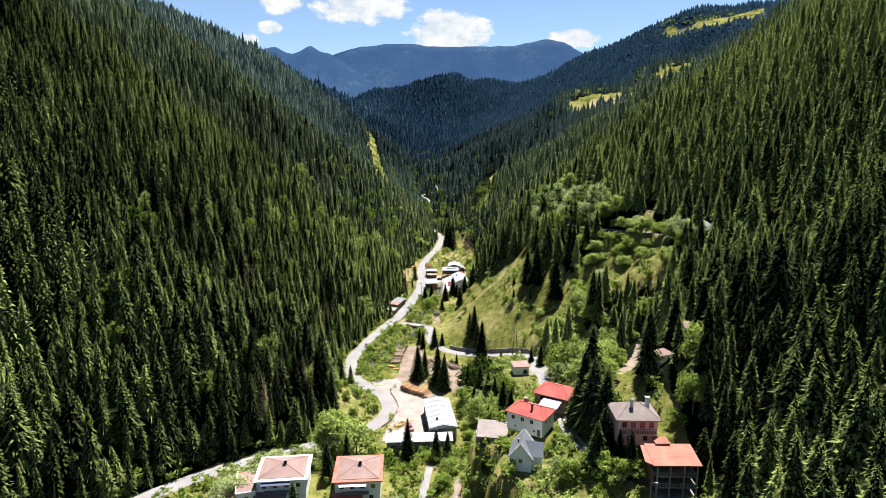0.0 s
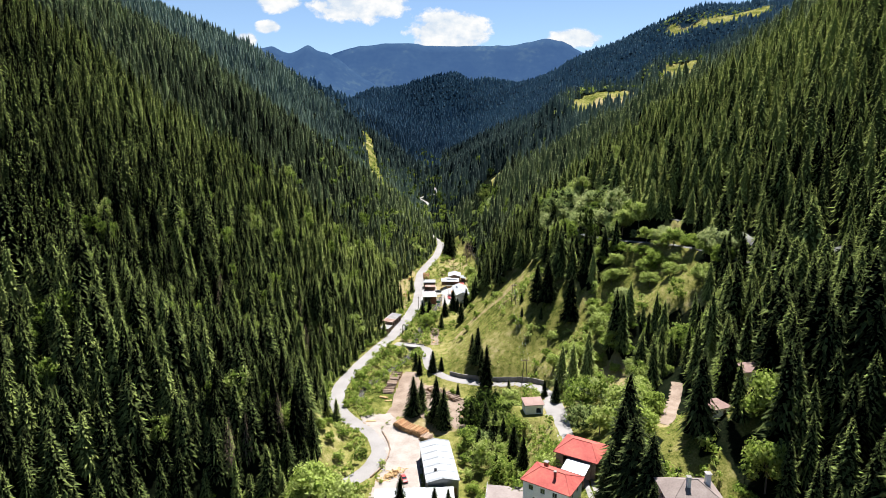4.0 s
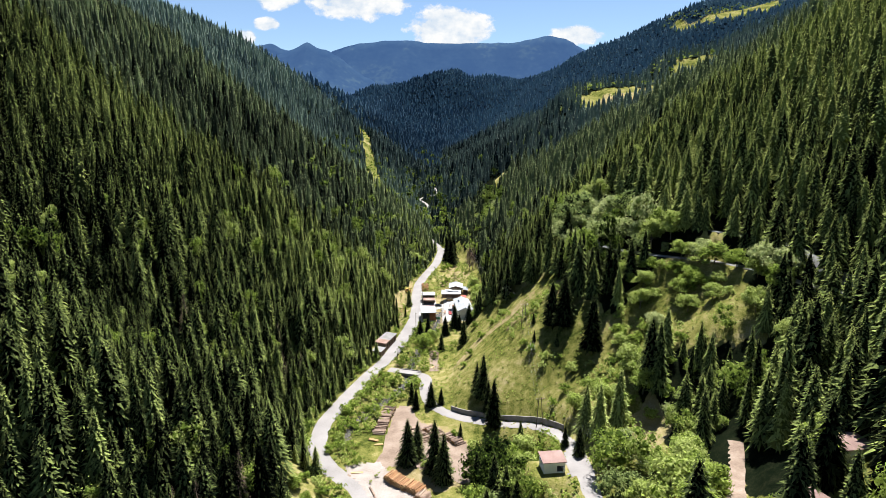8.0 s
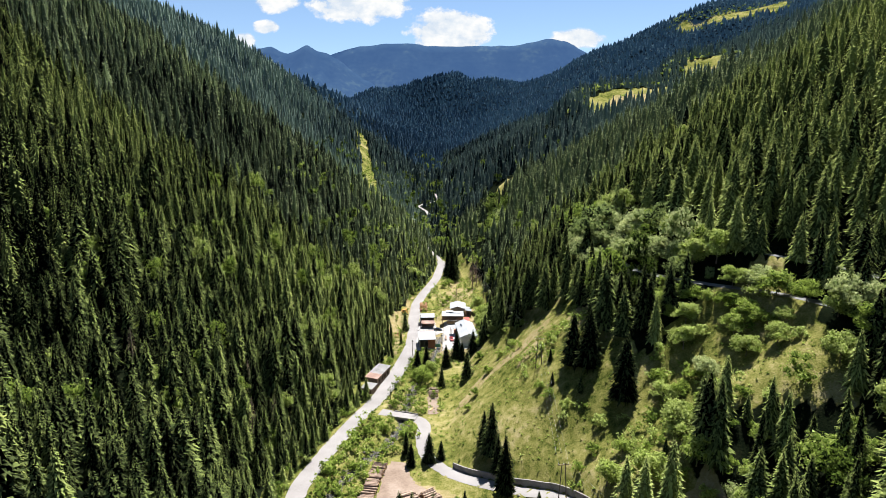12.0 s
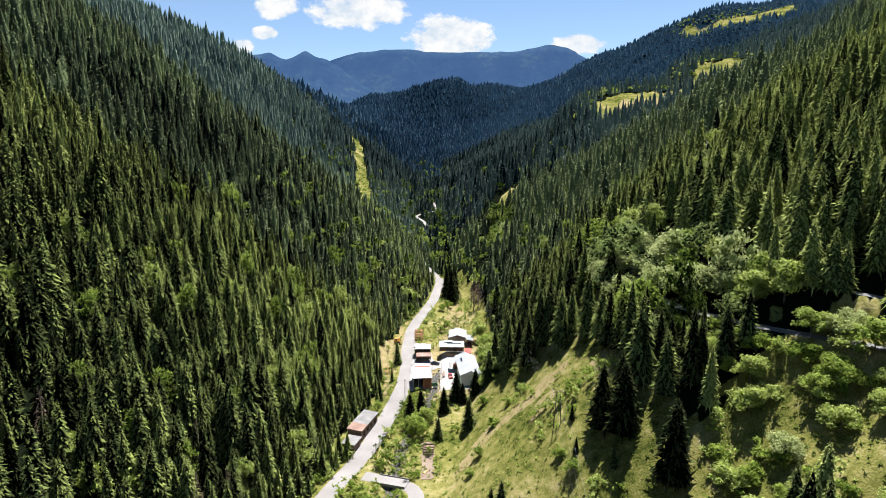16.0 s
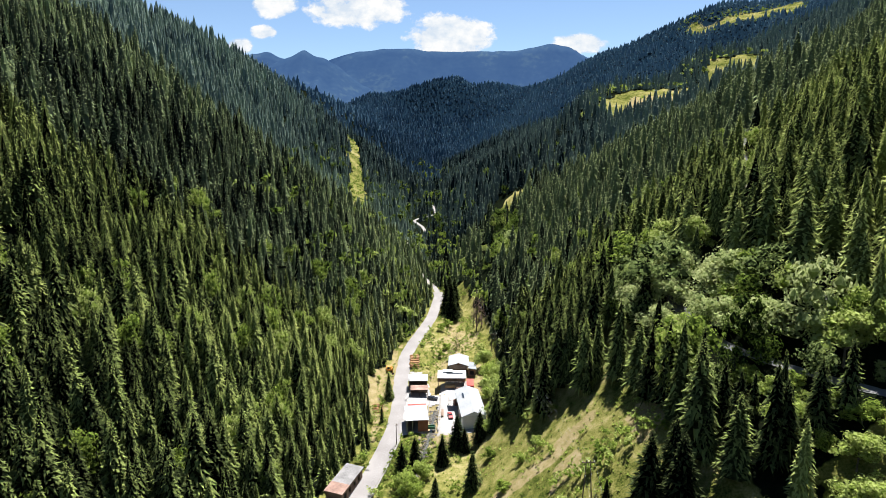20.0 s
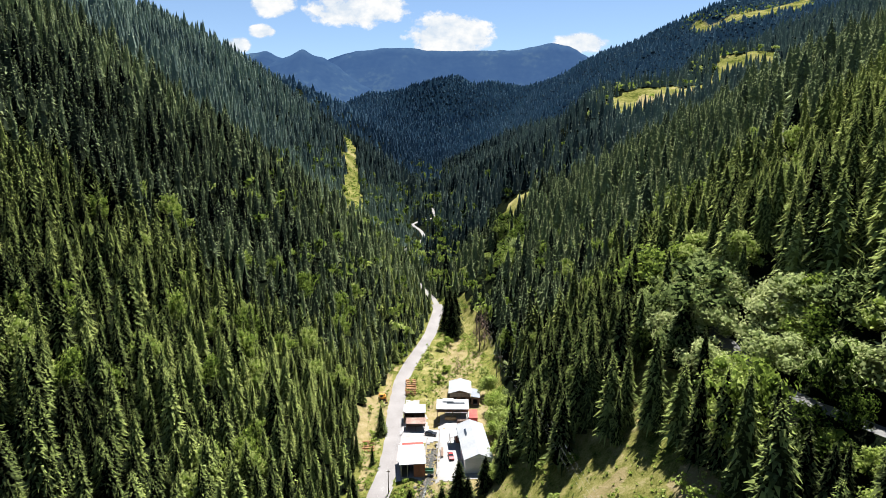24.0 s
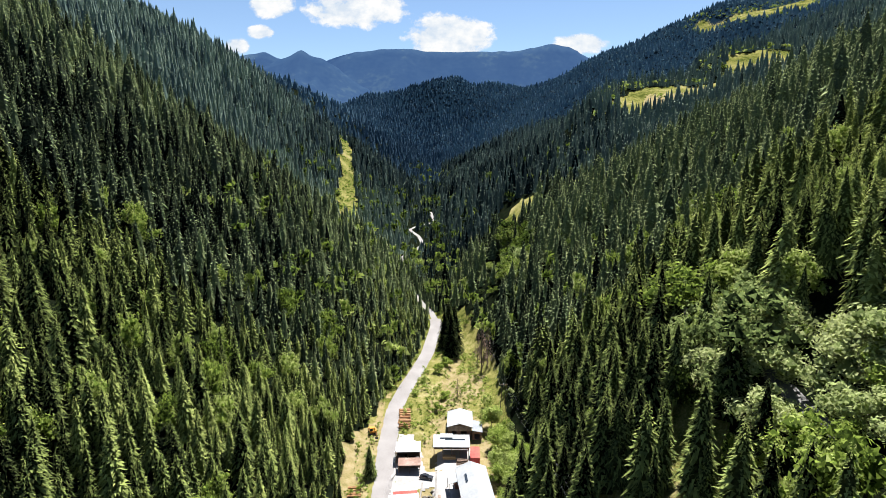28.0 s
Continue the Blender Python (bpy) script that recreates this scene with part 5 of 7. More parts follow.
# ---- buildings ----
def part(name, shape, mat, parent, label=""):
    """One mesh under a thing or under a part. shape: vertices and faces."""
    me = bpy.data.meshes.new(name)
    me.from_pydata(shape[0], [], shape[1])
    me.materials.append(mat)
    me.update()
    ob = new(name, me)
    ob.parent = parent
    return tagged(ob, label) if label else ob


def thing(name, x, y, z, turn, label, cat, group=""):
    ob = new(name)
    ob.empty_display_size = 0.2
    ob.matrix_basis = pose(x, y, z, 0, 0, turn)
    return tagged(ob, label, cat, group)


def boxes(*blocks):
    """Blocks of x0, x1, y0, y1, z0, z1 as one shape."""
    v, f = [], []
    for x0, x1, y0, y1, z0, z1 in blocks:
        n = len(v)
        v += [(x0, y0, z0), (x1, y0, z0), (x1, y1, z0), (x0, y1, z0), (x0, y0, z1), (x1, y0, z1), (x1, y1, z1), (x0, y1, z1)]
        f += [tuple(n + k for k in q) for q in ((3, 2, 1, 0), (4, 5, 6, 7), (0, 1, 5, 4), (1, 2, 6, 5), (2, 3, 7, 6), (3, 0, 4, 7))]
    return v, f


def slab(corners, thick):
    """A slab from its upper corners (x, y, z), in order."""
    n = len(corners)
    v = [tuple(c) for c in corners] + [(x, y, z - thick) for x, y, z in corners]
    return v, [tuple(range(n)), tuple(range(2 * n - 1, n - 1, -1))] + [(k, k + n, (k + 1) % n + n, (k + 1) % n) for k in range(n)]


def joined(*shapes):
    v, f = [], []
    for a, b in shapes:
        f += [tuple(len(v) + k for k in q) for q in b]
        v += list(a)
    return v, f


def pipe(a, b, r, k=8, r2=None):
    a, b = Vector(a), Vector(b)
    d = (b - a).normalized()
    u = d.orthogonal().normalized()
    w = d.cross(u)
    v = []
    for p, q in ((a, r), (b, r if r2 is None else r2)):
        v += [tuple(p + (u * math.cos(6.2832 * j / k) + w * math.sin(6.2832 * j / k)) * q) for j in range(k)]
    return v, [tuple(range(k))[::-1], tuple(range(k, 2 * k))] + [(j, (j + 1) % k, k + (j + 1) % k, k + j) for j in range(k)]


SIDES = {"front": (1, 0, 0), "right": (0, 1, 90), "back": (-1, 0, 180), "left": (0, -1, -90)}


def wall_side(top, side, w, d, h, thick, mat, openings, frame_mat=None, z0=0.0):
    """One wall with real openings, its windows and doors. openings: middle, sill, width, height, kind."""
    length, off = (w, d / 2) if side in ("front", "back") else (d - 2 * thick, w / 2)
    cuts_u = sorted({-length / 2, length / 2, *(o[0] + s * o[2] / 2 for o in openings for s in (-1, 1))})
    cuts_z = sorted({z0, h, *(o[1] + s for o in openings for s in (0, o[3]))})
    blocks = []
    for a, b in zip(cuts_u, cuts_u[1:]):
        for c, e in zip(cuts_z, cuts_z[1:]):
            m, q = (a + b) / 2, (c + e) / 2
            if not any(abs(m - o[0]) < o[2] / 2 and o[1] < q < o[1] + o[3] for o in openings):
                blocks.append((a, b, -off, -off + thick, c, e))
    wl = part("wall", boxes(*blocks), mat, top)
    turn = pose(0, 0, 0, 0, 0, SIDES[side][2])
    wl.matrix_basis = turn
    for u, sill, ww, hh, kind in openings:
        if kind == "hole":
            continue
        y = -off + thick * 0.45
        if kind == "window":
            t = 0.09
            win = part("window", boxes((u - ww / 2, u - ww / 2 + t, y, y + 0.08, sill, sill + hh), (u + ww / 2 - t, u + ww / 2, y, y + 0.08, sill, sill + hh), (u - ww / 2 + t, u + ww / 2 - t, y, y + 0.08, sill, sill + t),
                                     (u - ww / 2 + t, u + ww / 2 - t, y, y + 0.08, sill + hh - t, sill + hh), (u - t / 2, u + t / 2, y, y + 0.08, sill + t, sill + hh - t)), frame_mat or WHITE_METAL, top)
            win.matrix_basis = turn
            part("pane", boxes((u - ww / 2 + t, u + ww / 2 - t, y + 0.03, y + 0.05, sill + t, sill + hh - t)), PANE, win)
        else:
            dr = part("door", boxes((u - ww / 2, u + ww / 2, y, y + 0.07, sill, sill + hh)), frame_mat or TIMBER, top)
            dr.matrix_basis = turn
            part("handle", boxes((u + ww * 0.32, u + ww * 0.4, y - 0.06, y, sill + 1.0, sill + 1.06)), STEEL, dr)
    return wl


def hip_roof(w, d, h, rise, ridge, over, thick=0.18, along_x=True):
    """A hipped roof over a w x d plan at height h; ridge: half its ridge's length (0: a pyramid)."""
    a, b = w / 2 + over, d / 2 + over
    r = [(-ridge, 0, h + rise), (ridge, 0, h + rise)] if along_x else [(0, -ridge, h + rise), (0, ridge, h + rise)]
    e = [(-a, -b, h), (a, -b, h), (a, b, h), (-a, b, h)]
    v = e + r + [(x, y, z - thick) for x, y, z in e]
    f = [(0, 1, 5, 4), (1, 2, 5), (2, 3, 4, 5), (3, 0, 4)] if along_x else [(0, 1, 4), (1, 2, 5, 4), (2, 3, 5), (3, 0, 4, 5)]
    return v, f + [(6, 7, 1, 0), (7, 8, 2, 1), (8, 9, 3, 2), (9, 6, 0, 3), (9, 8, 7, 6)]


def gable_roof(w, d, h, rise, over, thick=0.16, along_x=True):
    """Two sloping slabs meeting at a ridge."""
    if along_x:
        a, b, k = w / 2 + over, d / 2 + over, rise / (d / 2)
        lo = h - over * k
        return joined(slab([(-a, -b, lo), (a, -b, lo), (a, 0, h + rise), (-a, 0, h + rise)], thick), slab([(a, b, lo), (-a, b, lo), (-a, 0, h + rise), (a, 0, h + rise)], thick))
    a, b, k = w / 2 + over, d / 2 + over, rise / (w / 2)
    lo = h - over * k
    return joined(slab([(0, -b, h + rise), (a, -b, lo), (a, b, lo), (0, b, h + rise)], thick), slab([(-a, -b, lo), (0, -b, h + rise), (0, b, h + rise), (-a, b, lo)], thick))


def gable_end(w, y, h, rise, thick):
    """The triangle of wall under a ridge that runs along y."""
    return [(-w / 2, y, h), (w / 2, y, h), (0, y, h + rise), (-w / 2, y + thick, h), (w / 2, y + thick, h), (0, y + thick, h + rise)], [(0, 1, 2), (5, 4, 3), (0, 3, 4, 1), (1, 4, 5, 2), (2, 5, 3, 0)]


def shell(top, w, d, h, mat, openings=None, thick=0.3, frame_mat=None, skip=(), z0=0.0):
    for side in SIDES:
        if side not in skip:
            wall_side(top, side, w, d, h, thick, mat, (openings or {}).get(side, []), frame_mat, z0)
    part("floor_slab", boxes((-w / 2 + thick, w / 2 - thick, -d / 2 + thick, d / 2 - thick, -0.4, 0.12)), OLD_CONCRETE, top)


def chimney(top, x, y, z, s=0.6, h=1.6, mat=OLD_CONCRETE, label="soot-stained chimney"):
    c = part("chimney", boxes((x - s / 2, x + s / 2, y - s / 2, y + s / 2, z, z + h)), mat, top, label)
    part("cap", boxes((x - s * 0.7, x + s * 0.7, y - s * 0.7, y + s * 0.7, z + h + 0.15, z + h + 0.25), (x - s * 0.4, x - s * 0.25, y - s * 0.4, y - s * 0.25, z + h, z + h + 0.15), (x + s * 0.25, x + s * 0.4, y + s * 0.25, y + s * 0.4, z + h, z + h + 0.15)), OLD_CONCRETE, c)
    return c


def seams(top, name, lines, mat):
    for a, b in lines:
        part(name, pipe(a, b, 0.07, 5), mat, top)


def windows(n, first, step, sill, w=1.1, h=1.3):
    return [(first + k * step, sill, w, h, "window") for k in range(n)]


# white two-storey house with the red metal roof
hs = thing("house", 24.5, 15.7, 28.1, -34, "white two-storey house with a faded red sheet-metal roof", "house", "village houses")
shell(hs, 11.0, 7.9, 5.4, PLASTER, {"front": windows(3, -3.6, 2.9, 3.2) + windows(3, -2.8, 2.9, 1.0, 0.7, 0.7) + [(4.4, 0.1, 1.0, 2.1, "door")], "right": windows(2, -1.6, 3, 3.2), "left": windows(2, -1.6, 3, 3.2)})
part("roof", hip_roof(11, 7.9, 5.4, 1.9, 3.0, 0.55), RED_METAL, hs, "faded red sheet-metal roof")
seams(hs, "ridge_cap", [((-3, 0, 7.35), (3, 0, 7.35)), ((3, 0, 7.35), (6.0, -4.45, 5.45)), ((-3, 0, 7.35), (-6.0, -4.45, 5.45)), ((3, 0, 7.35), (6.0, 4.45, 5.45)), ((-3, 0, 7.35), (-6.0, 4.45, 5.45))], RED_METAL)
chimney(hs, 1.2, -1.6, 6.2, 0.5, 1.9, RED_METAL, "dark red chimney")
chimney(hs, -2.6, 2.2, 6.1, 0.8, 1.3, RED_BOARDS, "brick-red chimney")

# barn behind it
hs = thing("barn", 34.2, 28.6, 29.1, -32, "dark timber barn with a bright red sheet-metal roof", "barn")
shell(hs, 10, 9, 4.5, TIMBER, {"front": [(-1, 0.2, 4.5, 3.6, "hole")], "right": [(0, 2.2, 1.2, 1.2, "window")]})
part("roof", hip_roof(10, 9, 4.5, 2.0, 2.4, 0.6), RED_METAL, hs, "bright red metal roof")
seams(hs, "ridge_cap", [((-2.4, 0, 6.55), (2.4, 0, 6.55)), ((2.4, 0, 6.55), (5.6, -5.1, 4.55)), ((-2.4, 0, 6.55), (-5.6, -5.1, 4.55))], RED_METAL)
hs = thing("lean_to", 31.6, 22.6, 28.5, -34, "open lean-to with a pale corrugated roof against the barn", "shed")
part("roof", slab([(-2.9, -2.6, 3.5), (2.9, -2.6, 3.5), (2.9, 2.2, 4.6), (-2.9, 2.2, 4.6)], 0.12), GREY_METAL, hs)
for x in (-2.6, 2.6):
    part("post", boxes((x - 0.1, x + 0.1, -2.4, -2.2, -0.5, 3.42)), TIMBER, hs)
part("back_wall", boxes((-2.8, 2.8, 1.9, 2.1, -0.5, 4.3)), TIMBER, hs)

# garage with a flat terrace roof
hs = thing("garage", 14.0, 19.2, 22.4, -8, "concrete garage built into the bank with a flat pinkish terrace roof", "garage")
shell(hs, 8.4, 10.2, 3.2, OLD_CONCRETE, {"front": [(-2.0, 0.1, 2.8, 2.4, "hole"), (2.2, 0.1, 2.4, 2.3, "door")]}, frame_mat=TIMBER)
part("terrace", boxes((-4.5, 4.5, -5.4, 5.4, 3.2, 3.45)), surface("pinkish_screed", [(0.135, 0.108, 0.098), (0.18, 0.148, 0.134), (0.215, 0.18, 0.166)], 0.3, 2), hs, "pinkish screed terrace")
for k in range(9):
    part("railing_post", boxes((-4.45, -4.38, -5.3 + k * 1.3, -5.23 + k * 1.3, 3.45, 4.35)), STEEL, hs)
part("railing", boxes((-4.45, -4.38, -5.3, 5.2, 4.3, 4.36)), STEEL, hs)

# small steep-roofed grey house
hs = thing("cottage", 20.2, 0.6, 25.8, -14, "small white cottage with a steep grey sheet-metal roof", "house", "village houses")
shell(hs, 5.6, 8.2, 4.2, PLASTER, {"front": [(0, 2.2, 1.0, 1.2, "window")], "left": windows(2, -2, 3.4, 1.8)})
part("gable", gable_end(5.6, -4.1, 4.2, 3.6, 0.25), PLASTER, hs)
part("gable", gable_end(5.6, 3.85, 4.2, 3.6, 0.25), PLASTER, hs)
part("roof", gable_roof(5.6, 8.2, 4.2, 3.6, 0.5, along_x=False), GREY_METAL, hs, "steep galvanised roof")
wing = joined(slab([(0.3, -0.6, 7.0), (5.6, -0.6, 7.0), (5.6, -3.2, 3.9), (2.4, -3.2, 3.9)], 0.14), slab([(5.6, -0.6, 7.0), (0.3, -0.6, 7.0), (2.4, 2.2, 3.9), (5.6, 2.2, 3.9)], 0.14))
part("wing_roof", wing, GREY_METAL, hs)
part("wing_wall", ([(5.2, -2.9, 0), (5.2, 1.9, 0), (5.2, 1.9, 4.0), (5.2, -0.6, 6.8), (5.2, -2.9, 4.0), (2.8, -2.9, 0), (2.8, 1.9, 0), (2.8, 1.9, 4.0), (2.8, -0.6, 6.8), (2.8, -2.9, 4.0)], [(0, 1, 2, 3, 4), (9, 8, 7, 6, 5), (0, 4, 9, 5), (1, 6, 7, 2), (0, 5, 6, 1)]), PLASTER, hs)
chimney(hs, -0.9, -1.4, 6.2, 0.4, 1.2, BLACK_PAINT, "black stove pipe")

# pink house
hs = thing("house", 47.8, -2.6, 35.0, -2, "pink plastered house with red windows and a grey-brown hipped roof", "house", "village houses")
shell(hs, 9.6, 8.2, 7.0, PINK, {"front": windows(4, -3.3, 2.2, 4.6, 1.2, 1.6) + windows(2, -2, 4, 1.2), "right": windows(2, -1.8, 3.4, 4.6), "left": windows(2, -1.8, 3.4, 4.6)}, frame_mat=RED_PAINT)
part("roof", hip_roof(9.6, 8.2, 7.0, 2.7, 1.2, 0.8), GREY_TILE, hs, "grey-brown tiled roof")
seams(hs, "ridge_cap", [((-1.2, 0, 9.75), (1.2, 0, 9.75)), ((1.2, 0, 9.75), (5.55, -4.85, 7.05)), ((-1.2, 0, 9.75), (-5.55, -4.85, 7.05)), ((1.2, 0, 9.75), (5.55, 4.85, 7.05))], GREY_TILE)
chimney(hs, -1.0, -1.2, 8.8, 0.7, 2.0, PLASTER, "pale chimney")
chimney(hs, 3.4, 0.6, 7.9, 0.9, 2.6, PLASTER, "tall pale chimney")
bal = part("balcony", boxes((-4.2, 4.2, -5.4, -4.1, 3.75, 3.95)), RED_BOARDS, hs)
part("rail", boxes((-4.2, 4.2, -5.4, -5.32, 4.85, 4.95)), RED_BOARDS, bal)
for k in range(15):
    part("baluster", boxes((-4.1 + k * 0.58, -4.02 + k * 0.58, -5.39, -5.33, 3.95, 4.85)), PLASTER, bal)

# unfinished house with the orange roof
hs = thing("unfinished_house", 53.7, -14.0, 27.6, -1, "unfinished three-storey concrete house under a new orange tiled roof", "house", "village houses")
for lv, z in (("floor_slab", 0.0), ("floor_slab", 2.8), ("floor_slab", 5.6)):
    part(lv, boxes((-4.9, 4.9, -3.9, 3.7, z - 0.1, z + 0.16)), OLD_CONCRETE, hs)
for x in (-4.6, -1.6, 1.6, 4.6):
    for y in (-3.6, 0.0, 3.4):
        part("column", boxes((x - 0.18, x + 0.18, y - 0.18, y + 0.18, -1.5, 8.3)), OLD_CONCRETE, hs)
part("back_wall", boxes((-4.4, 4.4, 3.22, 3.42, 0.16, 2.7), (-4.4, 4.4, 3.22, 3.42, 2.96, 5.5), (-4.4, 4.4, 3.22, 3.42, 5.76, 8.2)), RED_BOARDS, hs, "bare red hollow-brick wall")
part("side_wall", boxes((-4.7, -4.5, -1.5, 3.2, 0.16, 2.7), (-4.7, -4.5, -1.5, 3.2, 2.96, 5.5)), RED_BOARDS, hs, "bare red hollow-brick wall")
part("roof", slab([(-5.6, -3.8, 8.4), (5.6, -3.8, 8.4), (5.6, 3.9, 9.7), (-5.6, 3.9, 9.7)], 0.22), ORANGE_TILE, hs, "new orange tiled roof")
part("roof_extension", slab([(-7.1, -2.2, 8.5), (-5.6, -3.4, 8.35), (-5.6, 3.4, 9.5), (-6.6, 3.4, 9.5)], 0.2), ORANGE_TILE, hs)
dm = part("dormer", hip_roof(3.2, 3.0, 10.6, 0.9, 0.4, 0.2), ORANGE_TILE, hs)
dm.location = (-1.2, 4.9, -0.5)
part("dormer_wall", boxes((-2.6, 0.2, 3.6, 6.2, 8.6, 10.0)), PLASTER, hs)
for z in (3.0, 5.8):
    part("balcony_rail", boxes((-4.8, 4.8, -3.95, -3.88, z + 0.85, z + 0.93), *[(x, x + 0.05, -3.95, -3.88, z, z + 0.85) for x in np.arange(-4.8, 4.8, 0.8)]), STEEL, hs)
for k in range(10):
    part("tile_course", slab([(-5.55, -3.6 + k * 0.74, 8.45 + k * 0.1249), (5.55, -3.6 + k * 0.74, 8.45 + k * 0.1249), (5.55, -3.5 + k * 0.74, 8.467 + k * 0.1249), (-5.55, -3.5 + k * 0.74, 8.467 + k * 0.1249)], 0.03), ORANGE_TILE, hs)

# the two large houses by the road
for (x, y, turn, w, d, edge, label, awning) in ((-50.4, 26.4, 6, 14.6, 12.8, PLASTER, "large white house with brown pyramid roof and broad white eaves", BLUE_PAINT), (-27.0, 26.2, 4, 13.6, 13.4, ORANGE_TILE, "large white house with a brown pyramid roof edged in orange tiles", PLASTER)):
    hs = thing("house", x, y, 1.0, turn, label, "house", "village houses")
    shell(hs, w, d, 7.8, PLASTER, {"front": windows(4, -w * 0.35, w * 0.23, 4.9, 1.3, 1.4) + windows(3, -w * 0.3, w * 0.3, 1.3, 1.3, 1.4), "right": windows(3, -3.6, 3.6, 4.9), "left": windows(3, -3.6, 3.6, 4.9)}, frame_mat=TIMBER)
    part("eave", hip_roof(w, d, 7.8, 0.75, w / 2 - 3.4, 0.8, 0.35), edge, hs, "broad eaves border")
    part("roof", hip_roof(w - 1.2, d - 1.2, 8.02, 1.75, 0.25, 0.3, 0.12), BROWN_TILE, hs, "brown tiled pyramid roof")
    a, b = (w - 0.6) / 2, (d - 0.6) / 2
    seams(hs, "hip_ridge", [((0, 0, 9.8), (sx * a, sy * b, 8.06)) for sx in (-1, 1) for sy in (-1, 1)], BROWN_TILE)
    chimney(hs, 0.6, -0.6, 9.3, 0.8, 1.3, DARK, "soot-black chimney")
    part("balcony", boxes((-w * 0.36, w * 0.25, -d / 2 - 1.7, -d / 2, 4.0, 4.2)), OLD_CONCRETE, hs)
    part("awning", slab([(-w * 0.4, -d / 2 - 1.9, 6.9), (w * 0.2, -d / 2 - 1.9, 6.9), (w * 0.2, -d / 2, 7.4), (-w * 0.4, -d / 2, 7.4)], 0.08), awning, hs, "dark blue awning" if awning is BLUE_PAINT else "")
    part("porch_roof", slab([(-w * 0.55, -d / 2 - 4.4, 3.0), (w * 0.12, -d / 2 - 4.4, 3.0), (w * 0.12, -d / 2, 3.9), (-w * 0.55, -d / 2, 3.9)], 0.15), BROWN_TILE if awning is BLUE_PAINT else ORANGE_TILE, hs)
    for q in (-0.5, -0.2, 0.1):
        part("porch_post", boxes((w * q - 0.12, w * q + 0.12, -d / 2 - 4.2, -d / 2 - 3.96, -1, 2.92)), PLASTER, hs)
hs = thing("annex", -61.2, 23.0, 1.0, 16, "low white annex with a flat brown terrace roof", "annex")
shell(hs, 5.4, 11.6, 4.9, PLASTER, {"front": windows(1, 0, 1, 2.4), "left": windows(3, -3.4, 3.4, 2.4)})
part("roof", boxes((-2.9, 2.9, -6.0, 6.0, 4.9, 5.1)), BROWN_TILE, hs)
part("parapet", boxes((-3.1, -2.85, -6.1, 6.1, 4.85, 5.4), (-2.85, 2.9, -6.25, -6.0, 4.85, 5.4)), PLASTER, hs)
hs = thing("annex", -66.5, 16.5, 0.2, 16, "small white annex with a brown terrace roof", "annex")
shell(hs, 6, 8, 3.3, PLASTER, {"front": windows(2, -1.4, 2.8, 1.2)})
part("roof", boxes((-3.3, 3.3, -4.3, 4.3, 3.3, 3.5)), BROWN_TILE, hs)

# timber hall at the log yard
hs = thing("timber_hall", -2.0, 71.0, -0.6, 7.3, "long timber hall with a ribbed white sheet-metal roof", "hall")
shell(hs, 9.8, 24.0, 6.0, GREY_METAL, {"front": windows(3, -3, 2.4, 3.2, 1.2, 0.9) + [(3.4, 0.1, 2.0, 3.0, "door")], "left": [(-9 + 6 * k, 0.1, 3.4, 3.6, "hole") for k in range(4)], "right": windows(5, -9, 4.5, 3.4, 1.6, 0.9)}, frame_mat=TIMBER)
part("gable", gable_end(9.8, -12, 6.0, 1.1, 0.2), GREY_METAL, hs)
part("gable", gable_end(9.8, 11.8, 6.0, 1.1, 0.2), GREY_METAL, hs)
part("roof", gable_roof(9.8, 24, 6.0, 1.1, 0.4, along_x=False), WHITE_METAL, hs, "white sheet-metal roof")
for k in range(7):
    y = -12 + k * 4
    part("roof_rib", joined(slab([(0, y, 7.14), (5.25, y, 5.96), (5.25, y + 0.5, 5.96), (0, y + 0.5, 7.14)], 0.1), slab([(-5.25, y, 5.96), (0, y, 7.14), (0, y + 0.5, 7.14), (-5.25, y + 0.5, 5.96)], 0.1)), GREY_METAL, hs)
part("vent", boxes((-2.2, -1.4, -7.6, -6.8, 6.5, 7.3)), BLACK_PAINT, hs, "black roof vent")
hs = thing("flat_shed", -9.2, 54.6, -0.6, 3, "long low shed with a flat white roof before the hall", "shed")
shell(hs, 23.4, 4.8, 4.2, OLD_CONCRETE, {"front": windows(6, -9.5, 3.8, 1.6, 1.6, 1.0), "back": [(-8 + 5 * k, 0.1, 3, 2.8, "hole") for k in range(4)]})
part("roof", slab([(-12.1, -2.9, 4.2), (12.1, -2.9, 4.2), (12.1, 2.9, 4.7), (-12.1, 2.9, 4.7)], 0.16), WHITE_METAL, hs, "flat white metal roof")

# hut beside the lane, cabins on the slope
hs = thing("hut", 30.8, 84.6, 16.0, 6, "small white hut with a flat pinkish-brown roof beside the lane", "hut")
shell(hs, 6.2, 4.8, 3.5, PLASTER, {"front": [(1.6, 0.3, 1.8, 1.9, "hole")], "left": windows(1, 0, 1, 1.5)})
part("roof", slab([(-3.5, -2.8, 3.5), (3.5, -2.8, 3.5), (3.5, 2.8, 4.0), (-3.5, 2.8, 4.0)], 0.2), BROWN_TILE, hs)
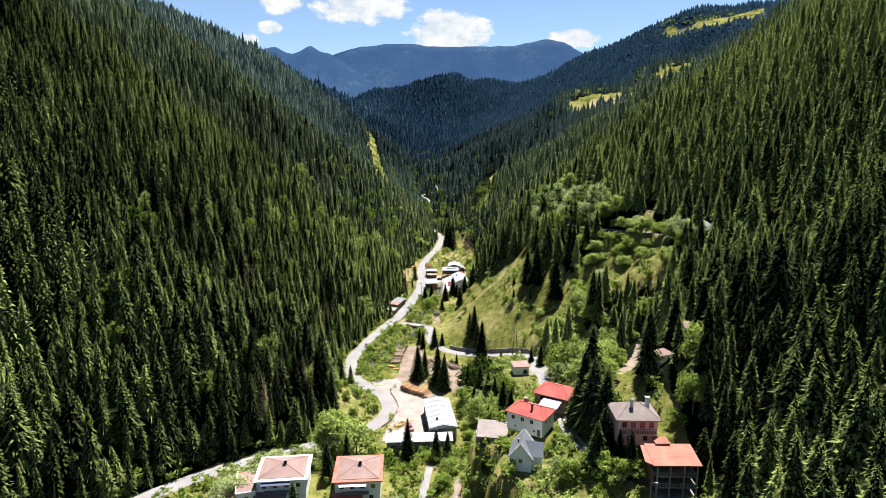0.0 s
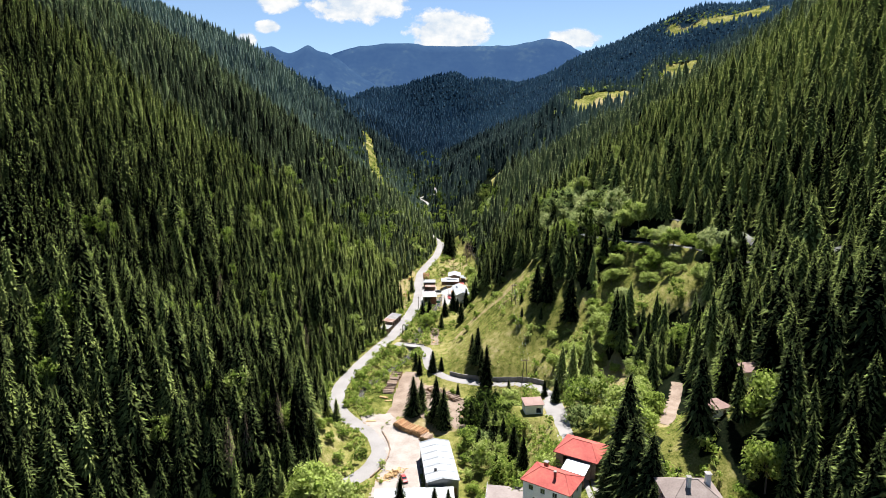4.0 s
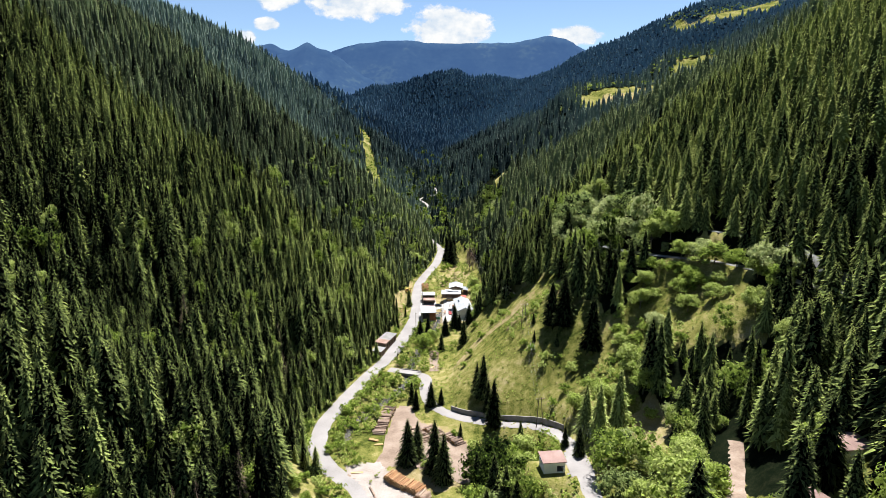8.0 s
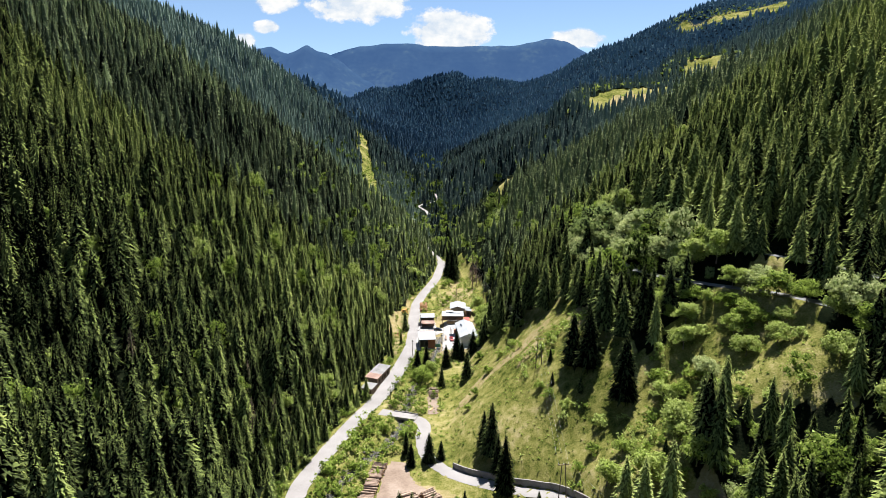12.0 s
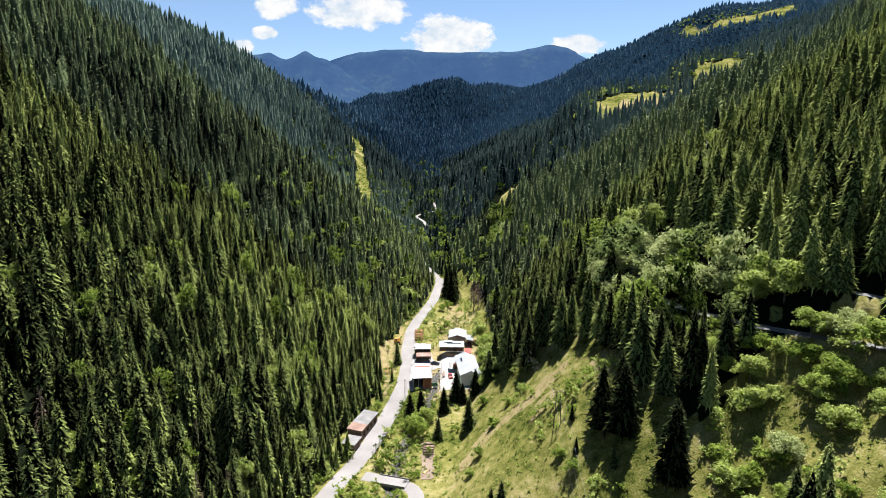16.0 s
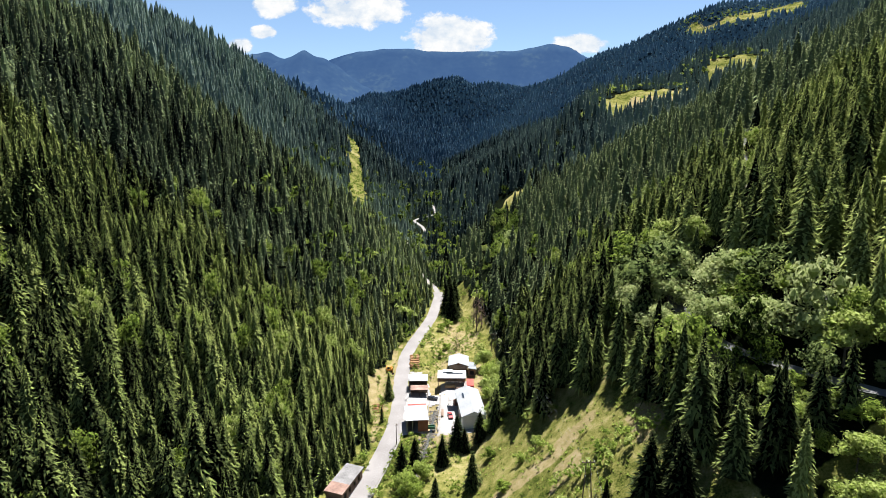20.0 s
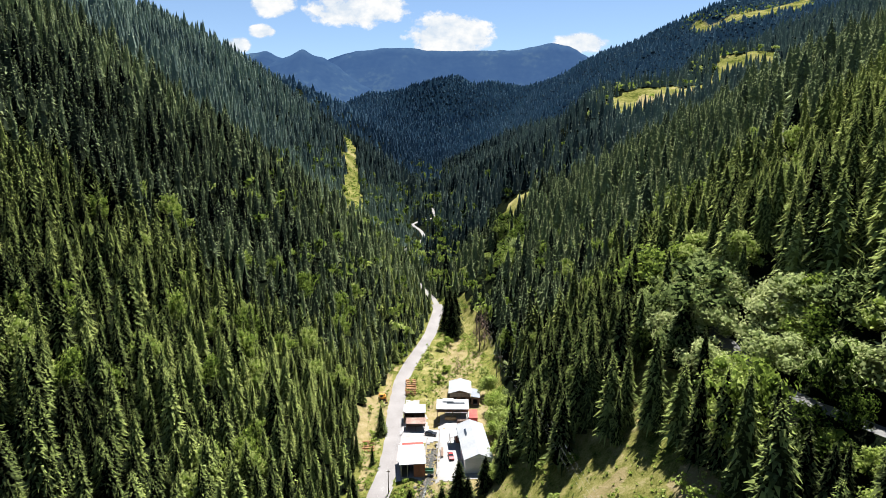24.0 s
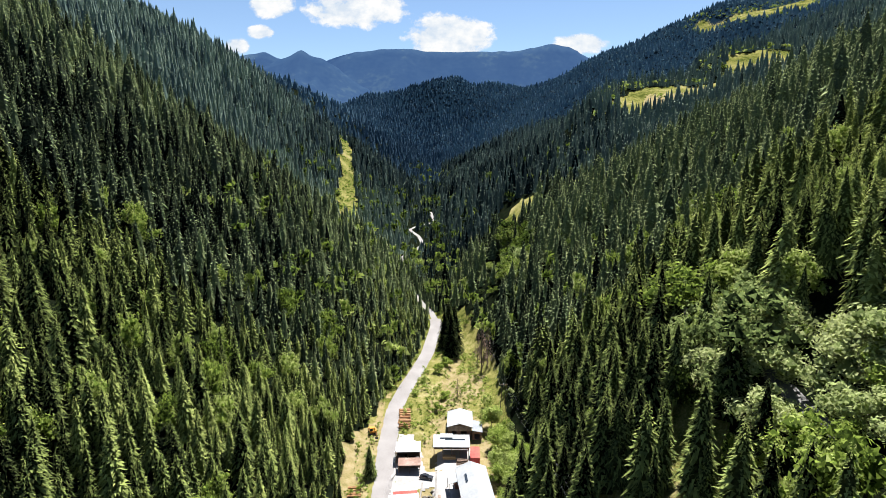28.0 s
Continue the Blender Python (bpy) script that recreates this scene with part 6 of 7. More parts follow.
for x, y, w, d, h, turn, rm, label in ((76.4, 33, 6.8, 5.4, 3.6, 8, BROWN_TILE, "pale cabin with a weathered hipped roof among spruces"), (63.4, 22.6, 5.2, 4.2, 2.8, 20, BROWN_TILE, "low shed with a faded red roof among spruces")):
    hs = thing("cabin", x, y, float(height(x, y)) + 0.2, turn, label, "cabin")
    shell(hs, w, d, h, PLASTER, {"front": [(-1.2, 1.2, 1.0, 1.0, "window"), (1.2, 0.12, 0.9, 2.0, "door")]}, z0=-1.4)
    part("roof", hip_roof(w, d, h, 1.2, 1.0, 0.45), rm, hs)

# weathered shed by the road
hs = thing("roadside_shed", -28.9, 214.6, 5.0, -16, "long weathered timber shed with tar-felt roof patched in rusty sheet", "shed")
shell(hs, 5.2, 15, 3.8, TIMBER, {"right": [(-5 + 3.3 * k, 0.9, 1.6, 1.6, "hole") for k in range(4)], "front": [(0, 0.2, 1.6, 2.2, "door")]})
part("roof", slab([(-3.0, -2.6, 4.3), (3.0, -2.6, 3.9), (3.0, 7.9, 3.9), (-3.0, 7.9, 4.3)], 0.14), TAR, hs, "grey tar-felt roof")
part("roof_patch", slab([(-3.0, -7.9, 4.3), (3.0, -7.9, 3.9), (3.0, -2.62, 3.9), (-3.0, -2.62, 4.3)], 0.14), RUSTY, hs, "rusty sheet roof")
hs = thing("roadside_shed", -31.4, 202.8, 4.6, -16, "low timber lean-to with a flat grey roof beside the road", "shed")
shell(hs, 4.4, 6.0, 2.7, TIMBER, {"front": [(0, 0.2, 1.4, 2.0, "hole")]})
part("roof", slab([(-2.6, -3.3, 3.0), (2.6, -3.3, 2.8), (2.6, 3.3, 2.8), (-2.6, 3.3, 3.0)], 0.14), TAR, hs)

# the sawmill
hs = thing("roadside_workshop", -8.6, 252.6, 7.4, 6, "open-fronted workshop with a flat white roof and red-brown board wall", "shed", "sawmill buildings")
wall_side(hs, "left", 7.6, 10.4, 4.6, 0.25, OLD_CONCRETE, [])
wall_side(hs, "right", 7.6, 10.4, 4.6, 0.25, RED_BOARDS, [(0, 1.4, 1.4, 1.2, "window")])
wall_side(hs, "back", 7.6, 10.4, 4.6, 0.25, OLD_CONCRETE, [])
part("front_boards", boxes(*[(0.3 + 0.36 * k, 0.64 + 0.36 * k, -5.2, -5.12, 0, 4.3) for k in range(10)]), RED_BOARDS, hs, "red-brown board wall")
for x in (-3.6, -1.7):
    part("post", boxes((x - 0.1, x + 0.1, -5.2, -5.0, 0, 4.5)), STEEL, hs)
part("floor_slab", boxes((-3.8, 3.8, -5.2, 5.2, -1.2, 0.05)), OLD_CONCRETE, hs)
part("roof", slab([(-4.2, -5.8, 4.7), (4.2, -5.8, 4.7), (4.2, 5.5, 5.2), (-4.2, 5.5, 5.2)], 0.16), WHITE_METAL, hs, "flat white metal roof")
part("red_canopy", slab([(-2.9, 5.6, 4.4), (4.1, 5.6, 4.4), (4.1, 7.8, 4.7), (-2.9, 7.8, 4.7)], 0.12), RED_METAL, hs, "red sheet canopy")
hs = thing("saw_shed", -9.2, 284.4, 7.9, 2, "open saw shed with a white roof over a dark bay", "shed", "sawmill buildings")
wall_side(hs, "left", 7.6, 5.2, 4.6, 0.2, TIMBER, [])
wall_side(hs, "right", 7.6, 5.2, 4.6, 0.2, TIMBER, [])
wall_side(hs, "back", 7.6, 5.2, 4.6, 0.2, TIMBER, [])
for x in (-3.6, 0.0, 3.6):
    part("front_post", boxes((x - 0.1, x + 0.1, -2.6, -2.4, 0, 4.6)), TIMBER, hs)
part("machine", boxes((-2.6, 2.4, -1.2, 0.6, 0, 1.1), (-1.2, -0.4, -1.0, 0.4, 1.1, 2.0)), BLACK_PAINT, hs, "dark saw bench")
part("roof", slab([(-4.1, -3.0, 4.7), (4.1, -3.0, 4.7), (4.1, 3.0, 5.2), (-4.1, 3.0, 5.2)], 0.16), WHITE_METAL, hs, "white metal roof")
hs = thing("saw_shed_porch", -8.5, 278.2, 7.9, 2, "low porch with a rusty brown sheet roof before the saw shed", "shed", "sawmill buildings")
part("roof", slab([(-3.6, -1.9, 2.9), (3.6, -1.9, 2.9), (3.6, 2.0, 3.4), (-3.6, 2.0, 3.4)], 0.12), RUSTY, hs)
for x in (-3.3, 0.0, 3.3):
    part("post", boxes((x - 0.09, x + 0.09, -1.7, -1.52, 0, 2.8)), TIMBER, hs)
part("back_wall", boxes((-3.4, 3.4, 1.7, 1.85, 0, 3.2)), TIMBER, hs)
part("side_wall", boxes((-3.5, -3.36, -1.5, 1.7, 0, 2.8)), TIMBER, hs)

hs = thing("warehouse", 8.3, 304.8, 8.6, -2, "timber warehouse with a white gabled roof and grey board front", "warehouse", "sawmill buildings")
shell(hs, 8.2, 11.6, 4.0, TIMBER, {"front": [(-2.0, 0.2, 1.6, 1.9, "hole"), (1.4, 0.2, 2.0, 1.9, "hole")]}, 0.2)
part("gable", gable_end(8.2, -5.8, 4.0, 1.2, 0.15), TIMBER, hs)
part("gable", gable_end(8.2, 5.65, 4.0, 1.2, 0.15), TIMBER, hs)
part("front_boards", boxes(*[(-4.05 + 0.45 * k, -3.66 + 0.45 * k, -5.84, -5.805, 2.3, 4.0) for k in range(18)]), surface("grey_boards", [(0.22, 0.19, 0.16), (0.32, 0.28, 0.24), (0.40, 0.36, 0.31)], 0.5, 3), hs, "grey weathered boards")
part("roof", gable_roof(8.2, 11.6, 4.0, 1.2, 0.5, along_x=False), WHITE_METAL, hs, "white sheet-metal roof")
hs = thing("warehouse_lean_to", 14.2, 300.6, 8.6, -2, "small lean-to with a pale sloping roof against the warehouse", "shed", "sawmill buildings")
shell(hs, 3.2, 7.6, 2.9, TIMBER, {"front": [(0, 0.2, 1.8, 2.0, "hole")]}, 0.15)
part("roof", slab([(-1.8, -4.1, 3.6), (1.9, -4.1, 3.0), (1.9, 4.1, 3.0), (-1.8, 4.1, 3.6)], 0.12), GREY_METAL, hs)

hs = thing("lumber_shed", 5.0, 288.6, 7.9, -1, "open lumber shed with a long white roof and skylight strip", "shed", "sawmill buildings")
wall_side(hs, "back", 11.6, 6.4, 4.3, 0.2, TIMBER, [])
for x in (-5.7, -2.85, 0.0, 2.85, 5.7):
    part("post", boxes((x - 0.1, x + 0.1, -3.2, -3.0, -0.2, 4.3)), TIMBER, hs)
part("roof", slab([(-6.1, -3.6, 4.4), (6.1, -3.6, 4.4), (6.1, 3.6, 5.1), (-6.1, 3.6, 5.1)], 0.14), WHITE_METAL, hs, "long white metal roof")
part("skylight", slab([(-2.2, 0.3, 4.90), (4.6, 0.3, 4.90), (4.6, 1.0, 4.97), (-2.2, 1.0, 4.97)], 0.08), PANE, hs, "dark skylight strip")
part("upper_roof", slab([(-3.8, 1.2, 5.3), (0.4, 1.2, 5.3), (0.4, 3.4, 5.6), (-3.8, 3.4, 5.6)], 0.12), WHITE_METAL, hs)
hs = thing("container", 12.7, 284.8, 7.8, -2, "red steel container with a faded red roof", "container", "sawmill buildings")
part("body", boxes((-1.5, 1.5, -3.6, 3.6, 0, 2.7)), RED_PAINT, hs)
part("top", boxes((-1.55, 1.55, -3.65, 3.65, 2.7, 2.85)), RED_METAL, hs)
for k in range(12):
    part("rib", boxes((-1.54, -1.5, -3.4 + 0.6 * k, -3.2 + 0.6 * k, 0.1, 2.6)), RED_PAINT, hs)

hs = thing("mill_hall", 11.6, 260.8, 7.5, 5, "large sawmill hall with a white gabled roof and open side bay", "hall", "sawmill buildings")
shell(hs, 8.6, 23.0, 5.2, surface("beige_sheet", [(0.52, 0.50, 0.47), (0.60, 0.58, 0.55), (0.66, 0.64, 0.61)], 0.3, 2, 0.6), {"front": [(2.4, 0.2, 2.0, 2.6, "door"), (3.3, 3.2, 0.9, 0.8, "window")], "left": [(-5.0, 0.1, 6.0, 4.4, "hole"), (5.5, 0.1, 4.0, 3.6, "hole")]}, 0.2, TIMBER)
part("gable", gable_end(8.6, -11.5, 5.2, 1.7, 0.15), PLASTER, hs)
part("gable", gable_end(8.6, 11.35, 5.2, 1.7, 0.15), WHITE_METAL, hs)
part("roof", gable_roof(8.6, 23.0, 5.2, 1.7, 0.45, along_x=False), WHITE_METAL, hs, "bright white metal roof")
part("skylight", slab([(-2.6, 2.0, 6.22), (-2.0, 2.0, 6.46), (-2.0, 6.0, 6.46), (-2.6, 6.0, 6.22)], 0.05), PANE, hs)
part("bay_canopy", slab([(-7.4, 4.6, 4.0), (-4.3, 4.6, 4.9), (-4.3, 9.8, 4.9), (-7.4, 9.8, 4.0)], 0.1), WHITE_METAL, hs)
for y in (4.8, 9.6):
    part("bay_post", boxes((-7.3, -7.15, y - 0.08, y + 0.08, 0, 3.9)), STEEL, hs)

# ---- walls, bridge, lines ----
def offset_line(line, a, b, off):
    """The stretch a..b (shares of its length) of a line, moved sideways (right: +)."""
    p = line[int(a * len(line)):int(b * len(line)) + 1]
    t = np.gradient(p, axis=0)
    t /= np.linalg.norm(t, axis=1)[:, None]
    return p + np.stack([t[:, 1], -t[:, 0]], 1) * off


def panel_wall(name, line, tall, thick, mat, label, every=2, sink=1.0, cap=True):
    """A wall of separate panels along a line."""
    top = tagged(new(name), label, "wall", kind="structure")
    for k in range(0, len(line) - every, every):
        (ax, ay), (bx, by) = line[k], line[k + every]
        n = math.hypot(bx - ax, by - ay)
        z, fall = float(height(ax, ay)), float(height(bx, by)) - float(height(ax, ay))
        shape = joined(boxes((0.015, n - 0.015, -thick / 2, thick / 2, -sink, tall)), boxes((-0.12, 0.12, -thick / 2 - 0.08, thick / 2 + 0.08, -sink, tall + 0.08)), boxes((0.12, n - 0.12, -thick / 2 - 0.05, thick / 2 + 0.05, tall + 0.003, tall + 0.10)))
        shape = [(x, y, h + fall * x / n) for x, y, h in shape[0]], shape[1]
        part("panel", shape, mat, top).matrix_basis = pose(ax, ay, z, 0, 0, math.degrees(math.atan2(by - ay, bx - ax)))
    return top


def lane_share(y):
    return int(np.argmin(np.abs(LANE[:, 1] - y) + 5 * (LANE[:, 0] < -3))) / len(LANE)


panel_wall("wall_retaining", offset_line(LANE, lane_share(147), lane_share(107), -2.9), 1.9, 0.3, OLD_CONCRETE, "weathered grey concrete retaining wall along the lane")
road_share = lambda y: int(np.argmin(np.abs(ROAD[:, 1] - y))) / len(ROAD)
panel_wall("wall_river", offset_line(ROAD, road_share(196), road_share(243), 3.7), 0.55, 0.4, OLD_CONCRETE, "low grey concrete parapet between road and stream", sink=3.0)
panel_wall("wall_channel", np.array([(-4.2, 271), (-4.6, 265), (-4.9, 259), (-5.2, 249)]), 0.5, 0.3, OLD_CONCRETE, "concrete side wall of the stone channel", 1, 2.5)
panel_wall("wall_channel_east", np.array([(0.1, 277), (0.1, 271), (-0.2, 265), (-0.4, 257), (-0.6, 249)]), 0.5, 0.3, OLD_CONCRETE, "concrete side wall of the stone channel", 1, 2.5)
panel_wall("wall_yard", offset_line(ROAD, road_share(72), road_share(100), 3.6), 0.5, 0.35, TIMBER, "low timber and rubble edge between road and log yard", sink=0.8)

bz = float(height(-22.5, 185.3) + height(-8.6, 180)) / 2
br = thing("bridge", -15.6, 183.0, bz, -17, "short concrete bridge with low side walls over the stream", "bridge")
part("deck", boxes((-5.2, 5.2, -2.3, 2.3, -0.5, 0.15)), ASPHALT, br)
for y in (-2.52, 2.32):
    part("side_wall", boxes((-5.0, 5.0, y, y + 0.2, -0.5, 0.5)), OLD_CONCRETE, br)
for x in (-4.7, 4.7):
    part("abutment", boxes((x - 0.5, x + 0.5, -2.5, 2.5, -3.5, -0.503)), OLD_CONCRETE, br)

# stream
st = STREAM[8:]
w_line = st[(st[:, 1] > 124) & (st[:, 1] < 266)]
ww = np.stack([np.column_stack([w_line[:, 0] + s, w_line[:, 1], shaped(w_line[:, 0].copy(), w_line[:, 1].copy()) + 0.35]) for s in (-0.4, 0, 0.4)], 1).reshape(-1, 3)
tagged(new("water", tri_mesh("water", ww, quads(3, len(w_line)), [WATER], smooth=True)), "shallow dark mountain stream between stones", "stream", kind="structure")
rs = np.random.default_rng(12)
sv, sf = [], []
base_v = np.array([(1, 0, 0), (-1, 0, 0), (0, 1, 0), (0, -1, 0), (0, 0, 1), (0, 0, -1), (0.7, 0.7, 0.3), (-0.7, 0.7, 0.3), (-0.7, -0.7, 0.3), (0.7, -0.7, 0.3)], float)
base_f = [(0, 6, 4), (6, 2, 4), (2, 7, 4), (7, 1, 4), (1, 8, 4), (8, 3, 4), (3, 9, 4), (9, 0, 4), (0, 5, 6), (6, 5, 2), (2, 5, 7), (7, 5, 1), (1, 5, 8), (8, 5, 3), (3, 5, 9), (9, 5, 0)]
for k in range(1500):
    x, y = w_line[rs.integers(len(w_line))] + rs.normal(0, 1.0, 2)
    r = rs.uniform(0.15, 0.6)
    v = base_v * r * rs.uniform(0.6, 1.3, (10, 1)) * (1.2, 1, 0.7) + (x, y, float(height(x, y)) + 0.1)
    sf += [tuple(len(sv) + q for q in f) for f in base_f]
    sv += [tuple(p) for p in v]
tagged(new("stream_stones", tri_mesh("stream_stones", sv, sf, [STONE])), "grey boulders and cobbles in the stream bed", "stones", kind="stuff")


def power_pole(x, y, tall, turn, double):
    h = thing("power_pole", x, y, float(height(x, y)), turn, "weathered wooden power pole with crossarm" if not double else "weathered wooden twin power pole on the slope", "pole", "power poles")
    for dx in ((-0.9, 0.9) if double else (0.0,)):
        part("pole", pipe((dx * 1.3, 0, -0.8), (dx * 0.5, 0, tall), 0.16, 7, 0.10), BARK, h)
    reach = 1.5 if double else 0.5
    arm = part("crossarm", boxes((-reach, reach, -0.08, 0.08, tall - 0.7, tall - 0.5)), TIMBER, h)
    for dx in (-reach + 0.1, 0.0, reach - 0.1):
        part("insulator", pipe((dx, 0, tall - 0.5), (dx, 0, tall - 0.2), 0.06, 6), PLASTER, arm)
    return Vector((x, y, float(height(x, y)) + tall - 0.2)), turn


POLES = [(48.5, 44.5, 10, 10, True), (32.9, 119.1, 11, 8, True), (34.3, 172.8, 11, 4, True), (29, 240.7, 11, 4, True), (24.5, 311, 12, 5, True), (22, 372, 12, 5, True)]
ends = [power_pole(*p) for p in POLES]
ends_road = [power_pole(x, y, 8, 0, False) for x, y in ((-21.6, 192), (-15, 240), (-12.6, 276))]


def cable(a, b, sag, name, label):
    pts = [a.lerp(b, k / 10) - Vector((0, 0, sag * 4 * (k / 10) * (1 - k / 10))) for k in range(11)]
    cu = bpy.data.curves.new(name, "CURVE")
    cu.dimensions, cu.bevel_depth, cu.bevel_resolution = "3D", 0.010, 0
    sp = cu.splines.new("POLY")
    sp.points.add(10)
    for q, p in zip(sp.points, pts):
        q.co = (*p, 1)
    cu.materials.append(STEEL)
    tagged(new(name, cu), label, "cable", "overhead cables")


for row, sag, side in ((ends, 1.6, 1.4), (ends_road, 0.9, 0.4)):
    for (a, ta), (b, tb) in zip(row, row[1:]):
        for dx in (-side, 0.0, side):
            cable(a + Vector((dx, 0, 0)), b + Vector((dx, 0, 0)), sag, "power_cable", "thin steel power cable sagging between wooden poles")

for x, y, z in ((46.4, -21, None), (11, 33, None)):
    lp = thing("street_lamp", x, y, float(height(x, y)), 0, "white steel street lamp beside the village path", "street lamp", "street lamps")
    part("post", pipe((0, 0, -0.3), (0, 0, 7.6), 0.09, 8, 0.06), WHITE_METAL, lp)
    part("arm", pipe((0, 0, 7.5), (0.9, -0.3, 7.8), 0.04, 6), WHITE_METAL, lp)
    part("head", boxes((0.7, 1.4, -0.5, -0.2, 7.74, 7.9)), GREY_METAL, lp)

# ---- timber ----
LOG_MESHES = {}


def log_mesh(kind, mat, length, seed):
    key = (kind, round(length, 1), seed)
    if key not in LOG_MESHES:
        r = np.random.default_rng(seed)
        v, f = pipe((-length / 2, 0, 0), (length / 2, 0, 0), 1.0, 8, 0.86)
        v = [(x + r.uniform(-0.1, 0.1), y * r.uniform(0.94, 1.06), z * r.uniform(0.94, 1.06)) for x, y, z in v]
        me = bpy.data.meshes.new("log")
        me.from_pydata(v, [], f)
        me.materials.append(mat)
        me.materials.append(FRESH_WOOD)
        for k, p in enumerate(me.polygons):
            p.material_index = 1 if k < 2 else 0
        LOG_MESHES[key] = me
    return LOG_MESHES[key]


def log_pile(x, y, turn, run, rows, length, mat, label, radius=0.24, seed=0, z=None):
    """A pile of logs that lie along its local x and are stacked along its local y."""
    r = np.random.default_rng(seed)
    z = float(height(x, y)) + 0.1 if z is None else z
    top = thing("log_pile", x, y, z, turn, label, "log pile", "log piles")
    step = radius * 2.05
    n = int(run / step)
    for row in range(rows):
        for k in range(n - row):
            if row == rows - 1 and r.random() < 0.35:
                continue
            q = radius * r.uniform(0.78, 1.12)
            o = new("log", log_mesh(label, mat, length, int(r.integers(3))))
            o.parent = top
            c, s = math.cos(radians(turn)), math.sin(radians(turn))
            ly = -run / 2 + (k + row / 2 + 0.5) * step
            dz = float(height(x - s * ly, y + c * ly)) + 0.1 - z if rows < 7 else 0
            o.matrix_basis = pose(r.normal(0, length * 0.045), ly, radius + row * radius * 1.75 + dz, r.uniform(0, 360), 0, r.normal(0, 2.2)) @ Matrix.Diagonal((1, q, q, 1))


log_pile(-22.6, 141.0, -9, 20, 3, 4.2, LOG_WOOD, "long low pile of grey-brown spruce logs", 0.27, 1)
log_pile(-9.4, 131.0, 28, 12, 3, 4.6, LOG_WOOD, "pile of brown logs beside the dirt track", 0.27, 2)
log_pile(-3.6, 133.0, 34, 9, 3, 4.4, LOG_WOOD, "pile of brown logs beside the dirt track", 0.27, 3)
log_pile(3.4, 127.6, 36, 9, 3, 4.0, LOG_WOOD, "pile of dark weathered logs by the spruces", 0.27, 4)
log_pile(-12.6, 101.4, 56, 15, 4, 4.4, ORANGE_LOG, "stacked orange-brown logs at the end of the hall", 0.3, 5)
log_pile(-6.8, 95.6, 60, 5, 4, 4.0, LOG_WOOD, "short stack of brown logs at the end of the hall", 0.28, 6)
log_pile(-4.3, 201.4, 0, 7, 3, 3.6, LOG_WOOD, "small stack of pale logs on the sandy strip", 0.27, 7)
log_pile(-12.0, 310.6, 3, 14, 3, 4.0, ORANGE_LOG, "stacks of orange logs beside the road", 0.28, 8)
log_pile(-24.2, 266, 6, 7, 1, 4.0, ORANGE_LOG, "loose felled logs on the road verge", 0.24, 9)
log_pile(8.4, 283.4, 0, 3.4, 3, 3.4, LOG_WOOD, "dark logs stacked before the lumber shed", 0.24, 10, 7.75)


def plank_stack(x, y, turn, w, l, h, mat, label, z=None):
    z = float(height(x, y)) + 0.12 if z is None else z
    top = thing("plank_stack", x, y, z, turn, label, "planks", "plank stacks")
    r = np.random.default_rng(int(abs(x * 10 + y)))
    for j in range(max(1, int(h / 0.22))):
        for k in range(int(w / 0.3)):
            a = r.normal(0, 0.06)
            part("plank", boxes((-l / 2 + a, l / 2 + a, -w / 2 + k * 0.3, -w / 2 + k * 0.3 + 0.26, j * 0.22, j * 0.22 + 0.18)), mat, top)


plank_stack(4.2, 285.6, 0, 1.6, 4.2, 1.3, FRESH_WOOD, "bright orange sawn lumber under the shed roof", 7.9)
plank_stack(6.6, 270.4, 95, 2.2, 4.4, 1.5, RED_BOARDS, "red-brown sawn boards stacked in the open bay", 7.75)
plank_stack(8.6, 112.0, 30, 1.2, 4.0, 0.5, FRESH_WOOD, "pale sawn planks on bare ground")
plank_stack(10.6, 108.5, 38, 1.0, 3.4, 0.3, FRESH_WOOD, "pale sawn planks on bare ground")
plank_stack(-25.4, 127.4, -20, 1.4, 3.6, 0.5, FRESH_WOOD, "pale sawn planks at the end of a log pile")
plank_stack(-23.2, 124.4, 10, 1.0, 3.0, 0.3, FRESH_WOOD, "pale sawn planks at the end of a log pile")
plank_stack(-28.6, 107.6, 4, 0.9, 4.0, 0.4, FRESH_WOOD, "pale beams at the edge of the road")
plank_stack(-5.0, 188.0, 60, 0.9, 2.4, 0.4, FRESH_WOOD, "pale planks on the sandy strip")
plank_stack(1.0, 262.0, 90, 0.9, 6.0, 0.4, TIMBER, "weathered boards along the channel wall", 7.75)
heap = thing("offcut_heap", -17.4, 71.6, float(height(-17.4, 71.6)), 50, "heap of bright yellow sawn offcuts at the yard edge", "offcuts")
rh = np.random.default_rng(44)
for k in range(120):
    u, v = rh.normal(0, 2.6), rh.normal(0, 0.9)
    part("offcut", boxes((-1.1, 1.1, -0.11, 0.11, -0.06, 0.06)), FRESH_WOOD, heap).matrix_basis = pose(u, v, max(0.1, 1.3 * math.exp(-(u / 3.2) ** 2 - (v / 1.2) ** 2) * rh.uniform(0.3, 1)), rh.uniform(-25, 25), rh.uniform(-20, 20), rh.uniform(0, 180))


# ---- vehicles ----
def wheel(top, x, y, r, w):
    t = part("wheel", pipe((x - w / 2, y, r), (x + w / 2, y, r), r, 12), RUBBER, top)
    part("rim", pipe((x - w / 2 - 0.01, y, r), (x + w / 2 + 0.01, y, r), r * 0.6, 10), STEEL, t)


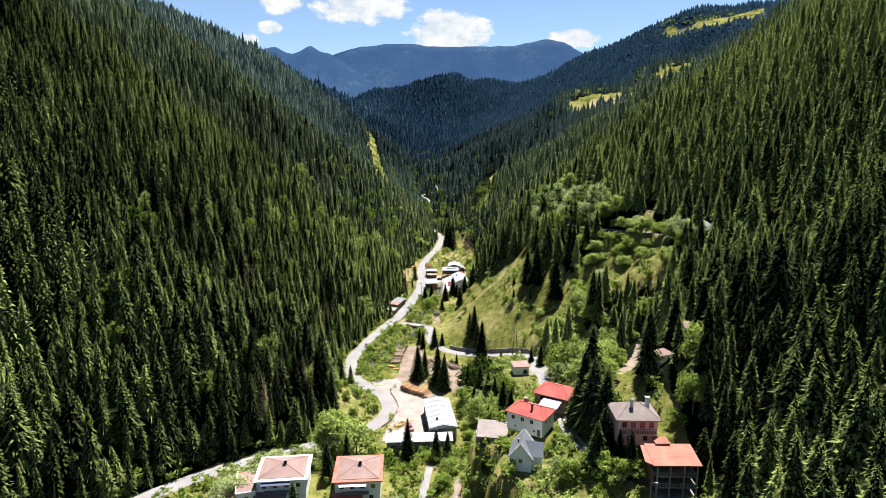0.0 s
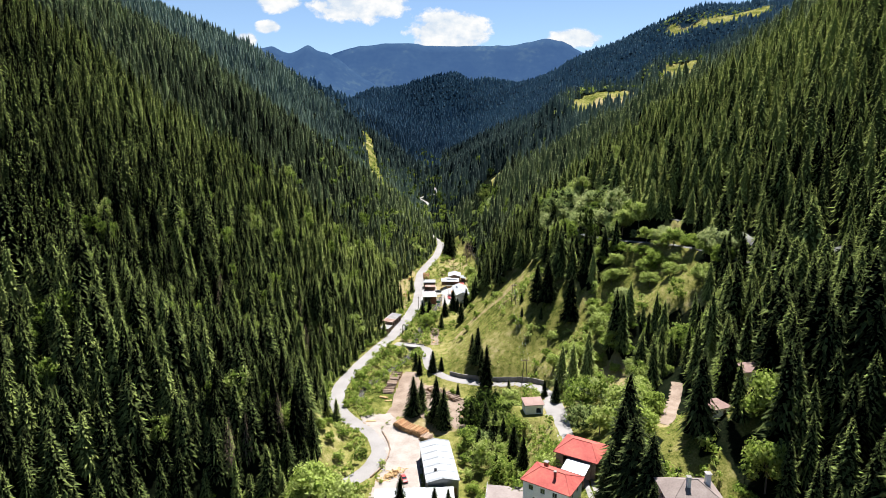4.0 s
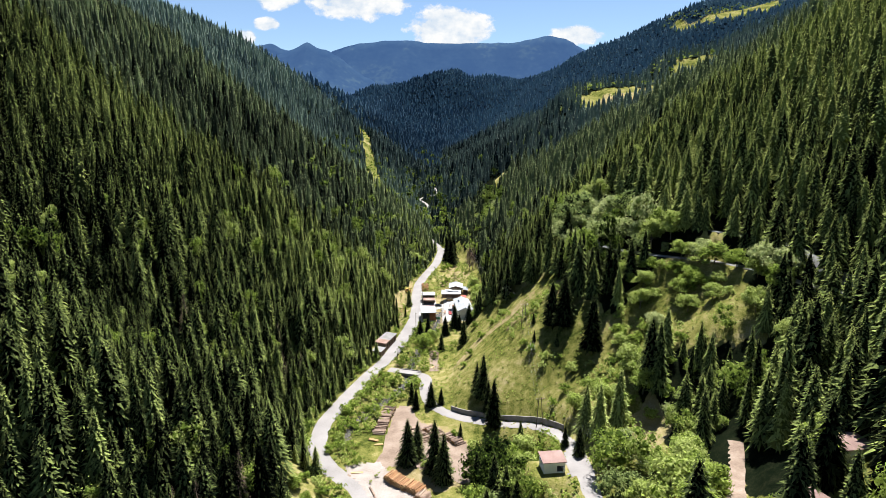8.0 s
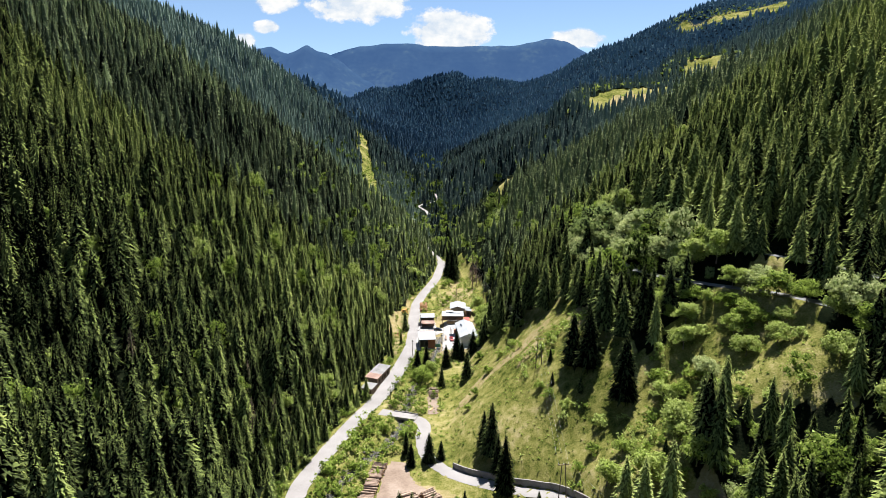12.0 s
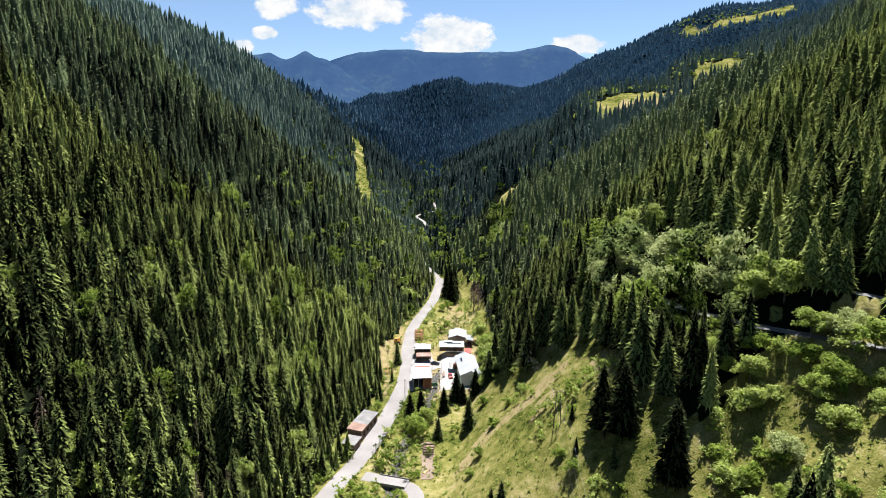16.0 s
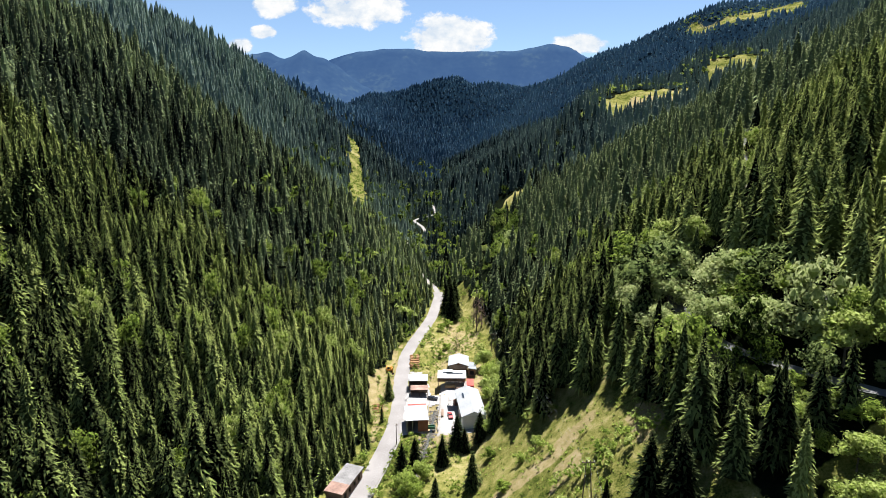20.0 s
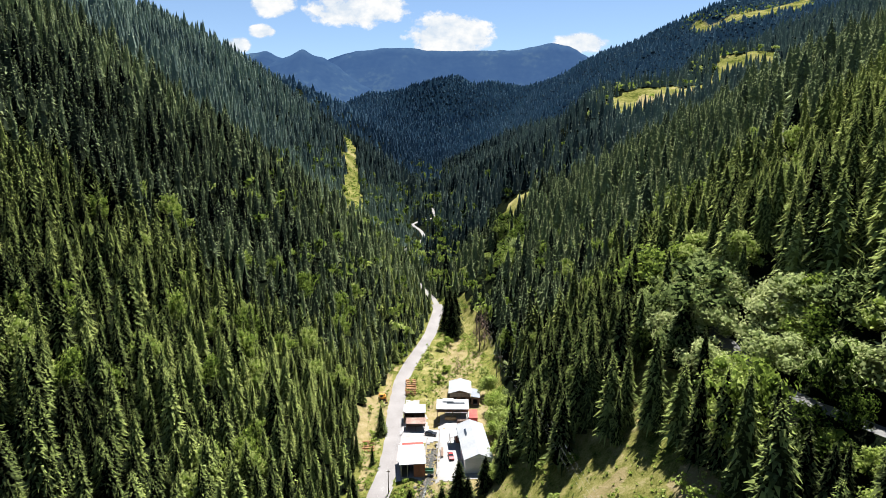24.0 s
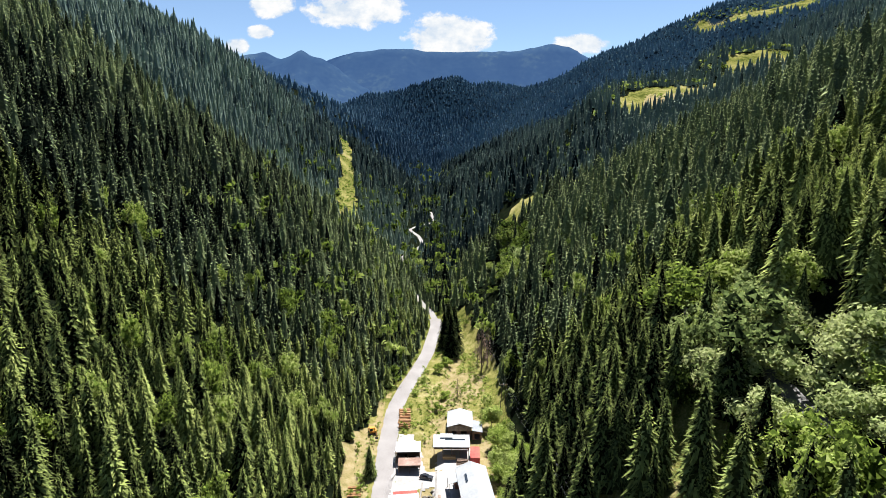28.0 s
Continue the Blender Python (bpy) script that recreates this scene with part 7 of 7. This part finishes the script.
def car(x, y, turn, paint, label, z=None):
    z = float(height(x, y)) + 0.16 if z is None else z
    top = thing("car", x, y, z, turn, label, "car", "parked cars")
    side = [(-2.05, 0.45), (-2.1, 0.8), (-1.25, 0.98), (-0.75, 1.02), (1.5, 1.04), (2.05, 0.95), (2.1, 0.5), (1.7, 0.3), (-1.8, 0.3)]
    n = len(side)
    v = [(s * (0.85 if zz < 0.9 else 0.78), yy, zz) for s in (-1, 1) for yy, zz in side]
    part("body", (v, [tuple(range(n))[::-1], tuple(range(n, 2 * n))] + [(k, (k + 1) % n, (k + 1) % n + n, k + n) for k in range(n)]), paint, top)
    cab = [(-0.8, 1.0), (-0.25, 1.42), (1.0, 1.45), (1.65, 1.03)]
    v = [(s * (0.76 if zz < 1.2 else 0.6), yy, zz) for s in (-1, 1) for yy, zz in cab]
    part("windows", (v, [(3, 2, 1, 0), (4, 5, 6, 7)] + [(k, (k + 1) % 4, (k + 1) % 4 + 4, k + 4) for k in range(4)]), PANE, top)
    part("roof", slab([(-0.58, -0.2, 1.47), (0.58, -0.2, 1.47), (0.58, 1.0, 1.49), (-0.58, 1.0, 1.49)], 0.04), paint, top)
    for wx in (-0.76, 0.76):
        for wy in (-1.3, 1.3):
            wheel(top, wx, wy, 0.31, 0.2)
        part("headlight", boxes((wx - 0.16 if wx > 0 else wx - 0.08, wx + 0.08 if wx > 0 else wx + 0.16, -2.12, -2.04, 0.62, 0.76)), WHITE_METAL, top)
        part("tail_light", boxes((wx - 0.12, wx + 0.06, 2.05, 2.11, 0.7, 0.86)), RED_PAINT, top)


car(-3.0, 273.8, 76, BLACK_PAINT, "black estate car parked on the concrete pad")
car(4.0, 258.4, 8, RED_PAINT, "small red car parked in the sawmill yard")
car(-13.2, 68.4, 20, RED_PAINT, "small red car parked in the log yard")

ex = thing("excavator", -22.8, 300.4, float(height(-22.8, 300.4)), 20, "orange tracked excavator parked on the road verge", "excavator")
for x in (-1.0, 1.0):
    tr = part("track", boxes((x - 0.28, x + 0.28, -1.6, 1.6, 0.08, 0.72), (x - 0.28, x + 0.28, -1.85, -1.6, 0.22, 0.58), (x - 0.28, x + 0.28, 1.6, 1.85, 0.22, 0.58)), RUBBER, ex)
part("undercarriage", boxes((-0.72, 0.72, -0.8, 0.8, 0.35, 0.8)), BLACK_PAINT, ex)
part("counterweight", boxes((-1.15, 1.15, 0.5, 1.9, 0.85, 1.8)), ORANGE_PAINT, ex)
part("upper_body", boxes((-1.15, 1.15, -1.1, 0.5, 0.85, 1.5)), ORANGE_PAINT, ex)
cb = part("cab", boxes((-1.15, -0.2, -1.2, 0.4, 1.5, 2.8)), ORANGE_PAINT, ex)
part("cab_window", boxes((-1.17, -0.18, -1.22, 0.1, 1.75, 2.6)), PANE, cb)
part("boom", joined(pipe((0.3, -0.9, 1.4), (0.3, -2.6, 3.6), 0.22, 6), pipe((0.3, -2.6, 3.6), (0.3, -4.4, 3.3), 0.2, 6)), ORANGE_PAINT, ex)
part("arm", pipe((0.3, -4.4, 3.4), (0.3, -4.9, 1.2), 0.16, 6), ORANGE_PAINT, ex)
part("bucket", slab([(-0.2, -5.3, 1.2), (0.8, -5.3, 1.2), (0.8, -4.5, 1.0), (-0.2, -4.5, 1.0)], 0.6), BLACK_PAINT, ex)
trough = thing("skip", -3.4, 250.6, 7.0, 0, "dark green steel skip in the channel", "skip")
part("tub", joined(boxes((-1.7, 1.7, -0.7, 0.7, 0.1, 0.2)), boxes((-1.75, -1.65, -0.75, 0.75, 0.1, 1.2), (1.65, 1.75, -0.75, 0.75, 0.1, 1.2), (-1.65, 1.65, -0.75, -0.65, 0.1, 1.2), (-1.65, 1.65, 0.65, 0.75, 0.1, 1.2))), GREEN_PAINT, trough)
for x in (-1.2, 1.2):
    part("skid", boxes((x - 0.08, x + 0.08, -0.7, 0.7, 0, 0.1)), STEEL, trough)

# ---- dead trees ----
dead_kind = [tree_kind("dead_spruce", spruce(rng0, 170, s, 0.18, 0, 0.6, wide=0.06), trunk(rng0, 0.97, 0.013, 6), DEAD_TWIGS, "dead brown spruce with bare drooping twigs", "tree", t) for s, t in ((0.17, 0.5), (0.19, 0.35))]
plant(dead_kind, [(19, 351, 24, 0.9), (22, 356, 20, 0.9), (18, 360, 18, 0.8), (-63, 150, 17, 0.9), (-71, 126, 19, 0.9), (-58, 158, 15, 0.9), (-66, 60, 20, 0.9), (-62, 64, 18, 0.8), (-55, 75, 17, 0.9), (8, 327, 9, 1.0), (-99, 148, 19, 0.9), (28, 262, 11, 0.9), (-69, 166, 16, 0.9), (31, 256, 9, 0.9)], "dead spruces", 5)
